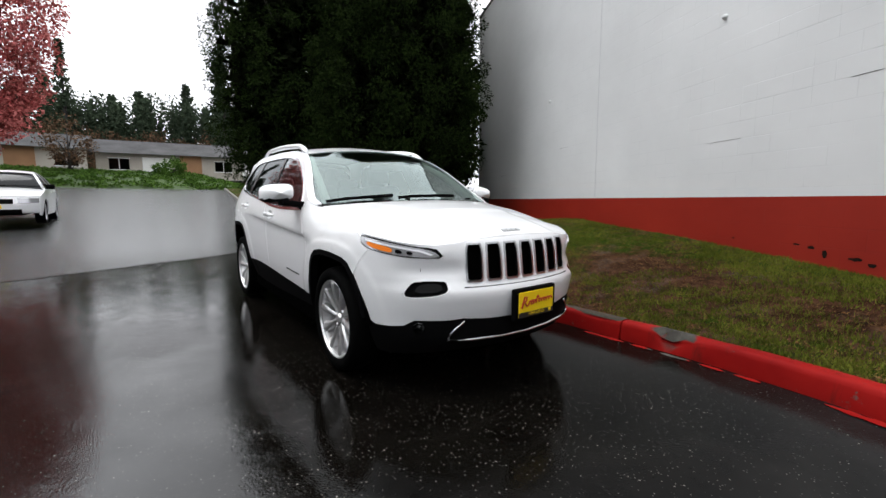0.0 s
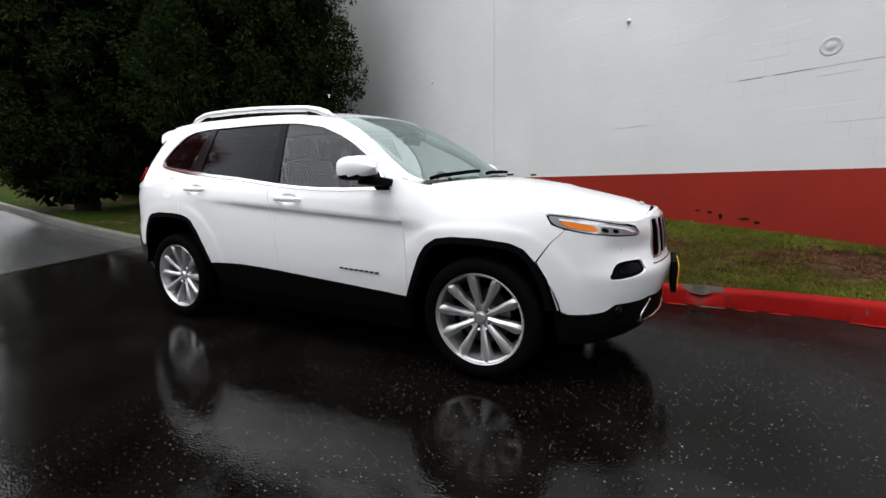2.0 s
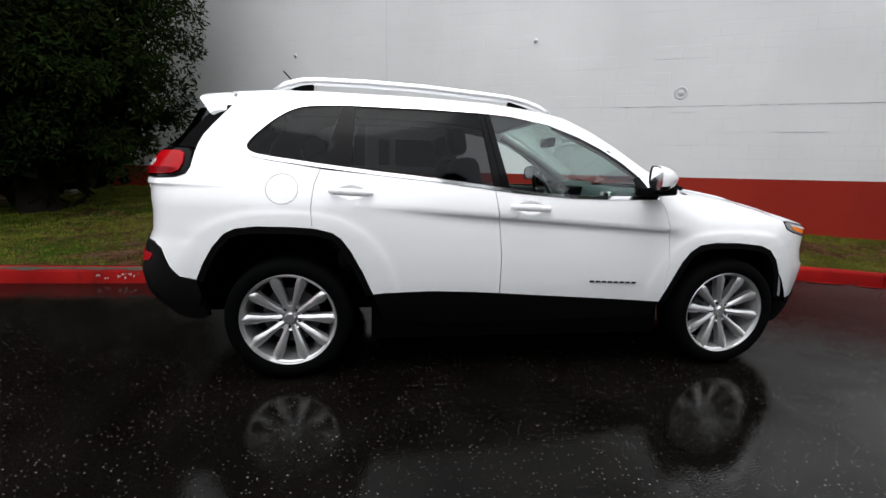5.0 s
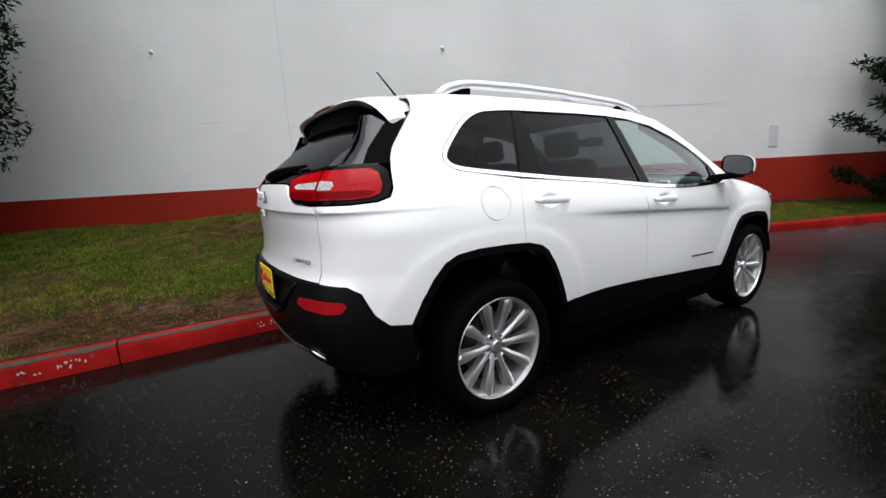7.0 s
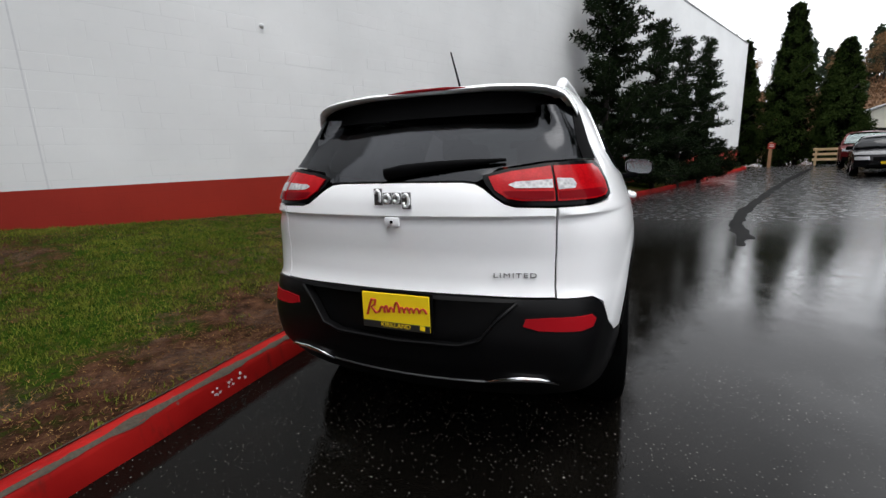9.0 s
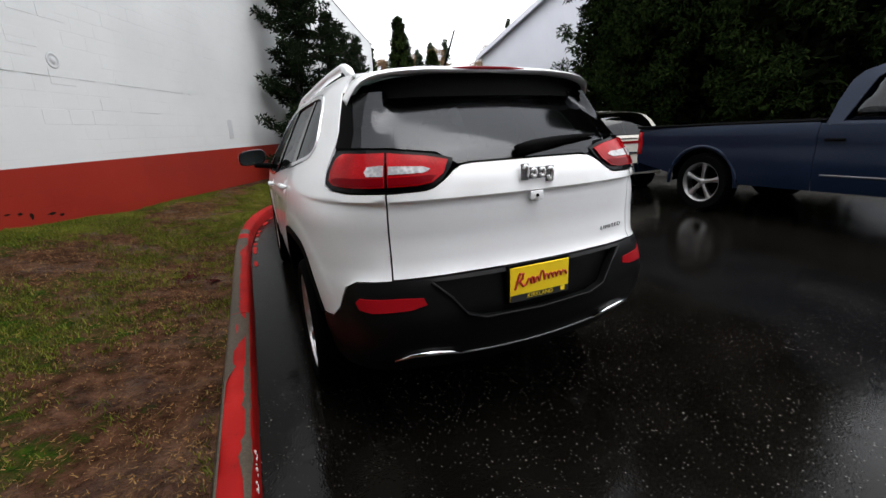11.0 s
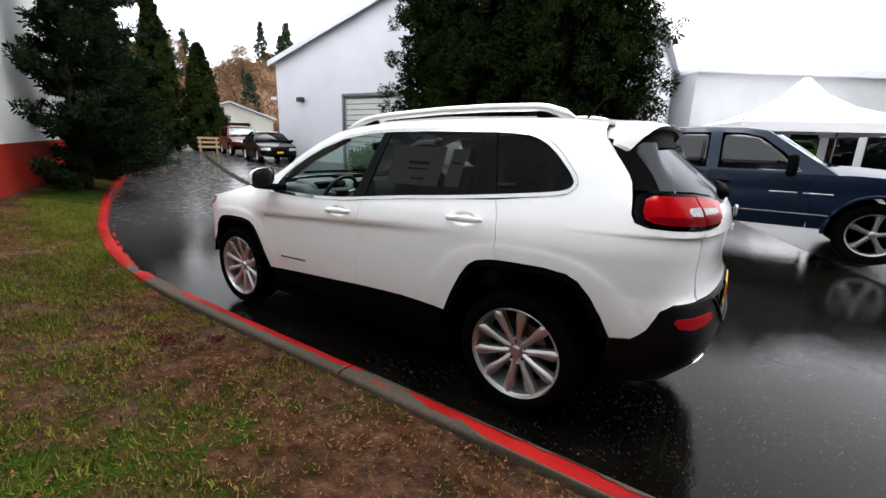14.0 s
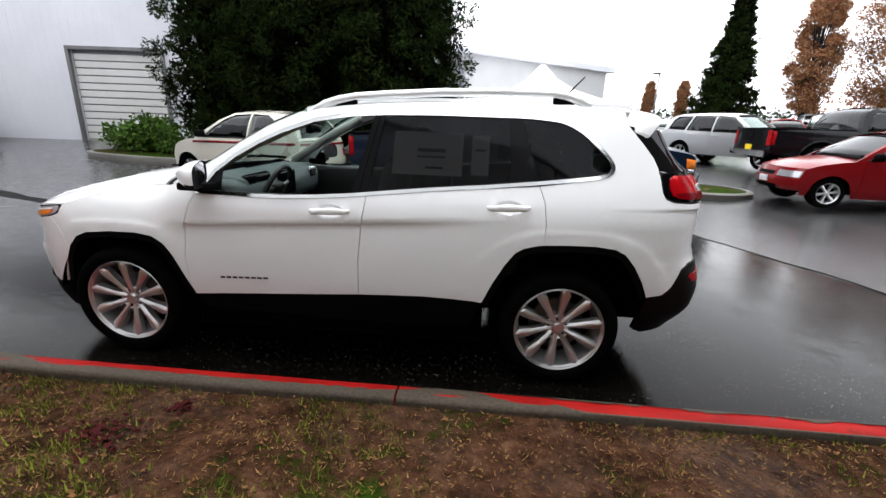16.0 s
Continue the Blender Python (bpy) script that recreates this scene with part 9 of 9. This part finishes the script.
for sg in (1, -1):
    part("door_card", Geo().box((0.1, sg * 0.79, 0.86), (1.35, 0.06, 0.42), ch=0.03), SEAT, suv, "dark door lining", smooth=True, angle=50)
    part("pillar_lining", Geo().tube([(0.90, sg * 0.73, 1.12), (0.55, sg * 0.67, 1.34), (0.22, sg * 0.60, 1.50)], 0.035, 8), LINING, suv, "pale pillar lining", smooth=True)
# price sticker behind the rear side glass
for x0, w, h, bars in ((-0.53, 0.40, 0.26, ((-0.02, 0.02, 0.16, 0.02), (-0.02, -0.02, 0.16, 0.01), (-0.04, -0.085, 0.10, 0.012))), (-0.83, 0.10, 0.24, ((0.0, 0.03, 0.06, 0.012),))):
    p = on_side(np.array([[x0, 1.335]]), -0.045)[0]
    stk = part("window_sticker", Geo().box((0, 0, 0), (w, 0.003, h), pose(0, 0, 0, 26, 0, 0)), PAPER, suv, "paper price sheet behind the glass", m=pose(x0, float(p[1]), 1.335))
    g = Geo()
    for dx, dz, bw, bh in bars:
        g.box((dx, 0.004 - dz * math.sin(radians(26)), dz * math.cos(radians(26))), (bw, 0.002, bh), pose(0, 0, 0, 26, 0, 0))
    part("sticker_print", g, PLATE_BLACK, stk, "dark print bars")

# wheels
def wheel_mesh():
    tyre = Geo().lathe([(0.258, 0.080), (0.264, 0.098), (0.276, 0.109), (0.31, 0.113), (0.335, 0.102), (0.346, 0.08), (0.351, 0.04), (0.352, 0.0), (0.351, -0.04), (0.346, -0.08), (0.335, -0.102), (0.30, -0.112), (0.24, -0.105), (0.225, -0.085)], 56, Matrix())
    rim = Geo().lathe([(0.2445, 0.092), (0.2465, 0.098), (0.243, 0.101), (0.239, 0.098), (0.236, 0.088), (0.228, 0.082), (0.222, 0.05), (0.21, -0.02), (0.205, -0.09)], 56, Matrix())
    spokes = []
    for i in range(10):
        a = 2 * math.pi * i / 10 + 0.16
        c, s_ = math.cos(a), math.sin(a)
        R = Matrix(((1, 0, 0, 0), (0, c, -s_, 0), (0, s_, c, 0), (0, 0, 0, 1)))
        prof = [(0.040, 0.016, 0.016, 0.058), (0.085, 0.0150, 0.0150, 0.068), (0.13, 0.0180, 0.0180, 0.077), (0.175, 0.0245, 0.0235, 0.085), (0.205, 0.0285, 0.0250, 0.089), (0.222, 0.020, 0.024, 0.090), (0.239, 0.004, 0.014, 0.088)]
        v = []
        for r, wl, wr_, h in prof:
            v += [(h - 0.050, r, -wl * 1.05), (h - 0.009, r, -wl), (h - 0.0015, r, -wl * 0.45), (h + 0.001, r, 0.1 * wr_), (h - 0.0025, r, wr_ * 0.5), (h - 0.011, r, wr_), (h - 0.050, r, wr_ * 1.05)]
        f = [(j * 7 + k, j * 7 + k + 1, (j + 1) * 7 + k + 1, (j + 1) * 7 + k) for j in range(6) for k in range(6)]
        spokes.append(Geo().add([R @ Vector(p) for p in v], f))
    hub = Geo().lathe([(0.0, 0.070), (0.026, 0.070), (0.030, 0.064), (0.034, 0.052), (0.062, 0.050), (0.074, 0.058), (0.080, 0.050), (0.082, 0.0)], 30, Matrix())
    nuts = []
    for i in range(5):
        a = 2 * math.pi * i / 5 + 0.3
        nuts.append(Geo().lathe([(0.0, 0.058), (0.010, 0.058), (0.011, 0.04)], 8, Matrix.Translation((0, 0.055 * math.cos(a), 0.055 * math.sin(a)))))
    disc = Geo().lathe([(0.07, 0.0), (0.15, 0.0), (0.152, -0.01), (0.152, -0.025)], 40, Matrix())
    back = Geo().lathe([(0.0, -0.06), (0.22, -0.06), (0.22, -0.05)], 40, Matrix())
    for q in [rim, disc, back] + spokes:
        q.v = [(x, y * 1.075, z * 1.075) for x, y, z in q.v]
    return tyre, rim, spokes, hub, nuts, disc, back


WG = wheel_mesh()


def wheel(x, sg, turn):
    w = part("wheel", WG[0], TYRE, suv, "black tyre on a bright alloy rim", smooth=True, angle=40, m=Matrix.Translation((x, sg * 0.79, 0.352)) @ pose(0, 0, 0, 0, 0, 90 * sg) @ pose(0, 0, 0, turn, 0, 0))
    for nm, g, mt, lab in (("rim", WG[1], ALLOY, ""), ("hub_cap", WG[3], ALLOY, "grey hub cap"), ("brake_disc", WG[5], ALLOY_DARK, "grey brake disc"), ("rim_back", WG[6], SHELL_BLACK, "dark rim barrel")):
        part(nm, g, mt, w, lab, smooth=True, angle=35)
    for g in WG[2]:
        part("spoke", g, ALLOY, w, smooth=True, angle=35)
    for g in WG[4]:
        part("wheel_nut", g, GLOSS_BLACK, w, smooth=True)


for i, (x, sg) in enumerate(((1.35, 1), (1.35, -1), (-1.35, 1), (-1.35, -1))):
    wheel(x, sg, (12, 20, 3, 27)[i])
